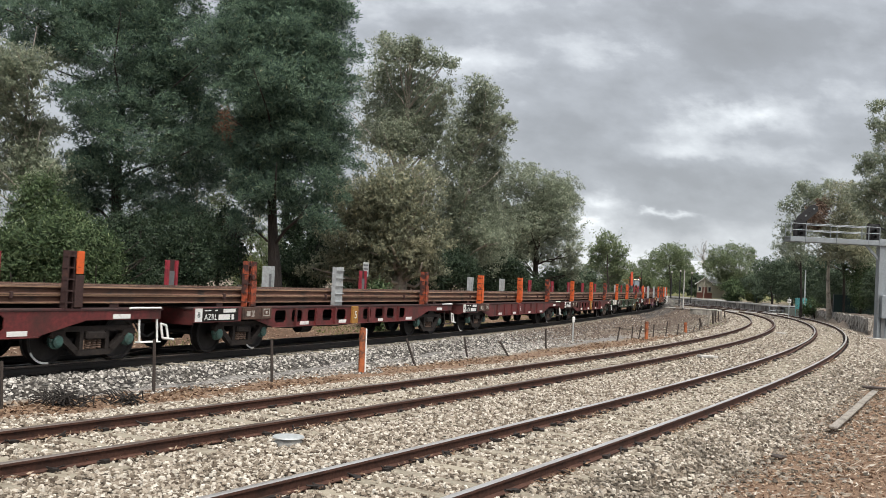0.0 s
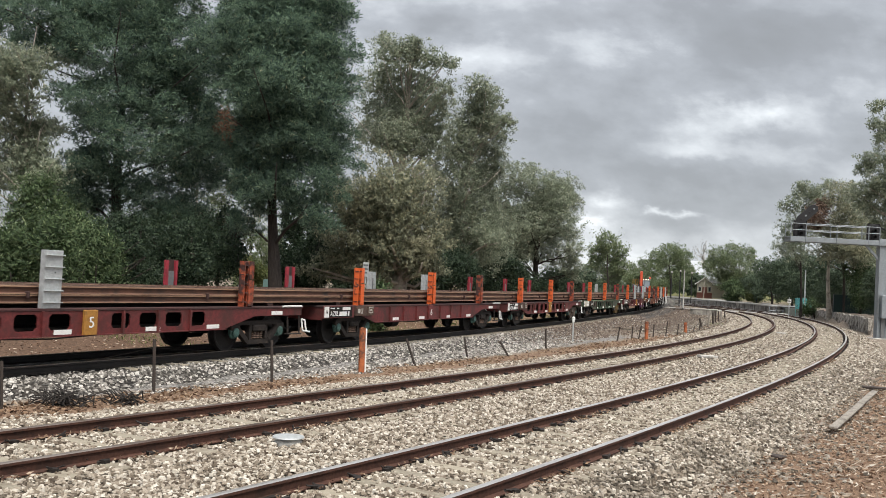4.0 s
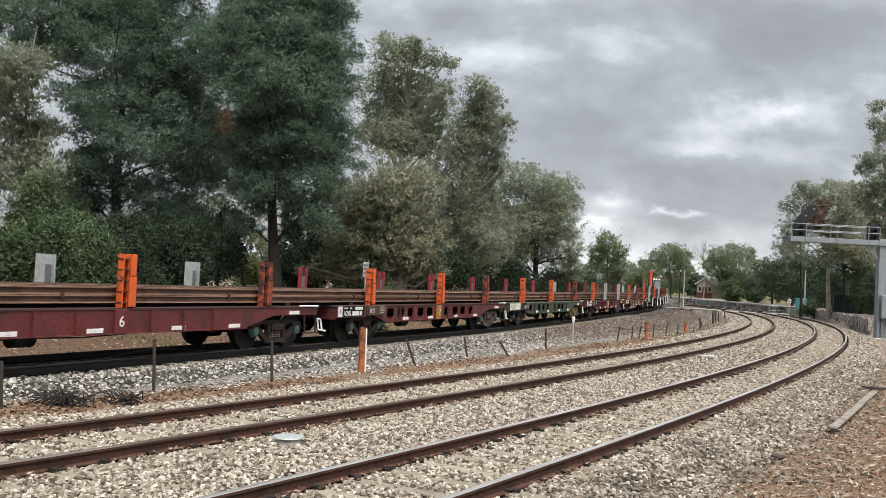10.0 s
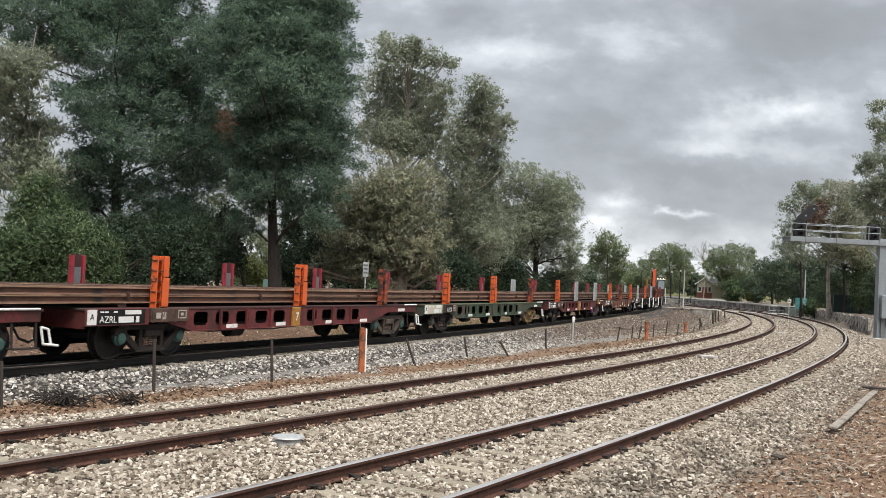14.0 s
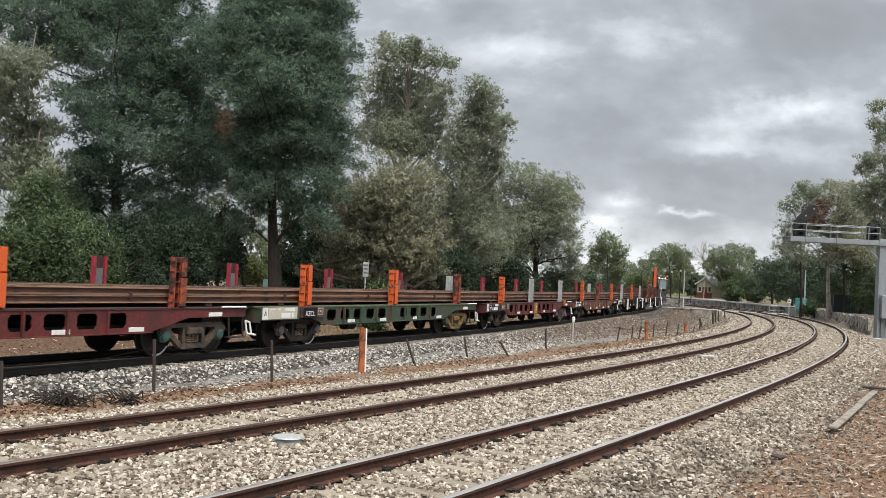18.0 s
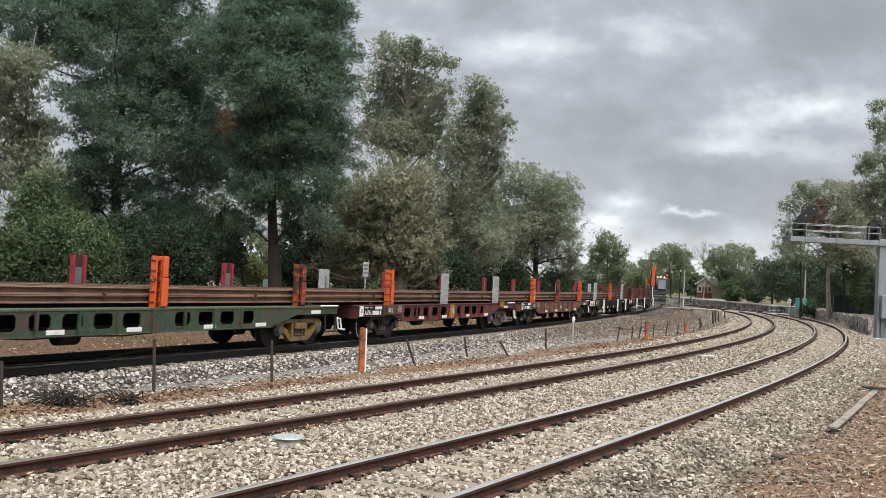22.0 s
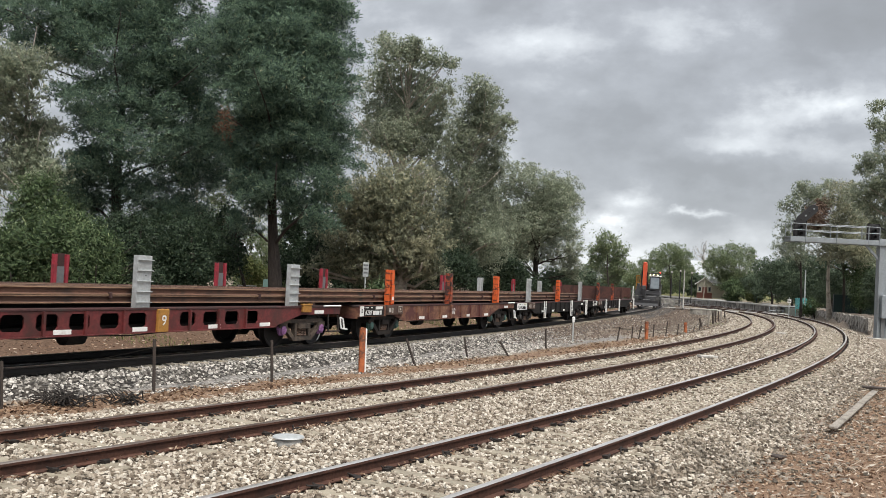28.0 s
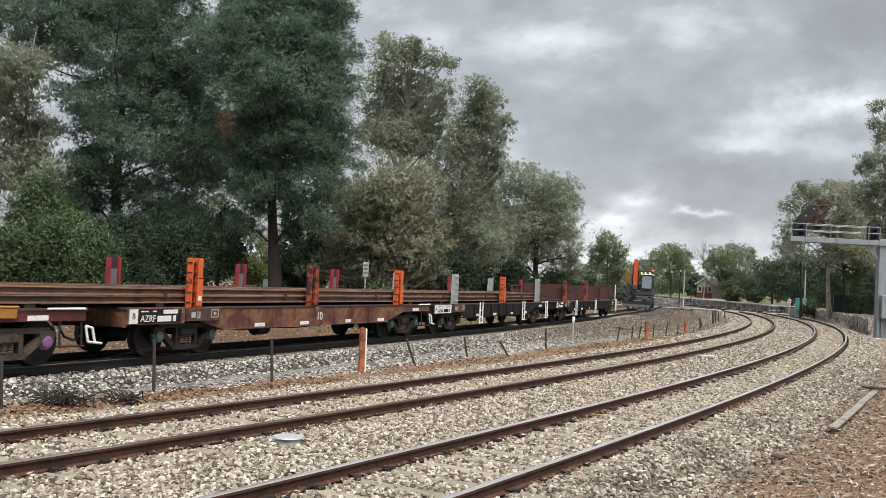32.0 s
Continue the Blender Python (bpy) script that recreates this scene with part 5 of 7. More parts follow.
    grow("bare_tree", (-9.5, 45.0), 4.5, [(-9.9, 43.3, 4.0, 0.26), (-9.0, 44.4, 4.3, 0.21), (-9.6, 45.5, 3.3, 0.22)],
         r0=0.1, leaf=M["dry"], bark=M["bark"], kind="bare", seed=61, label="small bare reddish tree in front of the gap between trunks")
    grow("bare_tree", (44.1, 160.1), 9.9, [(41.0, 154.1, 8.9, 0.73), (43.2, 157.9, 10.1, 0.56), (45.3, 161.8, 8.6, 0.77), (45.0, 165.7, 7.5, 0.99)],
         r0=0.07, leaf=M["dry"], bark=M["bark_pale"], kind="bare", seed=62, label="leafless pale winter tree behind the station")
    bush("oleander_shrub", -12.3, 28.0, 3.2, 2.2, 3.3, M["shrub"], "large leafy green oleander shrub on the bank", 31, clumps=148, per=24, length=0.15, width=0.038)
    bush("oleander_shrub", -11.2, 30.0, 2.7, 1.9, 3.3, M["shrub"], "leafy green oleander shrub on the bank", 32, clumps=140, per=24, length=0.15, width=0.038)
    bush("oleander_shrub", -14.4, 35.0, 4.0, 2.8, 4.5, M["shrub"], "tall green oleander shrub under the pines", 33, clumps=148, per=24, length=0.15, width=0.038)
    bush("hedge_shrub", -10.9, 34.0, 3.0, 2.1, 3.4, M["ivy"], "dark-green creeper-covered shrub behind the goods line", 34, clumps=148, per=24, length=0.09, width=0.055)
    bush("hedge_shrub", -9.1, 35.0, 2.7, 1.9, 3.8, M["ivy"], "dark-green dense shrub behind the goods line", 35, clumps=148, per=24, length=0.09, width=0.055)
    bush("hedge_shrub", -12.0, 42.0, 5.5, 3.8, 4.5, M["ivy"], "dark undergrowth beneath the pines", 36, clumps=132, per=18, length=0.14, width=0.07)
    bush("hedge_shrub", -6.3, 48.0, 4.3, 3.0, 4.0, M["ivy"], "dark undergrowth beneath the pines", 37, clumps=101, length=0.12, width=0.06, per=17)
    bush("hedge_shrub", -11.7, 49.0, 3.0, 2.4, 5.6, M["ivy"], "dark shrubs between the pine trunks", 52, clumps=90, length=0.12, width=0.06, per=17)
    bush("hedge_shrub", -7.5, 50.5, 3.2, 2.4, 6.6, M["ivy"], "dark shrubs behind the big trunk", 53, clumps=90, length=0.12, width=0.06, per=17)
    bush("hedge_shrub", 7.0, 78.0, 5.5, 3.6, 4.6, M["ivy"], "dark shrubs under the spreading eucalypt", 54, clumps=90, length=0.16, width=0.08, per=17)
    bush("hedge_shrub", 14.6, 98.0, 6.5, 4.2, 4.4, M["ivy_far"], "dark shrubs behind the far wagons", 55, clumps=80, length=0.2, width=0.1, per=17)
    bush("hedge_shrub", -1.8, 54.0, 4.4, 3.0, 4.4, M["ivy"], "dark shrubs behind the pale trunk", 56, clumps=90, length=0.14, width=0.07, per=17)
    bush("hedge_shrub", -5.0, 55.0, 3.8, 2.6, 3.8, M["ivy"], "low dark shrubs beyond the trunks", 57, clumps=80, length=0.14, width=0.07, per=17)
    bush("garden_shrub", -12.2, 60.1, 2.1, 1.5, 3.1, M["grass"], "sunlit yellow-green garden shrub seen beyond the trunks", 38, length=0.15, width=0.06, per=17)
    bush("weed_shrub", -2.7, 40.0, 1.4, 1.5, 2.3, M["shrub"], "low bright green weeds beside the big trunk", 39, clumps=46, length=0.16, width=0.06)
    bush("hedge_shrub", 0.7, 62.0, 4.8, 3.4, 4.6, M["ivy"], "dark shrubs under the eucalypts", 40, clumps=101, length=0.15, width=0.07, per=17)
    bush("hedge_shrub", 4.1, 70.1, 5.4, 3.8, 4.6, M["ivy"], "dark shrubs under the eucalypts", 41, clumps=101, length=0.15, width=0.07, per=17)
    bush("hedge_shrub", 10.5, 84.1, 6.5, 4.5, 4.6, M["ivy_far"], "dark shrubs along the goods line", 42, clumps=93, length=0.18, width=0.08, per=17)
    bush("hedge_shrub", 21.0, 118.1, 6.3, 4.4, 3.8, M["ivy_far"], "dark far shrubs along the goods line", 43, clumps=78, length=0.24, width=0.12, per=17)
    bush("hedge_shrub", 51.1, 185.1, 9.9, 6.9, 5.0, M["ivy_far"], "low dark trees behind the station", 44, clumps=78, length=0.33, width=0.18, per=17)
    bush("garden_shrub", 43.3, 140.1, 4.2, 2.9, 3.8, M["shrub"], "bright green garden bush behind the platform", 45, clumps=54, length=0.21, width=0.12, per=17)
    bush("garden_shrub", 45.0, 135.1, 3.2, 2.2, 2.7, M["grass"], "grassy green mound behind the platform", 46, clumps=39, length=0.21, width=0.12, per=17)
    bush("bank_shrub", 37.9, 86.1, 3.6, 2.5, 5.9, M["shrub"], "green shrub on the bank beside the gantry", 47, clumps=85, length=0.13, width=0.06, per=17)
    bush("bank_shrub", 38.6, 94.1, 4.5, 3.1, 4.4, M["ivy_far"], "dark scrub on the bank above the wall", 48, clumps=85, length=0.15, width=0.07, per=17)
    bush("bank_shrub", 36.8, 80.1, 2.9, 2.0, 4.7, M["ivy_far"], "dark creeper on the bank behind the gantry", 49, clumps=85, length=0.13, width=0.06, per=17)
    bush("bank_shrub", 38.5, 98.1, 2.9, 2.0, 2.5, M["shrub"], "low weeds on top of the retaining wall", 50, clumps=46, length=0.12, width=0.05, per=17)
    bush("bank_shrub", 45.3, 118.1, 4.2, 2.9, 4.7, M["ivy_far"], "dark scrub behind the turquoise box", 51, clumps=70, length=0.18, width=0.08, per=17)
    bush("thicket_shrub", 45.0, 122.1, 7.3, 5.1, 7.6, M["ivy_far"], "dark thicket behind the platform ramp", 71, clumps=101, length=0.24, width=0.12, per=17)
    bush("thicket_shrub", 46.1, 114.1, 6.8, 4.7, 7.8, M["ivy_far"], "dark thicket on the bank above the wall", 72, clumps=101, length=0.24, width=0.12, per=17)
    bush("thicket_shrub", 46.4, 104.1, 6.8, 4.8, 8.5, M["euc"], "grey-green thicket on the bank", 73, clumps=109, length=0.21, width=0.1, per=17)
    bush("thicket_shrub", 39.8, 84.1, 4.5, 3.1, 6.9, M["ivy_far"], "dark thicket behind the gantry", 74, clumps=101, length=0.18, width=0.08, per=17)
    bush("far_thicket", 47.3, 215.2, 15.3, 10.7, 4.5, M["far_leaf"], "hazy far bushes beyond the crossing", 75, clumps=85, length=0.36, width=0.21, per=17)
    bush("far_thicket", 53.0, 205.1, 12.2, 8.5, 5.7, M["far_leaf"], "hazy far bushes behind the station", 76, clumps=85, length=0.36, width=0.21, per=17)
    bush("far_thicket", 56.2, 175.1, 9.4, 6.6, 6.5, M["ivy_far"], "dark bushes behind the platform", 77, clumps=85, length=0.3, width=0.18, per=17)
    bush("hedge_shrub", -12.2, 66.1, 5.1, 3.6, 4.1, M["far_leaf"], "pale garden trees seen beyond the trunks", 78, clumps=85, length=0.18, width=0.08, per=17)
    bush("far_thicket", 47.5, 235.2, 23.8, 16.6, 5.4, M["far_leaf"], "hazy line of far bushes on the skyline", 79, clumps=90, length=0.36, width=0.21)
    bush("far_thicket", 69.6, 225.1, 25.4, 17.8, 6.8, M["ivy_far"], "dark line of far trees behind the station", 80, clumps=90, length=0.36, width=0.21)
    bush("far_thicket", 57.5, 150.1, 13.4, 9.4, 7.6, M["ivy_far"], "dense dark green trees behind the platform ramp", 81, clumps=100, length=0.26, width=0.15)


# ---- the goods train ----
SPEED = [2.555, 2.477, 2.425, 2.438, 2.44, 2.326, 2.23, 2.243, 2.225, 2.475, 2.684, 2.816, 2.627, 2.482, 2.327, 2.291, 2.335]   # metres a second, every 2 s
_t = np.linspace(0, CLIP, 641)
_v = np.interp(_t, np.arange(17) * 2.0, SPEED)
GONE = np.concatenate([[0], np.cumsum((_v[1:] + _v[:-1]) / 2 * 0.05)])
GONE -= np.interp(16.0, _t, GONE)
GONE -= np.interp(_t, [0, 3, 6.5, 9.5, 12.5, 14.5, 17.5, 20, 22, 24, 25.5, 28, 30, 32], [0.15, 0.14, 0.1, 0.17, 0.11, 0.13, 0.0, 0.0, 0.05, 0.13, 0.12, 0.19, 0.22, 0.21])
MOVERS = []                 # (thing, place in the train, length over the two pivots)
SPINNERS = []               # wheelsets
SIDE = -1.27                # the side towards the eye, in a wagon's own space (x along the line, y to its left)
PITCH, BODY = 15.2, 14.35
DECK = 1.068
AXLE_Z = 0.45


def gone(t):
    return float(np.interp(t, _t, GONE))


def web_panel(g, x0, x1, z0a, z0b, z1, y, holes, out):
    """A girder web from x0 to x1 (lower edge z0a to z0b), with octagonal holes cut through it; out: +1 or -1, its outer side."""
    cuts = [x0] + [c for h in holes for c in (h[0] - 0.06, h[1] + 0.06)] + [x1]
    th = 0.03 * out

    def low(x):
        return z0a + (z0b - z0a) * (x - x0) / (x1 - x0)
    for i in range(0, len(cuts) - 1):
        a, b = cuts[i], cuts[i + 1]
        if b - a < 1e-4:
            continue
        if i % 2 == 0:
            g.prism([(a, low(a)), (b, low(b)), (b, z1), (a, z1)], y - th, y)
        else:
            h0, h1, hz0, hz1 = holes[i // 2]
            c = min(h1 - h0, hz1 - hz0) * 0.2
            o = [(a, low(a)), (b, low(b)), (b, z1), (a, z1)]
            ring = [(h0 + c, hz0), (h1 - c, hz0), (h1, hz0 + c), (h1, hz1 - c), (h1 - c, hz1), (h0 + c, hz1), (h0, hz1 - c), (h0, hz0 + c)]
            n = len(g.v)
            for yy in (y, y - th):
                g.v += [(p[0], yy, p[1]) for p in o + ring]
            quads = [(0, 1, 5, 4), (1, 6, 5), (1, 2, 7, 6), (2, 8, 7), (2, 3, 9, 8), (3, 10, 9), (3, 0, 11, 10), (0, 4, 11)]
            for q in quads:
                g.f.append(tuple(n + k for k in q))
                g.f.append(tuple(n + 12 + k for k in q[::-1]))
            for k in range(8):
                a1, b1 = 4 + k, 4 + (k + 1) % 8
                g.f.append((n + a1, n + b1, n + 12 + b1, n + 12 + a1))
    return g


def build_bogie(parent, x, frame_mat, cap_mat):
    """A three-piece bogie with two wheelsets, springs and bearing caps."""
    g = Geo()
    for sd in (-1, 1):
        y0, y1 = sd * 0.98, sd * 1.10
        # top chord, bottom chord, sloping arms and window posts
        g.prism([(-1.08, 0.56), (-0.9, 0.72), (0.9, 0.72), (1.08, 0.56), (0.95, 0.56), (0.8, 0.62), (-0.8, 0.62), (-0.95, 0.56)], y0, y1)
        g.prism([(-0.42, 0.16), (0.42, 0.16), (0.47, 0.27), (-0.47, 0.27)], y0, y1)
        for e in (-1, 1):
            g.prism([(e * 0.40, 0.16), (e * 0.92, 0.56), (e * 0.76, 0.60), (e * 0.40, 0.30)], y0, y1)
            g.prism([(e * 0.27, 0.25), (e * 0.36, 0.25), (e * 0.36, 0.64), (e * 0.27, 0.64)], y0, y1)
            g.box(e * 0.875 - 0.17, e * 0.875 + 0.17, min(y0, y1) - 0.01, max(y0, y1) + 0.01, 0.5, 0.66, 0.02)
    g.box(-0.24, 0.24, -1.16, 1.16, 0.46, 0.62, 0.03)
    bog = part("bogie", g, frame_mat, parent)
    bog.matrix_basis = pose(x, 0, 0)
    for sd in (-1, 1):
        sg = Geo()
        for dx in (-0.13, 0.0, 0.13):
            for k in range(4):
                sg.lathe([(0, 0.055), (0.018, 0.066), (0.036, 0.055)], (dx, sd * 1.05, 0.285 + k * 0.045), (0, 0, 1), 9)
        part("spring", sg, M["spring"], bog, smooth=True)
        for ax in (-0.875, 0.875):
            cg = Geo().lathe([(0, 0.15), (0.05, 0.15), (0.07, 0.12), (0.12, 0.115), (0.14, 0.07)], (ax, sd * 1.0, AXLE_Z), (0, sd, 0), 14)
            cg.box(ax - 0.17, ax + 0.17, sd * 1.04 - 0.05, sd * 1.04 + 0.05, AXLE_Z - 0.02, AXLE_Z + 0.12, 0.02)
            part("bearing_cap", cg, cap_mat, bog)
    for ax in (-0.875, 0.875):
        wg = Geo().rod((0, -1.0, 0), (0, 1.0, 0), 0.075, n=10)
        for sd in (-1, 1):
            wg.lathe([(0, 0.10), (0.0, 0.36), (0.03, 0.40), (0.03, 0.445), (0.0, 0.445), (-0.10, 0.45), (-0.115, 0.475), (-0.13, 0.475), (-0.13, 0.40), (-0.06, 0.34), (-0.06, 0.12)], (0, sd * 0.79, 0), (0, sd, 0), 28)
        ws = part("wheelset", wg, M["wheel"], bog, smooth=False)
        ws.matrix_basis = pose(ax, 0, AXLE_Z)
        SPINNERS.append(ws)
        tg = Geo()
        for sd in (-1, 1):
            if sd > 0:
                continue
            for k in range(9):
                a0, a1 = 0.35 + k * 0.13, 0.35 + (k + 1) * 0.13
                vs = [(r * math.cos(a), sd * 0.822, r * math.sin(a)) for a in (a0, a1) for r in (0.405, 0.443)]
                vs += [(x_, y_ + sd * 0.004, z_) for x_, y_, z_ in vs]
                tg.add(vs, [(0, 1, 3, 2), (4, 6, 7, 5), (0, 4, 5, 1), (2, 3, 7, 6), (1, 5, 7, 3), (0, 2, 6, 4)])
        if len(SPINNERS) % 3 == 0:
            part("chalk_arc", tg, M["white"], ws, "white chalk mark on the wheel rim")
    return bog


def stanchion(parent, x, side, style):
    """A steel side post for the rail load; side -1 faces the eye."""
    y0 = side * 1.12
    top = {"grey": 2.06, "orange": 2.07, "worn": 2.07, "dark": 2.07, "plain": 2.05}[style] - DECK + (0.07 if side < 0 else 0.0)
    base = pose(x, y0, DECK)
    if side < 0:
        if style == "grey":
            g = Geo().box(-0.2, 0.2, -0.125, -0.1, 0, top, 0.006)
            for sx in (-0.188, 0.188):
                g.box(sx - 0.012, sx + 0.012, -0.1, 0.0, 0, top)
            post = part("stanchion", g, M["galv"], parent, "galvanised ladder-like side post")
            for k in range(5):
                z = 0.1 + k * 0.215
                part("rib", Geo().box(-0.22, 0.22, -0.165, -0.125, z, z + 0.02, 0.004), M["galv"], post)
            part("bolt_hole", Geo().lathe([(0, 0.014), (0.003, 0.014), (0.004, 0.0)], (0.03, -0.125, top * 0.62), (0, -1, 0), 8), M["signal_black"], post)
        else:
            mt = M[{"orange": "orange", "worn": "orange_worn", "dark": "post_dark"}[style]]
            m2 = M["orange_worn"] if style == "worn" else M["orange"]
            g = Geo().box(-0.2, 0.2, -0.03, 0.0, 0, top, 0.006)
            g.box(-0.21, -0.185, -0.17, -0.03, 0, top)
            g.box(-0.03, -0.008, -0.12, -0.03, 0, top - 0.02)
            post = part("stanchion", g, mt, parent, "chipped orange and rust side post")
            part("plate", Geo().box(0.0, 0.2, -0.15, -0.125, 0.02, top * 0.58, 0.005).box(0.176, 0.2, -0.125, -0.03, 0, top * 0.58), mt, post)
            part("upper_plate", Geo().box(0.03, 0.2, -0.13, -0.105, top * 0.6, top, 0.005).box(0.176, 0.2, -0.105, -0.03, top * 0.6, top), m2, post)
            for k in range(5):
                z = 0.1 + k * 0.215
                part("rib", Geo().box(-0.225, -0.03, -0.16, -0.03, z, z + 0.022), M["post_dark"], post)
    else:
        if style == "grey":
            g = Geo().box(-0.2, -0.07, -0.06, 0.1, 0, top, 0.006).box(0.17, 0.2, -0.06, 0.1, 0, top).box(-0.08, 0.18, 0.06, 0.1, 0, top)
            post = part("stanchion", g, M["galv"], parent, "galvanised side post")
            part("liner", Geo().box(-0.06, 0.16, 0.02, 0.055, 0.1, top * 0.78), M["galv_dark"], post)
        else:
            g = Geo().box(-0.2, -0.125, 0.0, 0.1, 0, top, 0.006).box(0.125, 0.2, 0.0, 0.1, 0, top, 0.006).box(-0.225, -0.2, 0.02, 0.05, 0.2, top - 0.05)
            post = part("stanchion", g, M["crimson"], parent, "crimson side post")
            part("liner", Geo().box(-0.1, 0.1, 0.03, 0.06, 0.1, top * 0.74), M["galv_dark"], post)
            part("back_plate", Geo().box(-0.12, 0.12, 0.065, 0.1, 0, top + 0.02), M["post_dark"], post)
    post.matrix_basis = base
    return post


def sign(parent, text, size, x, y, z, mat, name="lettering"):
    """Raised letters on the side towards the eye."""
    cu = bpy.data.curves.new(name, "FONT")
    cu.body, cu.size, cu.extrude, cu.align_x, cu.align_y = text, size, 0.002, "CENTER", "CENTER"
    tmp = bpy.data.objects.new("tmp", cu)
    me = bpy.data.meshes.new_from_object(tmp)
    bpy.data.objects.remove(tmp)
    me.materials.append(mat)
    ob = part(name, me, None, parent)
    ob.matrix_basis = pose(x, y, z, 90, 0, 0)
    return ob


def build_wagon(u, style, posts, number="", caps="cap_green", end_mark="A", bogies=("bogie", "bogie"), mid=5.0, flavour="holes", end_mat=None, ladders=False, rusty_end=False, code="AZRL", steps=False, body=BODY, third=9.9):
    """A flat wagon whose first side post stands at u in the train; the load lies on it as a thing of its own."""
    paint = {"red": "paint_red", "rust": "paint_rust", "green": "paint_green", "black": "paint_black"}[style]
    deck = {"green": "deck_green"}.get(style, "deck")
    words = {"red": "oxide-red", "rust": "rust-brown", "green": "faded green", "black": "sooty black"}[style]
    w = thing("flat_wagon", None, f"{words} bogie flat wagon with steel side posts, loaded with rails", "railway wagon", "wagons of the rail train")
    g = Geo().box(0, body, -1.25, 1.25, DECK - 0.05, DECK, 0.008)
    part("deck", g, M[deck], w)
    part("centre_sill", Geo().box(0.15, body - 0.15, -0.3, 0.3, 0.62, DECK - 0.05).box(3.4, body - 3.4, -0.9, 0.9, 0.62, 0.70), M["paint_black"], w)
    lo, hi = 0.57, DECK - 0.05
    for sd in (-1, 1):
        y = sd * 1.235
        g = Geo()
        holes = []
        if flavour == "holes":
            for k in range(11):
                hx = 3.2 + k * 0.76
                if abs(hx + 0.2 - (body / 2)) < 0.45:
                    continue
                holes.append((hx, hx + 0.5, 0.665, 0.965))
        # sloping ends and the straight middle
        g.prism([(2.0, 0.84), (3.1, lo), (3.1, hi), (2.0, hi)], y - 0.03 * sd, y)
        g.prism([(body - 3.1, lo), (body - 2.0, 0.84), (body - 2.0, hi), (body - 3.1, hi)], y - 0.03 * sd, y)
        holes = [h for h in holes if h[1] < body - 3.2]
        web_panel(g, 3.1, body - 3.1, lo, lo, hi, y, holes, sd)
        g.prism([(0.9, 0.84), (2.0, 0.84), (2.0, hi), (0.9, hi)], y - 0.03 * sd, y)
        g.prism([(body - 2.0, 0.84), (body - 0.05, 0.84), (body - 0.05, hi), (body - 2.0, hi)], y - 0.03 * sd, y)
        part("side_sill", g.weld(), M[paint], w)
        fl = Geo()
        fl.box(3.1, body - 3.1, min(y, y + sd * 0.05), max(y, y + sd * 0.05), lo - 0.02, lo)
        part("flange", fl, M[paint], w)
        for k in range(7):
            x = 3.1 + 0.735 * (k + 1) * 1.34
            part("side_rib", Geo().prism([(x, lo), (x + 0.05, lo), (x + 0.05, hi), (x, hi)], y, y + sd * 0.055), M[paint], w)
    # end plate with its markings, centre number plate, reflectors
    em = M[end_mat] if end_mat else M["paint_black"]
    part("end_plate", Geo().box(0.02, 1.75, -1.27, -1.21, 0.73, DECK - 0.004, 0.005).box(0.02, 0.08, -1.21, 1.25, 0.68, DECK - 0.004), M["paint_rust"] if rusty_end else M[paint], w)
    mk = part("marking_panel", Geo().box(0.32, 1.62, -1.276, -1.27, 0.755, 1.045), em, w, "black panel with white stencilled marks")
    part("end_mark", Geo().box(0.06, 0.30, -1.276, -1.27, 0.755, 1.045), M["white"], w, "white end mark")
    sign(w, end_mark, 0.17, 0.18, -1.28, 0.9, M["paint_black"])
    if style == "green":                       # this one carries its code on the beam behind the cream panel
        part("code_panel", Geo().box(1.86, 2.52, -1.326, -1.322, 0.79, 1.03), M["paint_black"], w, "black code panel")
        sign(w, code, 0.19, 2.17, -1.331, 0.87, M["white"])
    else:
        sign(w, code, 0.19, 0.6, -1.28, 0.845, M["white"] if em is not M["white"] else M["paint_black"])
    ink = M["white"] if em is not M["white"] else M["paint_black"]
    for a, b, lo_, hi_ in ((0.88, 1.3, 0.785, 0.905), (1.36, 1.45, 0.785, 0.905)):
        part("stencil_bar", Geo().box(a, b, -1.28, -1.276, lo_, hi_), ink, mk)
    part("stencil_panel", Geo().box(1.05, 1.5, -1.28, -1.276, 0.945, 1.03), M["white"] if em is not M["white"] else M["cream"], mk, "white stencil panel")
    for a in (0.38, 0.5, 0.74):
        part("stencil_bar", Geo().box(a, a + 0.1, -1.28, -1.276, 0.985, 1.012), ink, mk)
    part("end_beam", Geo().box(1.78, 2.95, -1.3, -1.2, 0.77, DECK - 0.004, 0.01).box(1.8, 1.84, -1.32, -1.3, 0.77, DECK - 0.02).box(2.5, 2.54, -1.32, -1.3, 0.77, DECK - 0.02), M["end_beam"], w, "rusty end beam with faded markings")
    part("faded_mark", Geo().box(1.92, 2.06, -1.305, -1.3, 0.85, 0.97).box(2.12, 2.22, -1.305, -1.3, 0.83, 0.98).box(2.6, 2.86, -1.305, -1.3, 0.84, 0.86).box(2.6, 2.86, -1.305, -1.3, 1.0, 1.02).box(2.6, 2.62, -1.305, -1.3, 0.86, 1.0).box(2.84, 2.86, -1.305, -1.3, 0.86, 1.0).box(2.69, 2.77, -1.305, -1.3, 0.9, 0.96), M["faded"], w, "faded white boxed marks")
    for x in (4.35, 6.35, 8.7, 10.6):
        part("reflector", Geo().box(x, x + 0.42, -1.249, -1.241, lo + 0.015, lo + 0.105, 0.002), M["white"], w, "white reflective strip")
    part("reflector", Geo().box(body - 1.35, body - 0.9, -1.246, -1.236, 0.86, 0.95, 0.002), M["white"], w, "white reflective strip")
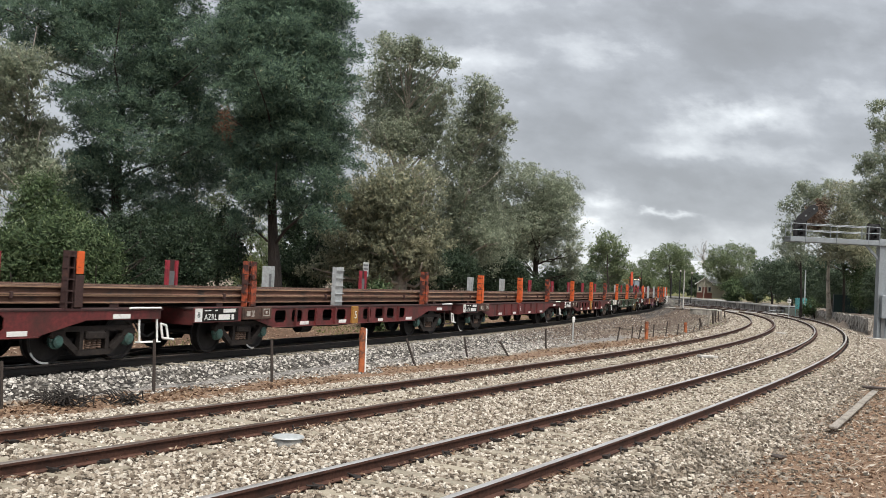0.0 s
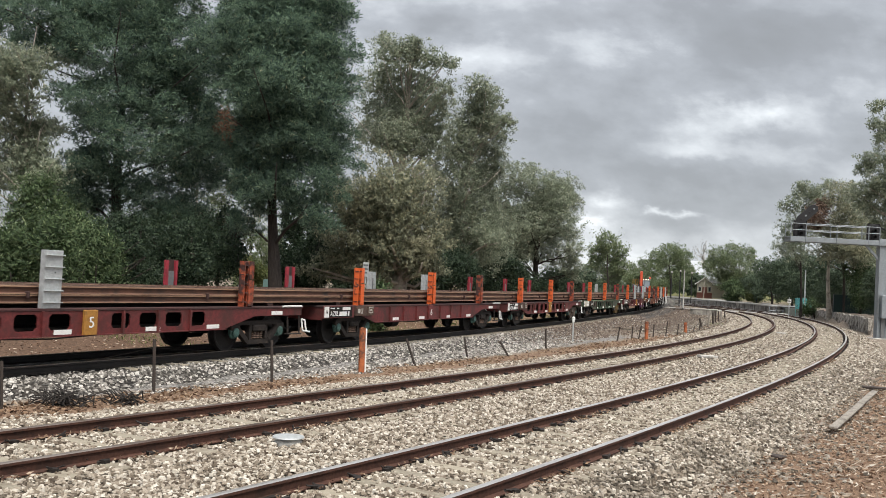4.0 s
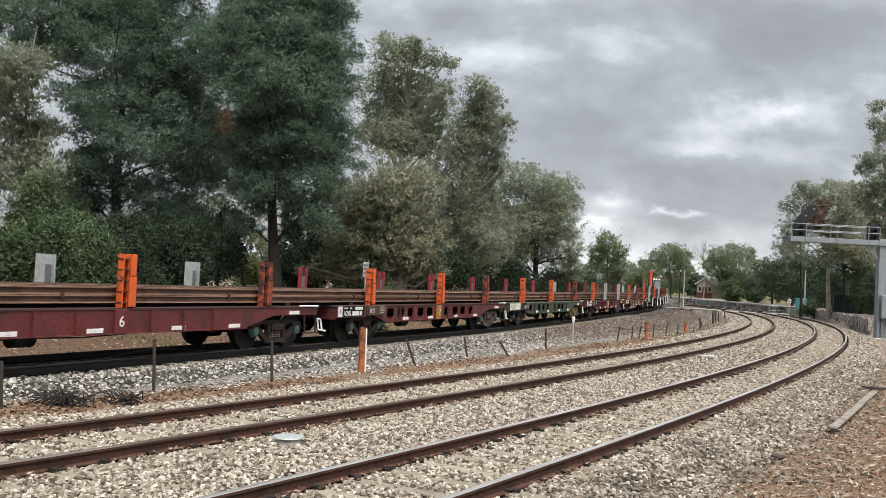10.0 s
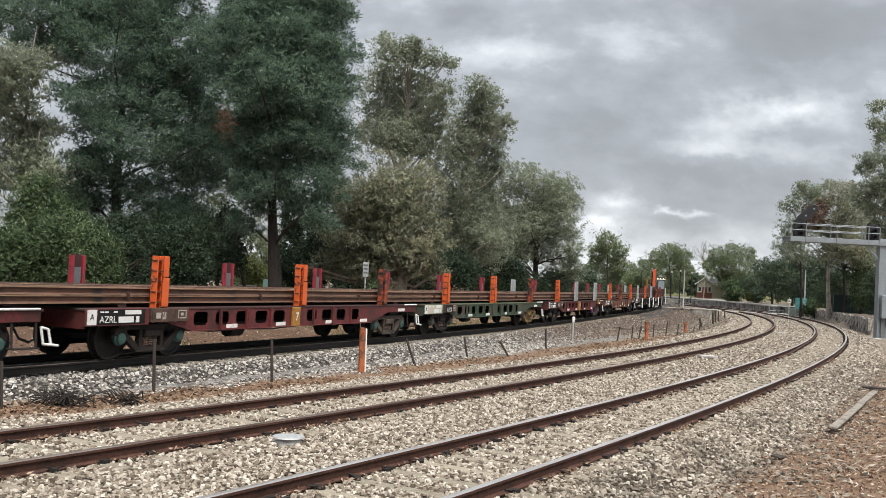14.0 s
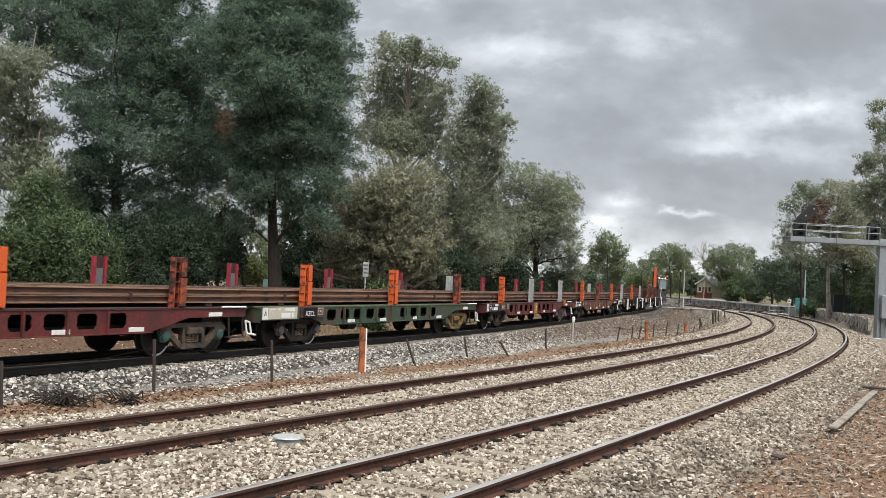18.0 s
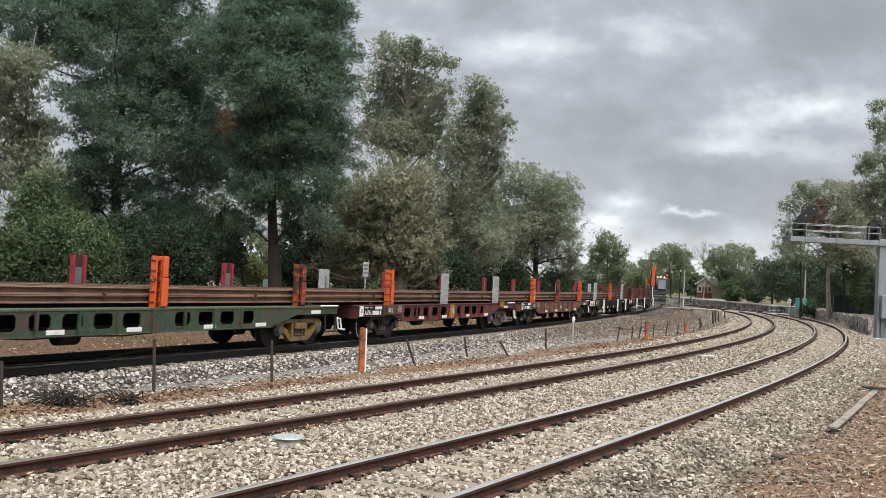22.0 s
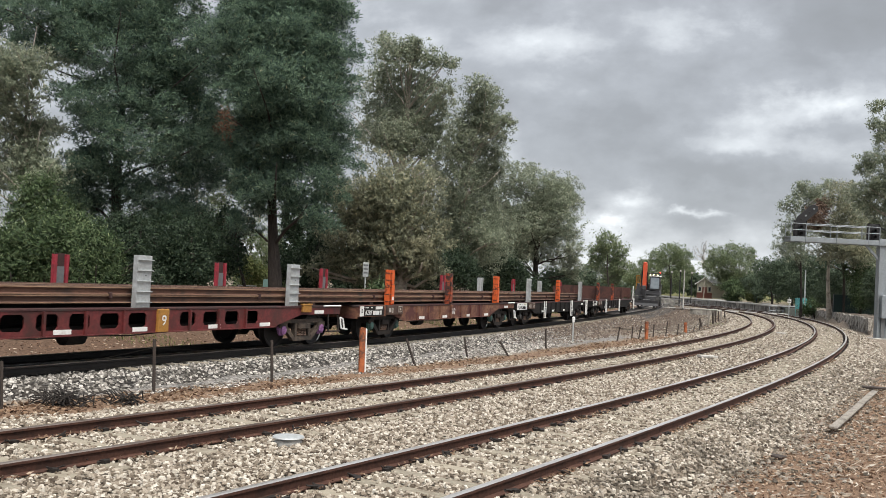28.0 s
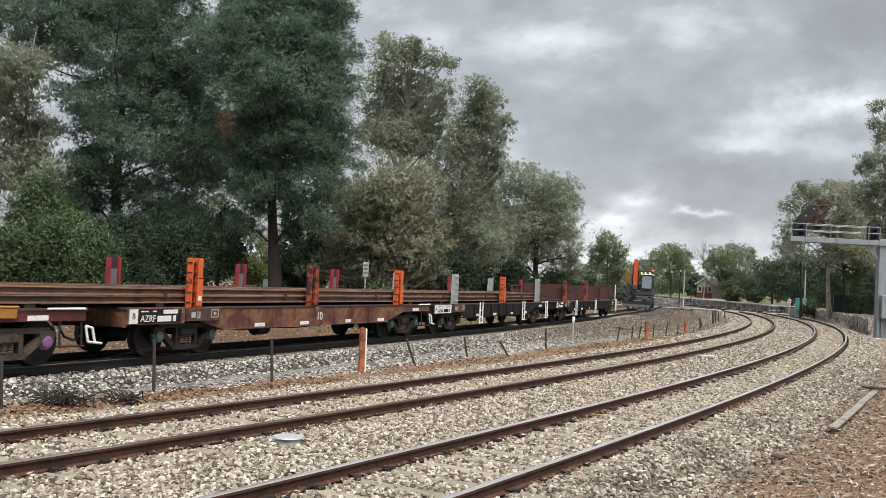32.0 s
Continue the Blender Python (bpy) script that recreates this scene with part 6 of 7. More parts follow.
    if style != "green":
        part("number_bracket", Geo().box(body / 2 - 0.16, body / 2 + 0.16, -1.31, -1.235, lo - 0.01, DECK - 0.03, 0.01), M["yellow" if flavour == "holes" and style == "red" else paint], w)
    if number:
        sign(w, number, 0.3, body / 2, -1.318, (lo + hi) / 2, M["white"])
    part("hand_rail", Geo().rod((body - 0.95, -1.27, DECK + 0.0), (body - 0.1, -1.27, DECK + 0.0), 0.022), M["white"], w, "white hand rail")
    # coupling end, steps, brake gear under the floor
    st = Geo()
    for x in (body - 0.62, body - 0.12):
        st.rod((x, -1.2, 0.84), (x, -1.24, 0.38), 0.022)
    st.box(body - 0.66, body - 0.08, -1.3, -1.14, 0.36, 0.385, 0.006)
    part("step", st, M["white" if steps else "bogie"], w, "white-painted shunter's step" if steps else "grimy shunter's step")
    lv = Geo()
    for a, b in (((body - 0.02, -1.22, 0.74), (body + 0.03, -1.24, 0.44)), ((body + 0.03, -1.24, 0.44), (body + 0.36, -1.24, 0.40)), ((body - 0.02, -1.22, 0.74), (body + 0.14, -1.22, 0.70)), ((body + 0.14, -1.22, 0.70), (body + 0.2, -1.24, 0.42))):
        lv.rod(a, b, 0.024)
    part("coupling_lever", lv, M["white"], w, "white uncoupling lever")
    part("coupler", Geo().box(-0.42, 0.2, -0.12, 0.12, 0.66, 0.9, 0.03), M["paint_black"], w)
    part("coupler", Geo().box(body - 0.2, body + 0.42, -0.12, 0.12, 0.66, 0.9, 0.03), M["paint_black"], w)
    part("brake_cylinder", Geo().lathe([(0, 0.08), (0.02, 0.17), (0.5, 0.17), (0.52, 0.08)], (5.0, -0.75, 0.5), (1, 0, 0), 12).box(4.6, 5.9, -0.8, -0.7, 0.56, 0.62), M["paint_black"], w)
    part("air_pipe", Geo().tube([(3.2, -0.9, 0.55), (4.2, -1.0, 0.5), (5.2, -0.95, 0.52), (6.5, -1.0, 0.49), (8.5, -0.9, 0.55)], [0.016] * 5, 5), M["paint_black"], w)
    part("brake_hose", Geo().tube([(body - 0.15, -0.6, 0.75), (body - 0.02, -0.65, 0.5), (body + 0.2, -0.65, 0.42), (body + 0.42, -0.6, 0.5)], [0.025] * 4, 6), M["rubber"], w)
    if ladders:
        for x in (4.6, 10.2, body - 0.4):
            lg = Geo()
            for dx in (0, 0.32):
                lg.rod((x + dx, -1.3, 0.3), (x + dx, -1.3, DECK + 0.05), 0.025)
            for z in (0.32, 0.55, 0.8):
                lg.rod((x, -1.3, z), (x + 0.32, -1.3, z), 0.02)
            part("ladder", lg, M["white"], w, "white step ladder")
    for x, mt in ((2.05, bogies[0]), (body - 1.65, bogies[1])):
        build_bogie(w, x, M[mt], M[caps if x > 5 or caps != "cap_purple" else "cap_grey"])
    for x, (near_style, far_style) in zip((2.1, 2.1 + mid, 2.1 + third), posts):
        if near_style:
            stanchion(w, x, -1, near_style)
        if far_style:
            stanchion(w, x + 0.05, 1, far_style)
    bolster = Geo().box(-0.12, 0.12, -1.05, 1.05, DECK, DECK + 0.085, 0.01).mesh("bolster", M["post_dark"])
    for x in (1.2, 2.1, 2.1 + mid, 2.1 + third, 13.2):
        part("bolster", bolster, None, w).matrix_basis = pose(x, 0, 0)
    MOVERS.append((w, u - 2.1, 2.05, body - 1.65))
    return w


LOAD_RAIL = [(-0.035, 0.153), (-0.036, 0.12), (-0.01, 0.108), (-0.009, 0.04), (-0.0725, 0.014), (-0.0725, 0.0), (0.0725, 0.0), (0.0725, 0.014), (0.009, 0.04), (0.01, 0.108), (0.036, 0.12), (0.035, 0.153)]


def build_load(u, length=PITCH + 0.06, seed=0):
    """Two tiers of long rails lying on bolsters over one wagon."""
    rng = random.Random(seed)
    st = thing("rail_stack", None, "two tiers of long rusty rails stacked on a flat wagon", "rail stack", "rail loads")
    base = {}
    for tier, z in ((0, DECK + 0.086), (1, DECK + 0.246)):
        for k in range(12):
            y = -0.99 + k * 0.165 + (0.03 if tier else 0)
            key = "load_pale" if (k + tier) % 5 == 3 else "load"
            if key not in base:
                base[key] = Geo().prism(LOAD_RAIL, 0.0, length, "x").mesh("rail_bar", M[key])
            r = part("rail_bar", base[key], None, st)
            r.matrix_basis = pose(0, y, z)
        # thin pale strips along the outer foot and head edges of each tier
        part("foot_edge", Geo().box(0, length, -1.07 + 0.03 * tier, -1.064 + 0.03 * tier, z + 0.001, z + 0.015), M["load_pale"], st, "pale tan strip along the rail foot edge")
        part("head_edge", Geo().box(0, length, -1.032 + 0.03 * tier, -1.026 + 0.03 * tier, z + 0.132, z + 0.155), M["load_pale"], st, "pale tan strip along the rail head edge")
    part("spacer", Geo().box(2.0, 2.1, -1.05, 1.0, DECK + 0.24, DECK + 0.2455).box(9.0, 9.1, -1.05, 1.0, DECK + 0.24, DECK + 0.2455), M["post_dark"], st)
    for x in (1.75, 6.3, 11.2):
        part("clip", Geo().box(x, x + 0.05, -1.085, -1.0, DECK + 0.17, DECK + 0.3, 0.008), M["post_dark"], st, "dark steel clip between the tiers")
    MOVERS.append((st, u - 2.1 - 0.43, 2.48, BODY - 1.22))
    return st


def build_train():
    O, W_, D, G, C = "orange", "worn", "dark", "grey", "crimson"
    far = "orange"
    build_wagon(-47.73, "red", [(O, far), (W_, far), (D, far)], "4", "cap_green", "A", steps=True)
    build_wagon(-32.53, "red", [(W_, far), (G, "grey"), (W_, far)], "5", "cap_green", "B", mid=4.17, bogies=("bogie", "bogie"), rusty_end=False)
    build_wagon(-17.28, "red", [(O, far), (O, "grey"), (W_, "grey")], "6", "cap_green", "A", mid=5.27, flavour="plain", bogies=("bogie", "bogie"))
    build_wagon(-2.08, "red", [(O, far), (O, far), (W_, far)], "7", "cap_green", "A", mid=5.36, bogies=("bogie", "bogie_rust"))
    build_wagon(12.72, "green", [(O, far), (O, far), (W_, far)], "", "cap_grey", "A", mid=5.16, third=10.36, bogies=("bogie", "bogie_yellow"), end_mat="cream", code="AZCL")
    w4 = build_wagon(28.1, "red", [(O, "grey"), (G, far), (G, far)], "9", "cap_purple", "B", mid=4.5, bogies=("bogie", "bogie_rust"))
    w5 = build_wagon(43.35, "rust", [(O, far), (W_, far), (O, far)], "10", "cap_green", "B", mid=4.85, flavour="plain", rusty_end=True, code="AZRF")
    build_wagon(57.9, "black", [(G, "grey"), (O, far), (G, "grey")], "", "cap_grey", "A", mid=5.5, flavour="plain", end_mat="white", ladders=True, third=10.7)
    part("lashing_bin", Geo().box(12.33, 12.72, -1.33, -1.262, DECK - 0.16, DECK + 0.02, 0.01).box(12.3, 12.75, -1.34, -1.255, DECK + 0.02, DECK + 0.06, 0.01), M["yellow"], w4, "yellow bin on the deck edge")
    part("round_mark", Geo().lathe([(0, 0.075), (0.006, 0.075), (0.007, 0.0)], (2.2, -1.271, DECK + 0.2), (0, -1, 0), 4), M["white"], w5, "white diamond mark")
    last = build_wagon(74.0, "black", [(W_, far), (W_, None), (None, None)], "", "cap_grey", "A", mid=5.6, flavour="plain", ladders=True, body=17.9)
    for x0, x1 in ((0.1, 2.0), (2.3, 7.4), (7.9, 12.6), (12.9, 17.6)):
        for sd in (1,):
            g = Geo().box(x0, x1, sd * 1.12, sd * 1.16, DECK, DECK + 0.72)
            for k in range(int((x1 - x0) / 0.8) + 1):
                g.box(x0 + k * 0.8, x0 + k * 0.8 + 0.07, sd * 1.12 - 0.06, sd * 1.12, DECK, DECK + 0.7)
            g.box(x0, x1, sd * 1.12 - 0.07, sd * 1.17, DECK + 0.68, DECK + 0.74)
            part("side_wall", g, M["bulkhead"], last, "brown steel side wall")
    for x in (2.4, 9.4, 13.6, 17.2):
        part("bulkhead", Geo().box(x, x + 0.06, -1.1, 1.12, DECK + 0.1, DECK + 0.85).box(x - 0.08, x, -1.0, -0.93, DECK, DECK + 0.85).box(x - 0.08, x, 0.3, 0.37, DECK, DECK + 0.85), M["bulkhead"], last, "brown steel bulkhead")
    part("end_post", Geo().rod((17.8, -1.2, DECK), (17.8, -1.2, DECK + 1.0), 0.035), M["white"], last, "white end post")
    for k in range(-1, 7):
        u = (-47.73, -32.53, -17.28, -2.08, 12.72, 28.1, 43.35, 57.9)[k + 1]
        nxt = (-32.53, -17.28, -2.08, 12.72, 28.1, 43.35, 57.9, 57.9 + 13.6)[k + 1]
        build_load(u, nxt - u + 0.08, k + 5)
    build_excavator(115.0)


def build_excavator(u):
    """A road-rail excavator with its boom raised, which follows the wagons."""
    e = thing("road_rail_excavator", None, "orange and charcoal road-rail excavator with its boom raised", "excavator")
    part("chassis", Geo().box(-1.6, 1.6, -0.9, 0.9, 0.75, 1.15, 0.05).box(-2.2, 2.2, -0.35, 0.35, 0.55, 0.8, 0.04), M["exc_dark"], e)
    tyre = Geo().lathe([(0, 0.2), (0.0, 0.42), (0.06, 0.5), (0.34, 0.5), (0.4, 0.42), (0.4, 0.2)], (0, 0, 0), (0, 1, 0), 22)
    first = None
    for x in (-1.25, 1.25):
        for y in (-1.2, 0.8):
            o = part("tyre", tyre, M["rubber"], e) if first is None else again(first, e)
            first = first or o
            o.matrix_basis = pose(x, y, 0.62)
    rw = Geo().lathe([(0, 0.05), (0, 0.2), (0.1, 0.2), (0.11, 0.24), (0.14, 0.24), (0.14, 0.05)], (0, 0, 0), (0, 1, 0), 16)
    first = None
    for x in (-2.3, 2.3):
        for y in (-0.85, 0.71):
            o = part("rail_wheel", rw, M["wheel"], e) if first is None else again(first, e)
            first = first or o
            o.matrix_basis = pose(x, y, 0.2)
    part("blade", Geo().prism([(-2.75, 0.2), (-2.66, 0.2), (-2.58, 0.45), (-2.66, 0.72), (-2.75, 0.72), (-2.68, 0.45)], -1.22, 1.22, "y").box(-2.6, -1.5, -0.6, -0.5, 0.5, 0.62).box(-2.6, -1.5, 0.5, 0.6, 0.5, 0.62), M["exc_dark"], e, "wide dozer blade")
    part("turret", Geo().box(-1.3, 1.9, -1.2, 1.2, 1.25, 1.75, 0.08).rod((0, 0, 1.1), (0, 0, 1.3), 0.6, n=20), M["exc_dark"], e)
    part("engine_cover", Geo().box(0.4, 1.95, -1.2, 1.2, 1.75, 2.45, 0.12), M["exc_dark"], e)
    part("hose", Geo().tube([(-1.0, 0.5, 1.7), (-1.5, 0.62, 2.6), (-1.3, 0.55, 3.5), (-1.6, 0.5, 4.2)], [0.05] * 4, 6).tube([(-0.9, 0.1, 1.7), (-1.5, 0.0, 2.5), (-1.5, 0.05, 3.6)], [0.045] * 3, 6), M["rubber"], e)
    part("tool_box", Geo().box(-1.45, -0.6, 0.62, 1.2, 1.25, 1.75, 0.03), M["exc_dark"], e)
    part("frame_guard", Geo().box(-1.2, -1.12, 0.7, 0.78, 1.75, 3.2).box(-1.2, -1.12, 1.1, 1.18, 1.75, 3.2).box(-1.2, -1.12, 0.7, 1.18, 3.12, 3.2).box(-1.2, -1.12, 0.7, 1.18, 2.4, 2.47), M["yellow"], e, "ochre guard frame")
    part("cab_roof", Geo().box(-1.4, 0.4, -1.25, -0.15, 3.15, 3.22, 0.02), M["white"], e, "pale cab roof")
    part("walk_board", Geo().box(-1.5, -1.3, -1.15, 1.15, 1.15, 1.25).box(-1.5, -1.42, 0.55, 1.1, 1.25, 2.1), M["exc_dark"], e)
    cab = part("cab", Geo().box(-1.35, 0.35, -1.2, -0.2, 3.05, 3.15, 0.03).box(-1.35, 0.35, -1.2, -0.2, 1.75, 1.9)
               .box(-1.35, -1.28, -1.2, -1.12, 1.9, 3.05).box(-1.35, -1.28, -0.28, -0.2, 1.9, 3.05).box(0.28, 0.35, -1.2, -1.12, 1.9, 3.05).box(0.28, 0.35, -0.28, -0.2, 1.9, 3.05), M["exc_dark"], e)
    part("windscreen", Geo().prism([(-1.42, 1.92), (-1.38, 1.92), (-1.28, 3.05), (-1.32, 3.05)], -1.12, -0.28, "y"), M["cab_glass"], cab)
    part("side_window", Geo().box(-1.28, 0.28, -1.19, -1.16, 1.92, 3.05).box(-1.28, 0.28, -0.24, -0.21, 1.92, 3.05), M["glass"], cab)
    lb = part("light_bar", Geo().box(-1.2, -1.1, -1.25, 0.6, 3.42, 3.5).box(-1.2, -1.1, -1.2, -1.12, 3.15, 3.42).box(-1.2, -1.1, 0.4, 0.48, 2.3, 3.42), M["exc_dark"], e)
    for y, mt in ((-1.2, "lamp_red"), (-0.95, "lamp_warm"), (-0.55, "lamp_warm"), (-0.2, "lamp_warm"), (0.55, "lamp_red")):
        part("work_lamp", Geo().lathe([(0, 0.03), (0.03, 0.05), (0.05, 0.045)], (-1.2, y, 3.3 if mt == "lamp_warm" else 3.55), (-1, 0, 0), 10), M[mt], lb)
    bm_ = part("boom", Geo().prism([(-0.9, 1.6), (-0.5, 1.6), (-1.25, 3.9), (-1.55, 4.35), (-1.75, 4.25), (-1.6, 3.7)], 0.08, 0.5, "y"), M["exc_orange"], e, "bright orange raised boom")
    part("dipper_arm", Geo().prism([(-1.85, 4.5), (-1.55, 4.55), (-1.75, 2.2), (-2.0, 2.2)], 0.12, 0.46, "y"), M["exc_orange"], bm_, "orange dipper arm")
    part("ram", Geo().rod((-1.0, 0.29, 1.7), (-1.75, 0.29, 3.2), 0.07).rod((-1.4, 0.29, 3.9), (-1.8, 0.29, 2.6), 0.06), M["galv"], bm_)
    part("grab", Geo().box(-2.1, -1.7, 0.1, 0.5, 1.75, 2.2, 0.05).prism([(-2.2, 1.75), (-2.0, 1.75), (-1.9, 1.2), (-2.05, 1.2)], 0.1, 0.5, "y").prism([(-1.8, 1.75), (-1.6, 1.75), (-1.75, 1.2), (-1.9, 1.2)], 0.1, 0.5, "y"), M["exc_dark"], bm_)
    part("guard_rail", Geo().rod((0.4, 1.15, 2.45), (0.4, 1.15, 3.2), 0.03).rod((1.8, 1.15, 2.45), (1.8, 1.15, 3.2), 0.03).rod((0.4, 1.15, 3.2), (1.8, 1.15, 3.2), 0.03), M["yellow"], e)
    MOVERS.append((e, u, -1.3, 1.3))


def train_pose(u, a, b, t):
    """The pose of a vehicle whose pivots lie a and b metres behind its front, when that stands at u in the train."""
    s = u - gone(t)
    pa, pb = on(GOODS, s + a, 0, GOODS_Z), on(GOODS, s + b, 0, GOODS_Z)
    d = pb - pa
    return Matrix.Translation(pa - d.normalized() * a) @ Matrix.Rotation(math.atan2(d.y, d.x), 4, "Z")


def motions():
    times = [float(t) for t in range(0, 33)]
    for ob, u, a, b in MOVERS:
        walk(ob, [(t, train_pose(u, a, b, t)) for t in times])
    quick = [k * 0.2 for k in range(161)]
    for ws in SPINNERS:
        home = ws.matrix_basis.translation.copy()
        rows = []
        for t in quick:
            rows.append((t, Matrix.Translation(home) @ Matrix.Rotation(-gone(t) / 0.45, 4, "Y")))
        walk(ws, rows)
    shift = Vector((48.0, -68.0, 0))
    walk(CLOUDS, [(0.0, Matrix.Translation(-shift / 2)), (CLIP, Matrix.Translation(shift / 2))])


# ---- beside the line ----
PICKETS_A = [(-6.61, 14.60, -0.06, 0.84), (-5.11, 17.36, -0.06, 1.08), (-3.42, 19.98, -0.07, 0.98), (-0.46, 25.17, -0.37, 0.77), (0.95, 28.50, -0.17, 0.70), (2.42, 29.95, -0.42, 0.46), (3.88, 34.06, -0.06, 0.79), (7.76, 41.60, 0.13, 0.75), (8.90, 43.95, 0.04, 0.68), (9.24, 44.22, 0.15, 0.72), (10.42, 46.36, 0.04, 0.77)]
PICKETS_B = [(11.55, 48.58, 0.10, 0.84), (12.91, 51.62, 0.06, 0.71), (14.99, 56.11, 0.04, 0.44), (16.12, 58.92, 0.02, 0.88), (17.64, 63.66, -0.27, 0.74), (18.67, 66.13, 0.07, 0.99), (20.46, 71.13, -0.05, 0.97), (21.49, 73.97, -0.10, 1.01), (22.60, 77.03, -0.05, 1.00), (24.28, 81.93, -0.09, 0.87), (26.82, 89.45, -0.04, 0.69)]


def gz(x, y):
    return float(ground_z(x, y)[0])


def build_fence():
    f = thing("wire_fence", None, "broken-down wire fence with leaning rusty star pickets between the lines", "fence")
    tops = []
    for x, y, lean, h in PICKETS_A + PICKETS_B:
        z = gz(x, y) - 0.1
        old = y > 62
        r = 0.07 if old else 0.022
        g = Geo()
        for k in range(3 if not old else 1):
            a = k * 2.094 + 0.5
            if old:
                g.tube([(x, y, z - 0.2), (x + lean * 0.5, y + 0.03, z + h * 0.5), (x + lean, y, z + h)], [r, r * 0.95, r * 0.8], 7)
            else:
                m = Matrix.Translation((x, y, z - 0.2)) @ Vector((lean, 0.0, h + 0.2)).to_track_quat("Z", "X").to_matrix().to_4x4() @ Matrix.Rotation(a, 4, "Z")
                g.box(0, 0.034, -0.004, 0.004, 0, (h + 0.2) / math.cos(math.atan2(abs(lean), h)), 0, m)
        part("picket", g, M["timber"] if old and len(tops) % 4 == 0 else M["picket"], f, "weathered timber post" if old else "")
        tops.append(((x, y, z), (x + lean, y, z + h)))
    wires = tops[:3] + tops[6:7] + tops[8:]
    for level in (0.35, 0.85):
        g = Geo()
        for (a, b), (c, d) in zip(wires[:-1], wires[1:]):
            p, q = Vector(a).lerp(Vector(b), level), Vector(c).lerp(Vector(d), level)
            mid = p.lerp(q, 0.5) - Vector((0, 0, 0.06 + 0.02 * (q - p).length * 0.2))
            g.tube([p, p.lerp(mid, 0.6), mid, mid.lerp(q, 0.4), q], [0.0022] * 5, 4)
        part("wire", g, M["picket"], f)
    for x, y, h, white in ((-1.79, 22.81, 1.16, True), (9.74, 44.61, 0.93, False), (14.02, 54.14, 0.72, False)):
        z = gz(x, y) - 0.1
        p = thing("rail_post", pose(x, y, z, 0, -1.0, 18), "old upright rail with flaking orange paint in the litter", "post", "old rail posts")
        g = Geo().prism([(-0.05, -0.07), (0.05, -0.07), (0.05, -0.055), (0.012, -0.04), (0.012, 0.035), (0.034, 0.045), (0.034, 0.07), (-0.034, 0.07), (-0.034, 0.045), (-0.012, 0.035), (-0.012, -0.04), (-0.05, -0.055)], -0.25, h, "z")
        g.box(-0.075, 0.02, -0.06, 0.06, -0.25, h - 0.01, 0.01)
        part("web", g, M["old_rail_post"], p)
        if white:
            part("white_face", Geo().box(0.05, 0.085, -0.08, 0.06, -0.2, h - 0.02, 0.006), M["white"], p, "white painted face")
        part("foot_flake", Geo().box(-0.1, 0.11, -0.1, 0.1, -0.25, 0.02, 0.02), M["old_rail_post"], p)
    x, y = 5.43, 38.55
    p = thing("marker_post", pose(x, y, gz(x, y)), "thin grey marker post with a white cap by the fence", "post")
    part("pole", Geo().rod((0, 0, -0.2), (0, 0, 0.95), 0.03), M["galv"], p)
    part("cap", Geo().lathe([(0, 0.04), (0.04, 0.06), (0.2, 0.06), (0.24, 0.02)], (0, 0, 0.8), (0, 0, 1), 10), M["white"], p)


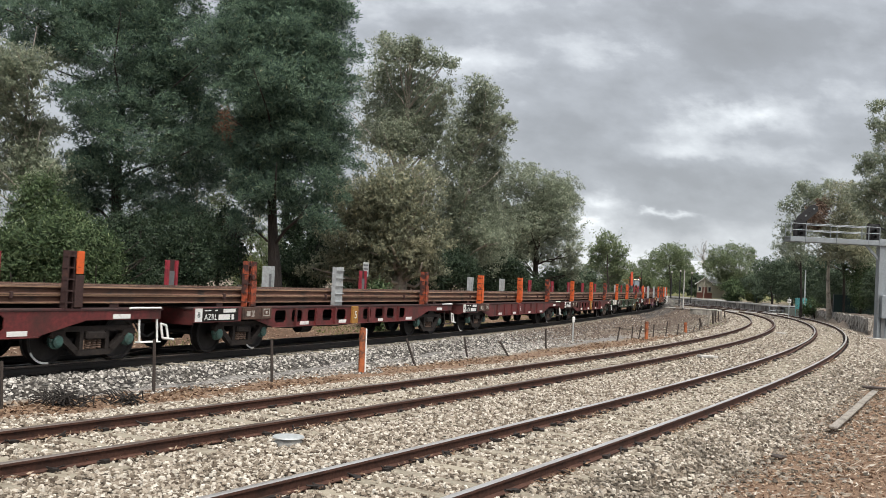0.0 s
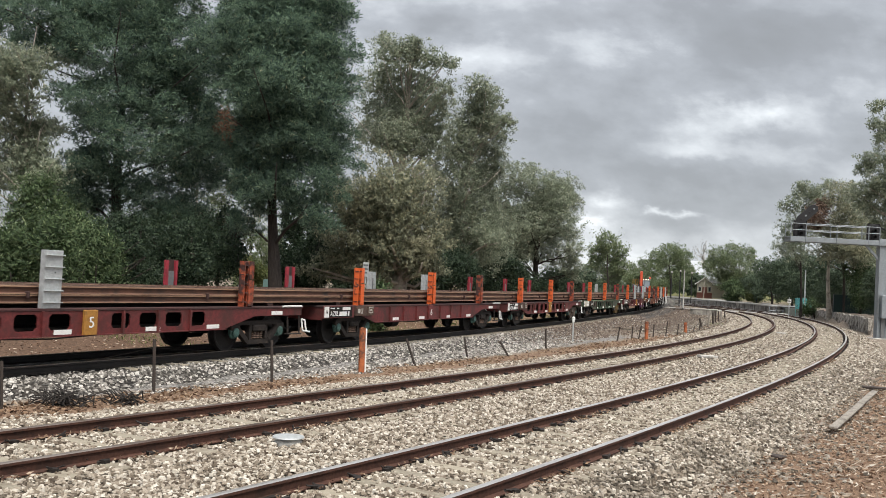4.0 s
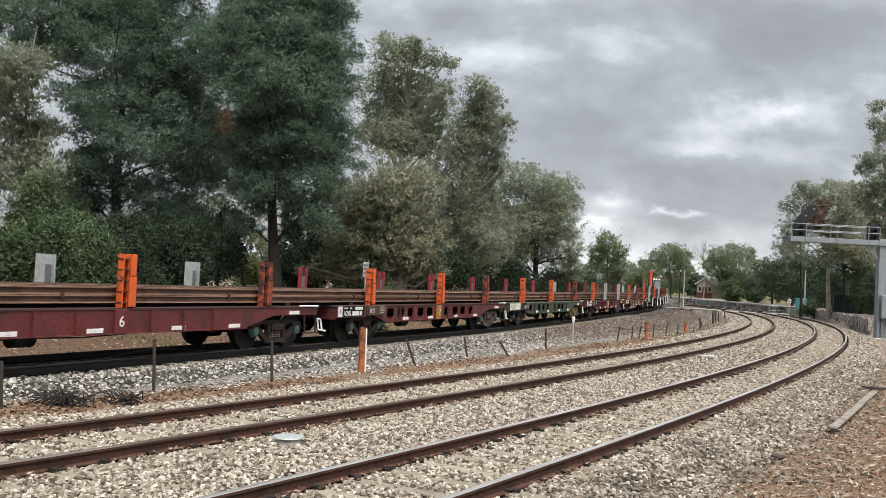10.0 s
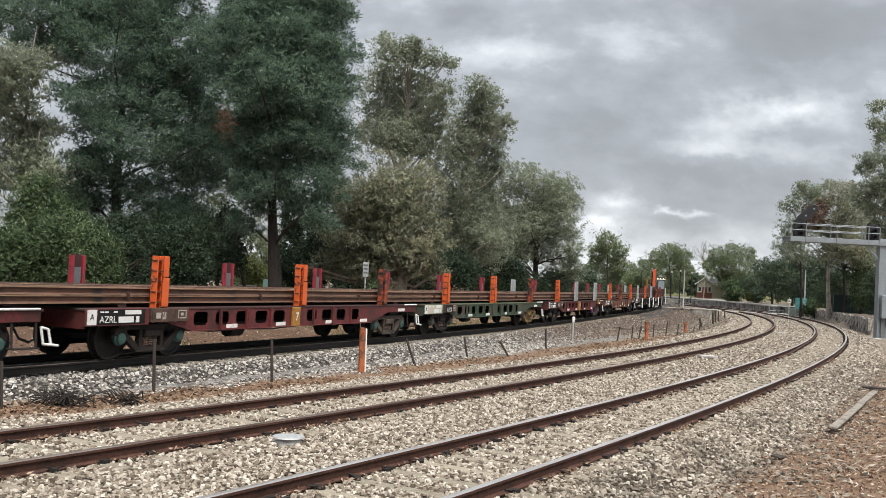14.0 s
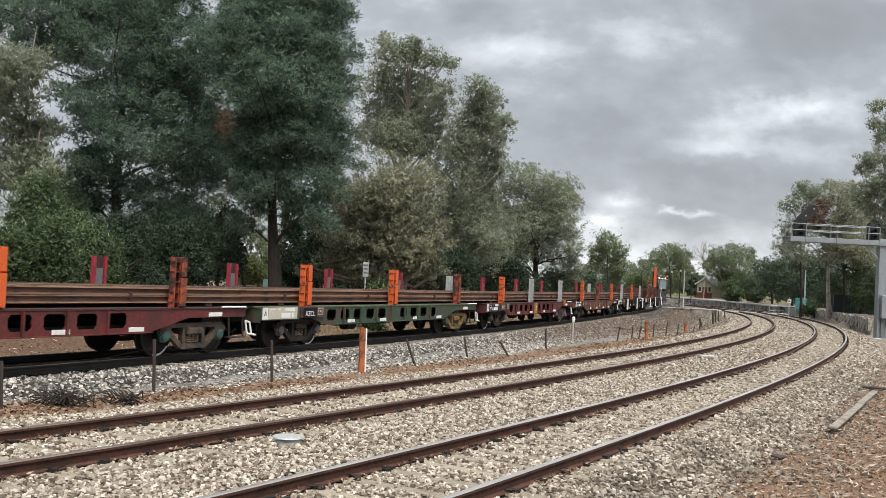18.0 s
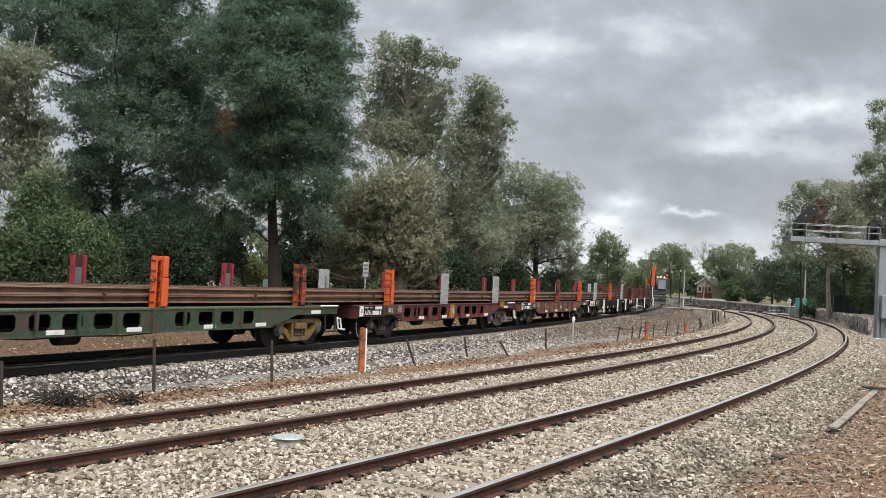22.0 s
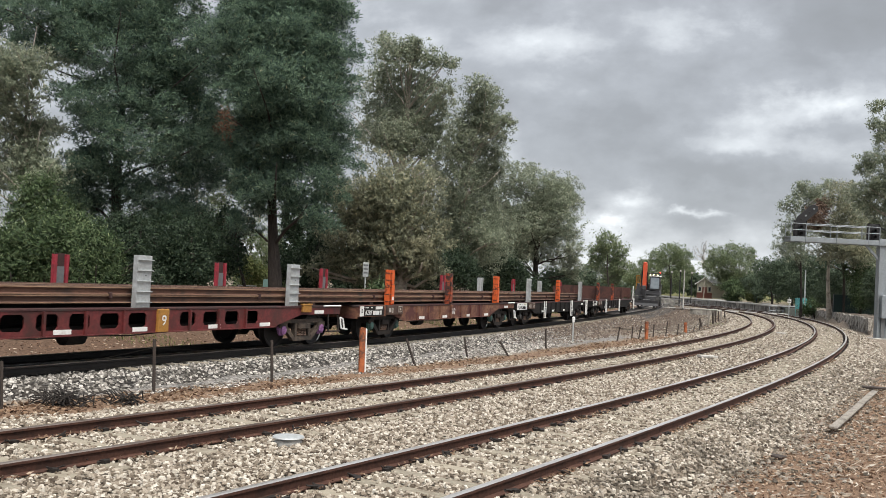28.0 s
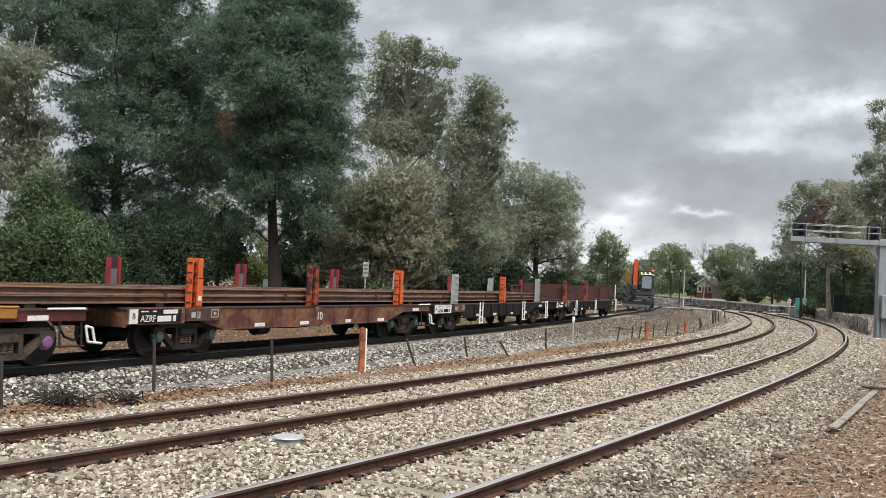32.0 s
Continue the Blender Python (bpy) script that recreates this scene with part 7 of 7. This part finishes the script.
def build_gantry():
    """The cantilever signal gantry beyond the tracks, with a railed walkway and two signal heads."""
    z = gz(27.6, 60.0)
    g0 = thing("signal_gantry", pose(27.62, 60.0, -0.22), "grey galvanised cantilever signal gantry with a railed walkway", "signal gantry")
    col = part("column", Geo().box(-0.11, 0.42, -0.18, 0.18, z + 0.3, 6.2, 0.015), M["gantry"], g0)
    for sx in (-0.14, 0.40):
        part("column_flange", Geo().box(sx, sx + 0.05, -0.24, 0.24, z + 0.3, 6.2), M["gantry"], g0)
    part("footing", Geo().box(-0.4, 0.8, -0.5, 0.5, z - 0.2, z + 0.3, 0.03), M["concrete"], g0)
    part("equipment_box", Geo().box(-0.02, 0.62, -0.55, -0.24, 1.2, 2.65, 0.02), M["gantry"], g0)
    part("cable_duct", Geo().box(0.08, 0.3, -0.3, -0.24, z + 0.3, 1.2), M["galv_dark"], g0)
    part("beam", Geo().box(-5.85, 0.6, -0.30, -0.22, 5.76, 6.08, 0.01).box(-5.85, 0.6, 0.62, 0.70, 5.76, 6.08, 0.01).box(-5.85, -5.8, -0.22, 0.62, 5.76, 6.08), M["gantry"], g0)
    part("walkway", Geo().box(-5.95, 0.6, -0.215, 0.615, 5.98, 6.02), M["galv_dark"], g0)
    part("brace", Geo().prism([(-0.11, 4.8), (-0.11, 5.0), (-0.8, 5.76), (-1.02, 5.76)], -0.06, 0.06), M["gantry"], g0)
    for y in (-0.3, 0.7):
        for x in (-5.8, -4.85, -2.9, -0.9, -0.2):
            part("rail_post", Geo().rod((x, y, 5.74), (x, y, 6.92), 0.03), M["gantry"], g0)
        for zz in (6.5, 6.9):
            part("guard_rail", Geo().rod((-5.8, y, zz), (-0.2, y, zz), 0.026), M["gantry"], g0)
    part("far_rail", Geo().rod((0.35, -0.3, 5.74), (0.35, -0.3, 6.85), 0.03).rod((0.35, -0.3, 6.8), (1.5, -0.3, 6.8), 0.026).rod((0.35, -0.3, 6.45), (1.5, -0.3, 6.45), 0.026), M["gantry"], g0)
    for x, tall in ((-5.15, True), (-0.5, False)):
        s = part("signal_head", Geo().box(-0.42, 0.42, 0.0, 0.05, 0.0, 1.12, 0.06).box(-0.34, 0.34, -0.02, 0.02, 0.05, 1.05, 0.02), M["signal_black"], g0, "black signal head")
        s.matrix_basis = pose(x, -0.05, 6.02)
        for zz in (0.28, 0.68):
            part("hood", Geo().lathe([(0, 0.13), (0.24, 0.13), (0.24, 0.115), (0.02, 0.1)], (0, -0.02, zz), (0, -1, -0.1), 14), M["signal_black"], s)
        if tall:
            m = pose(0, 0, 1.12, 0, 48, 0)
            pts = [(-0.29, 0.0), (-0.2, -0.2), (0.0, -0.29), (0.2, -0.2), (0.29, 0.0), (0.29, 1.1), (0.2, 1.3), (0.0, 1.39), (-0.2, 1.3), (-0.29, 1.1)]
            ag = Geo().prism(pts, -0.03, 0.05, "y", m)
            arm = part("route_indicator", ag, M["signal_black"], g0, "tilted black oval route indicator")
            arm.matrix_basis = pose(x, -0.05, 6.02)
            for k in range(4):
                c = m @ Vector((0, -0.03, 0.08 + k * 0.34))
                part("lens", Geo().lathe([(0, 0.05), (0.02, 0.06), (0.05, 0.045)], c, (0, -1, 0), 10), M["gantry"] if k % 2 else M["signal_black"], arm)
        else:
            part("visor", Geo().prism([(0.05, 0.98), (0.75, 0.72), (0.75, 0.78), (0.1, 1.06)], -0.05, 0.1), M["signal_black"], s)


def build_wall_and_platform():
    w = tagged(thing("retaining_wall"), "stained whitewashed retaining wall of upright panels beside the line", "wall", kind="structure")
    for i in range(22):
        s = 76.0 + i * 1.75
        hgt = 0.86 + 0.05 * math.sin(i * 2.7)
        m = frame_on(NEAR, s, 2.95 + 0.04 * math.sin(i * 1.9), 0) @ pose(0, 0, 0, 1.0 * math.sin(i * 3.1), 0.4 * math.sin(i * 4.7), 0.4 * math.sin(i))
        if i == 0:
            first = part("panel", Geo().box(-0.865, 0.865, -0.1, 0.1, -0.5, 0.76, 0.02), M["retaining"], w)
            first.matrix_basis = m
        else:
            again(first, w, m @ pose(0, 0, 0.06 * math.sin(i * 2.7)))
    for i in range(3):
        o = part("wall_post", Geo().box(-0.08, 0.08, -0.1, 0.12, -0.5, 0.8, 0.02), M["retaining"], w) if i == 0 else again(o, w)
        o.matrix_basis = frame_on(NEAR, 75.1 + i * 12.2, 2.84, 0) @ pose(0, 0, 0.05 * math.sin(i * 5.0), 0, 2 * math.sin(i * 3.3), 0)
    pl = tagged(thing("platform"), "low grey station platform with a concrete edge", "platform", kind="structure")
    part("platform_face", sweep("platform_face", NEAR, [(1.78, -0.5), (1.78, 0.62), (2.0, 0.62), (2.0, -0.5)], 121, 230, 2.0, M["platform_face"]), None, pl)
    part("platform_coping", sweep("platform_coping", NEAR, [(1.66, 0.62), (1.66, 0.76), (2.3, 0.76), (2.3, 0.62)], 121, 230, 2.0, M["concrete"]), None, pl)
    part("platform_surface", sweep("platform_surface", NEAR, [(2.3, 0.55), (2.3, 0.752), (7.5, 0.78), (7.5, 0.2)], 121, 230, 2.0, M["asphalt"]), None, pl)
    for s_, off_, wd, z1 in ((120.97, 4.9, 2.62, 0.76),):
        part("platform_end", Geo().box(-0.05, 0.05, -wd, wd, -0.5, z1), M["platform_face"], pl).matrix_basis = frame_on(NEAR, s_, off_, 0)
    for i in range(18):
        o = part("buttress", Geo().box(-0.12, 0.12, -0.09, 0.05, -0.5, 0.62, 0.01), M["platform_face"], pl) if i == 0 else again(o, pl)
        o.matrix_basis = frame_on(NEAR, 123 + i * 3.7, 1.74, 0)
    part("ramp_hoarding", sweep("ramp_hoarding", NEAR, [(2.25, -0.5), (2.25, 0.66), (2.35, 0.66), (2.35, -0.5)], 112.5, 120.9, 1.2, M["weed_wall"]), None, pl, "low green-stained boarding beside the ramp")
    part("ramp", sweep("ramp", NEAR, [(2.36, -0.5), (2.36, 0.5), (7.5, 0.55), (7.5, -0.5)], 112.5, 120.9, 1.2, M["asphalt"]), None, pl)
    # low walls and railings of the far platform between the lines
    p2 = tagged(thing("far_platform"), "far low platform with grey railings beyond the crossing", "platform", kind="structure")
    part("platform_face", sweep("far_platform_face", NEAR, [(-6.2, -0.5), (-6.2, 0.72), (-10.0, 0.74), (-10.0, -0.5)], 142, 215, 2.0, M["platform_face"]), None, p2)
    cap = part("platform_end", Geo().box(-0.05, 0.05, -1.92, 1.92, -0.5, 0.735), M["platform_face"], p2)
    cap.matrix_basis = frame_on(NEAR, 141.96, -8.1, 0)
    for i in range(22):
        o = part("railing_post", Geo().rod((0, 0, 0.7), (0, 0, 1.8), 0.04), M["galv_dark"], p2) if i == 0 else again(o, p2)
        o.matrix_basis = frame_on(NEAR, 142 + i * 3.0, -9.6, 0)
    for z in (1.2, 1.75):
        part("railing", sweep("railing", NEAR, [(-9.63, z), (-9.63, z + 0.06), (-9.57, z + 0.06), (-9.57, z)], 142, 205, 2.0, M["galv_dark"]), None, p2)
    # pedestrian crossing panels over the near tracks
    c = tagged(thing("crossing"), "pale concrete foot crossing over the tracks", "crossing", kind="structure")
    for off in (-5.9, -4.19, -2.1, 0.0, 1.45):
        wd = 0.62 if off in (0.0, -4.19) else 0.5
        o = part("panel", Geo().box(-1.1, 1.1, -wd, wd, -0.12, -0.02, 0.02), M["concrete"], c)
        o.matrix_basis = frame_on(NEAR, 118.0, off, 0)
    part("path", sweep("path", NEAR, [(-24, -0.08), (-24, -0.02), (-6.7, -0.02), (-6.7, -0.08)], 117, 119.4, 0.6, M["concrete"]), None, c)


def build_station():
    h = thing("station_house", pose(47.6, 172.0, 0.75, 0, 0, -14), "small cream and maroon station house with a grey gabled roof", "house")
    part("wall", Geo().box(-1.25, 1.25, -2.2, 2.2, 0, 2.6).prism([(-1.25, 2.6), (1.25, 2.6), (0, 3.5)], -2.2, 2.2), M["cream"], h, "cream boarded walls")
    part("dado", Geo().box(-1.28, 1.28, -2.23, 2.23, 0.0, 1.0), M["brick"], h, "maroon lower walls")
    part("roof", Geo().prism([(-1.75, 2.5), (-1.66, 2.38), (0, 3.62), (0, 3.78)], -2.6, 2.6).prism([(1.75, 2.5), (1.66, 2.38), (0, 3.62), (0, 3.78)], -2.6, 2.6), M["roof"], h)
    part("barge_board", Geo().prism([(-1.75, 2.5), (-1.68, 2.36), (0, 3.6), (0, 3.76)], -2.64, -2.6).prism([(1.75, 2.5), (1.68, 2.36), (0, 3.6), (0, 3.76)], -2.64, -2.6), M["white"], h, "white barge boards")
    part("door", Geo().box(-0.4, 0.4, -2.26, -2.23, 0.0, 2.0, 0.01), M["brick"], h, "maroon door")
    for x in (-0.85, 0.85):
        w = part("window", Geo().box(x - 0.26, x + 0.26, -2.26, -2.2, 1.15, 2.1), M["white"], h)
        part("pane", Geo().box(x - 0.2, x + 0.2, -2.28, -2.26, 1.22, 2.03), M["glass"], w)
    s = thing("platform_shelter", pose(52.2, 178.0, 0.75, 0, 0, -14), "pale roofed platform shelter beside the house", "shelter")
    part("roof", Geo().prism([(-1.8, 2.9), (1.8, 2.5), (1.8, 2.62), (-1.8, 3.6)], -2.2, 2.2), M["roof"], s)
    for x in (-1.6, 1.6):
        for y in (-2.0, 2.0):
            part("post", Geo().rod((x, y, 0), (x, y, 2.6), 0.07), M["white"], s)
    part("back_wall", Geo().box(-1.6, 1.6, 1.9, 2.0, 0, 2.4), M["cream"], s)
    for x, y, hgt, mt, lamp in ((28.1, 110.1, 4.8, "concrete", False), (39.5, 150.1, 5.2, "signal_black", True), (33.9, 140.1, 4.9, "signal_black", True), (32.65, 130.1, 4.9, "signal_black", True), (56.0, 168.0, 3.8, "signal_black", True), (38.3, 100.1, 5.2, "galv", False), (44.2, 133.0, 4.4, "signal_black", True), (50.3, 152.0, 4.4, "signal_black", True)):
        p = thing("lamp_post" if lamp else "pole", pose(x, y, gz(x, y)), "slim dark platform lamp post" if lamp else "slender grey pole beside the line", "lamp post" if lamp else "pole", "platform lamps" if lamp else "")
        part("shaft", Geo().rod((0, 0, -0.2), (0, 0, hgt), 0.09, 0.06), M[mt], p)
        if lamp:
            part("lantern", Geo().lathe([(0, 0.05), (0.06, 0.12), (0.22, 0.13), (0.3, 0.05)], (0, 0, hgt - 0.1), (0, 0, 1), 10), M["concrete"], p)
    for x, y, hgt in ((36.7, 100.1, 2.3),):
        p = thing("sign_post", pose(x, y, gz(x, y)), "small white sign on a thin post by the platform ramp", "sign", "platform signs")
        part("shaft", Geo().rod((0, 0, -0.2), (0, 0, hgt), 0.05), M["galv"], p)
        part("board", Geo().box(-0.2, 0.2, -0.06, -0.03, hgt - 0.6, hgt - 0.2, 0.01), M["white"], p)
        part("sign_bar", Geo().box(-0.12, 0.12, -0.068, -0.06, hgt - 0.45, hgt - 0.35), M["signal_black"], p)
    b = thing("relay_cabinet", pose(40.2, 105.0, gz(40.2, 105.0)), "turquoise painted relay cabinet with faded pale daubs", "cabinet")
    part("body", Geo().box(-0.85, 0.85, -0.5, 0.5, 0, 2.05, 0.03), M["teal"], b)
    part("roof", Geo().box(-0.92, 0.92, -0.57, 0.57, 2.05, 2.15, 0.02), M["teal"], b)
    for x in (-0.42, 0.42):
        d = part("door", Geo().box(x - 0.38, x + 0.38, -0.535, -0.5, 0.12, 1.95, 0.01), M["teal"], b)
        part("handle", Geo().box(x + 0.25, x + 0.3, -0.56, -0.535, 0.9, 1.1), M["galv"], d)
    r = thing("ramp_railing", pose(40.6, 111.0, gz(40.6, 111.0)), "pale grey railing along the platform ramp", "railing")
    for k in range(6):
        part("post", Geo().rod((-2.2 + k * 0.8, 0, -0.1), (-2.2 + k * 0.8, 0, 1.1), 0.035), M["gantry"], r)
    for z in (0.55, 1.1):
        part("rail", Geo().rod((-2.2, 0, z), (1.8, 0, z), 0.03), M["gantry"], r)
    f = thing("crossing_fence", pose(26.0, 112.0, 0), "low grey railings and posts round the foot crossing", "railing")
    for k in range(9):
        part("post", Geo().rod((k * 0.9 - 1.0, k * 0.25, -0.4), (k * 0.9 - 1.0, k * 0.25, 1.0), 0.03), M["galv_dark"], f)
    for z in (0.35, 0.9):
        part("rail", Geo().rod((-1.0, 0, z), (6.2, 2.0, z), 0.025), M["galv_dark"], f)
    lw = thing("low_wall", pose(26.2, 94.5, gz(26.2, 94.5), 0, 0, 24), "low weathered concrete wall beside the crossing path", "wall")
    part("block", Geo().box(-1.6, 1.6, -0.12, 0.12, -0.3, 0.6, 0.03), M["platform_face"], lw)
    part("cap", Geo().box(-1.65, 1.65, -0.16, 0.16, 0.6, 0.68, 0.02), M["concrete"], lw)
    sc = thing("dark_screen", pose(38.4, 88.0, gz(38.4, 88.0) - 0.1, 0, 0, -14), "dark green shade-cloth screen on the bank", "screen")
    part("cloth", Geo().box(-1.9, 1.9, -0.02, 0.02, 0.1, 1.75), M["ivy_cloth"], sc)
    for x in (-1.9, 0, 1.9):
        part("post", Geo().rod((x, 0.06, -0.3), (x, 0.06, 1.8), 0.05), M["galv_dark"], sc)


def build_small_things():
    x, y = -9.2, 50.0
    c = thing("trackside_cabinet", pose(x, y, gz(x, y)), "pale teal trackside cabinet with white posts beyond the goods line", "cabinet")
    part("body", Geo().box(-0.12, 0.35, -0.2, 0.2, -0.2, 1.35, 0.02), M["teal_pale"], c)
    for dx in (-0.45, -0.25):
        part("post", Geo().rod((dx, 0, -0.2), (dx, 0, 0.9), 0.05), M["white"], c)
    part("mesh_gate", Geo().box(-1.5, -1.45, 0, 0.05, -0.1, 1.0).box(-1.5, -0.5, 0, 0.04, 0.95, 1.0), M["galv"], c)
    x, y = -3.4, 42.5
    p = thing("sign_post", pose(x, y, gz(x, y)), "white sign on a grey post behind the goods line", "sign")
    part("shaft", Geo().rod((0, 0, -0.2), (0, 0, 2.6), 0.035), M["galv"], p)
    part("board", Geo().box(-0.13, 0.13, -0.05, -0.03, 1.95, 2.6, 0.01), M["galv"], p)
    for k in range(3):
        part("sign_bar", Geo().box(-0.09, 0.09, -0.056, -0.05, 2.1 + k * 0.17, 2.17 + k * 0.17), M["galv_dark"], p)
    b = thing("fallen_branch", pose(-12.6, 33.0, gz(-12.6, 33.0)), "dead grey branches leaning out of the undergrowth", "branch")
    rngb = random.Random(5)
    for k in range(7):
        tip = Vector((rngb.uniform(0.6, 2.6), rngb.uniform(-0.5, 0.5), rngb.uniform(1.4, 2.9)))
        mid = tip * 0.5 + Vector((rngb.uniform(-0.3, 0.3), 0, rngb.uniform(0.0, 0.4)))
        part("limb", Geo().tube([(0, 0, 0.2), mid, tip], [0.05, 0.035, 0.012], 6), M["bark"], b)
    z = BED_Z - 0.02
    lid = thing("pit_lid", pose(-1.93, 12.75, z + 0.035, 0, 0, 20), "round pale-grey pit cover standing proud of the ballast", "pit cover")
    part("collar", Geo().lathe([(-0.1, 0.18), (0.075, 0.18)], (0, 0, 0), (0, 0, 1), 24), M["concrete"], lid, smooth=True)
    part("cover", Geo().lathe([(0.07, 0.2), (0.085, 0.215), (0.1, 0.205), (0.108, 0.0)], (0, 0, 0), (0, 0, 1), 28), M["galv"], lid)
    a, b = Vector((7.25, 17.35, 0)), Vector((11.6, 25.2, 0))
    d = b - a
    m = Matrix.Translation((a + d / 2) + Vector((0, 0, gz(*((a + d / 2).xy)) + 0.05))) @ Matrix.Rotation(math.atan2(d.y, d.x), 4, "Z") @ pose(0, 0, 0, 4, 0.4, 0)
    pk = thing("timber_plank", m, "long grey weathered timber plank lying on the verge", "plank")
    L = d.length / 2
    part("board", Geo().box(-L, L * 0.15, -0.075, 0.075, 0, 0.05, 0.012), M["timber"], pk)
    part("board", Geo().box(L * 0.15, L, -0.065, 0.085, 0.005, 0.055, 0.012), M["timber"], pk)
    s = thing("trough_lid", pose(11.9, 25.9, gz(11.9, 25.9) + 0.06, 0, 0, 70), "dark flat slab at the end of the plank", "slab")
    part("slab", Geo().box(-0.1, 0.25, -0.3, 0.3, 0, 0.05, 0.01), M["picket"], s)
    s = thing("trough_lid", pose(5.25, 14.5, gz(5.25, 14.5) - 0.005, 6, 3, 50), "broken dark slab half buried in bark litter", "slab")
    part("slab", Geo().box(-0.1, 0.16, -0.07, 0.09, 0, 0.035, 0.01), M["picket"], s)
    for x, y, w in ((12.4, 33.2, 0.4), (23.9, 56.5, 0.33)):
        s = thing("loose_slab", pose(x - 3.0 if y < 40 else x - 3.6, y, BED_Z + 0.03, 2, 2, 30), "pale flat slab lying between the tracks", "slab", "loose slabs")
        part("slab", Geo().box(-w, w, -0.12, 0.12, -0.02, 0.06, 0.012), M["concrete"], s)
    rng = random.Random(8)
    for x, y, n, r in ((-5.95, 15.25, 130, 0.36), (-5.1, 15.75, 60, 0.3)):
        t = thing("brush_heap", pose(x, y, gz(x, y)), "small heap of dead black twigs beside the track", "brush heap", "brush heaps")
        g = Geo()
        for _ in range(n):
            p = Vector((rng.gauss(0, r * 0.5), rng.gauss(0, r * 0.3), rng.uniform(0.0, 0.16)))
            q = p + Vector((rng.uniform(-0.3, 0.3), rng.uniform(-0.2, 0.2), rng.uniform(-0.08, 0.2)))
            g.tube([p, p.lerp(q, 0.5) + Vector((0, 0, 0.04)), q], [0.012, 0.01, 0.004], 5)
        part("twig_tangle", g, M["twig"], t)


# stained concrete, also darkened to paint the shade on upright faces below copings
M["platform_face"] = surface("stained_shaded_platform_wall", (0.27, 0.255, 0.23), 0.9, 0, 5, 0.35, stain=(0.06, 0.055, 0.05), stain_scale=0.8, stain_at=(0.42, 0.6), relief=0.3)
M["teal_pale"] = surface("pale_teal_paint", (0.25, 0.42, 0.4), 0.6, 0, 15, 0.15)
M["ivy_cloth"] = surface("dark_green_shade_cloth", (0.012, 0.03, 0.028), 0.9, 0, 20, 0.2)


def build_clouds():
    xs = np.linspace(-4800, 4800, 17)
    X, Y = np.meshgrid(xs, xs)
    n = xs.size
    i = (np.arange(n - 1)[:, None] * n + np.arange(n - 1)).ravel()
    me = bulk_mesh("cloud_layer", np.c_[X.ravel(), Y.ravel(), np.full(X.size, 150.0)], np.c_[i, i + n, i + n + 1, i + 1], M["cloud"])
    return tagged(new("cloud_layer", me), "low grey broken overcast with bright gaps, drifting", "clouds", kind="structure")


CLOUDS = build_clouds()
build_ground()
build_tracks()
build_wall_and_platform()
build_trees()
build_gantry()
build_station()
build_fence()
build_small_things()
build_train()
build_stones()
motions()
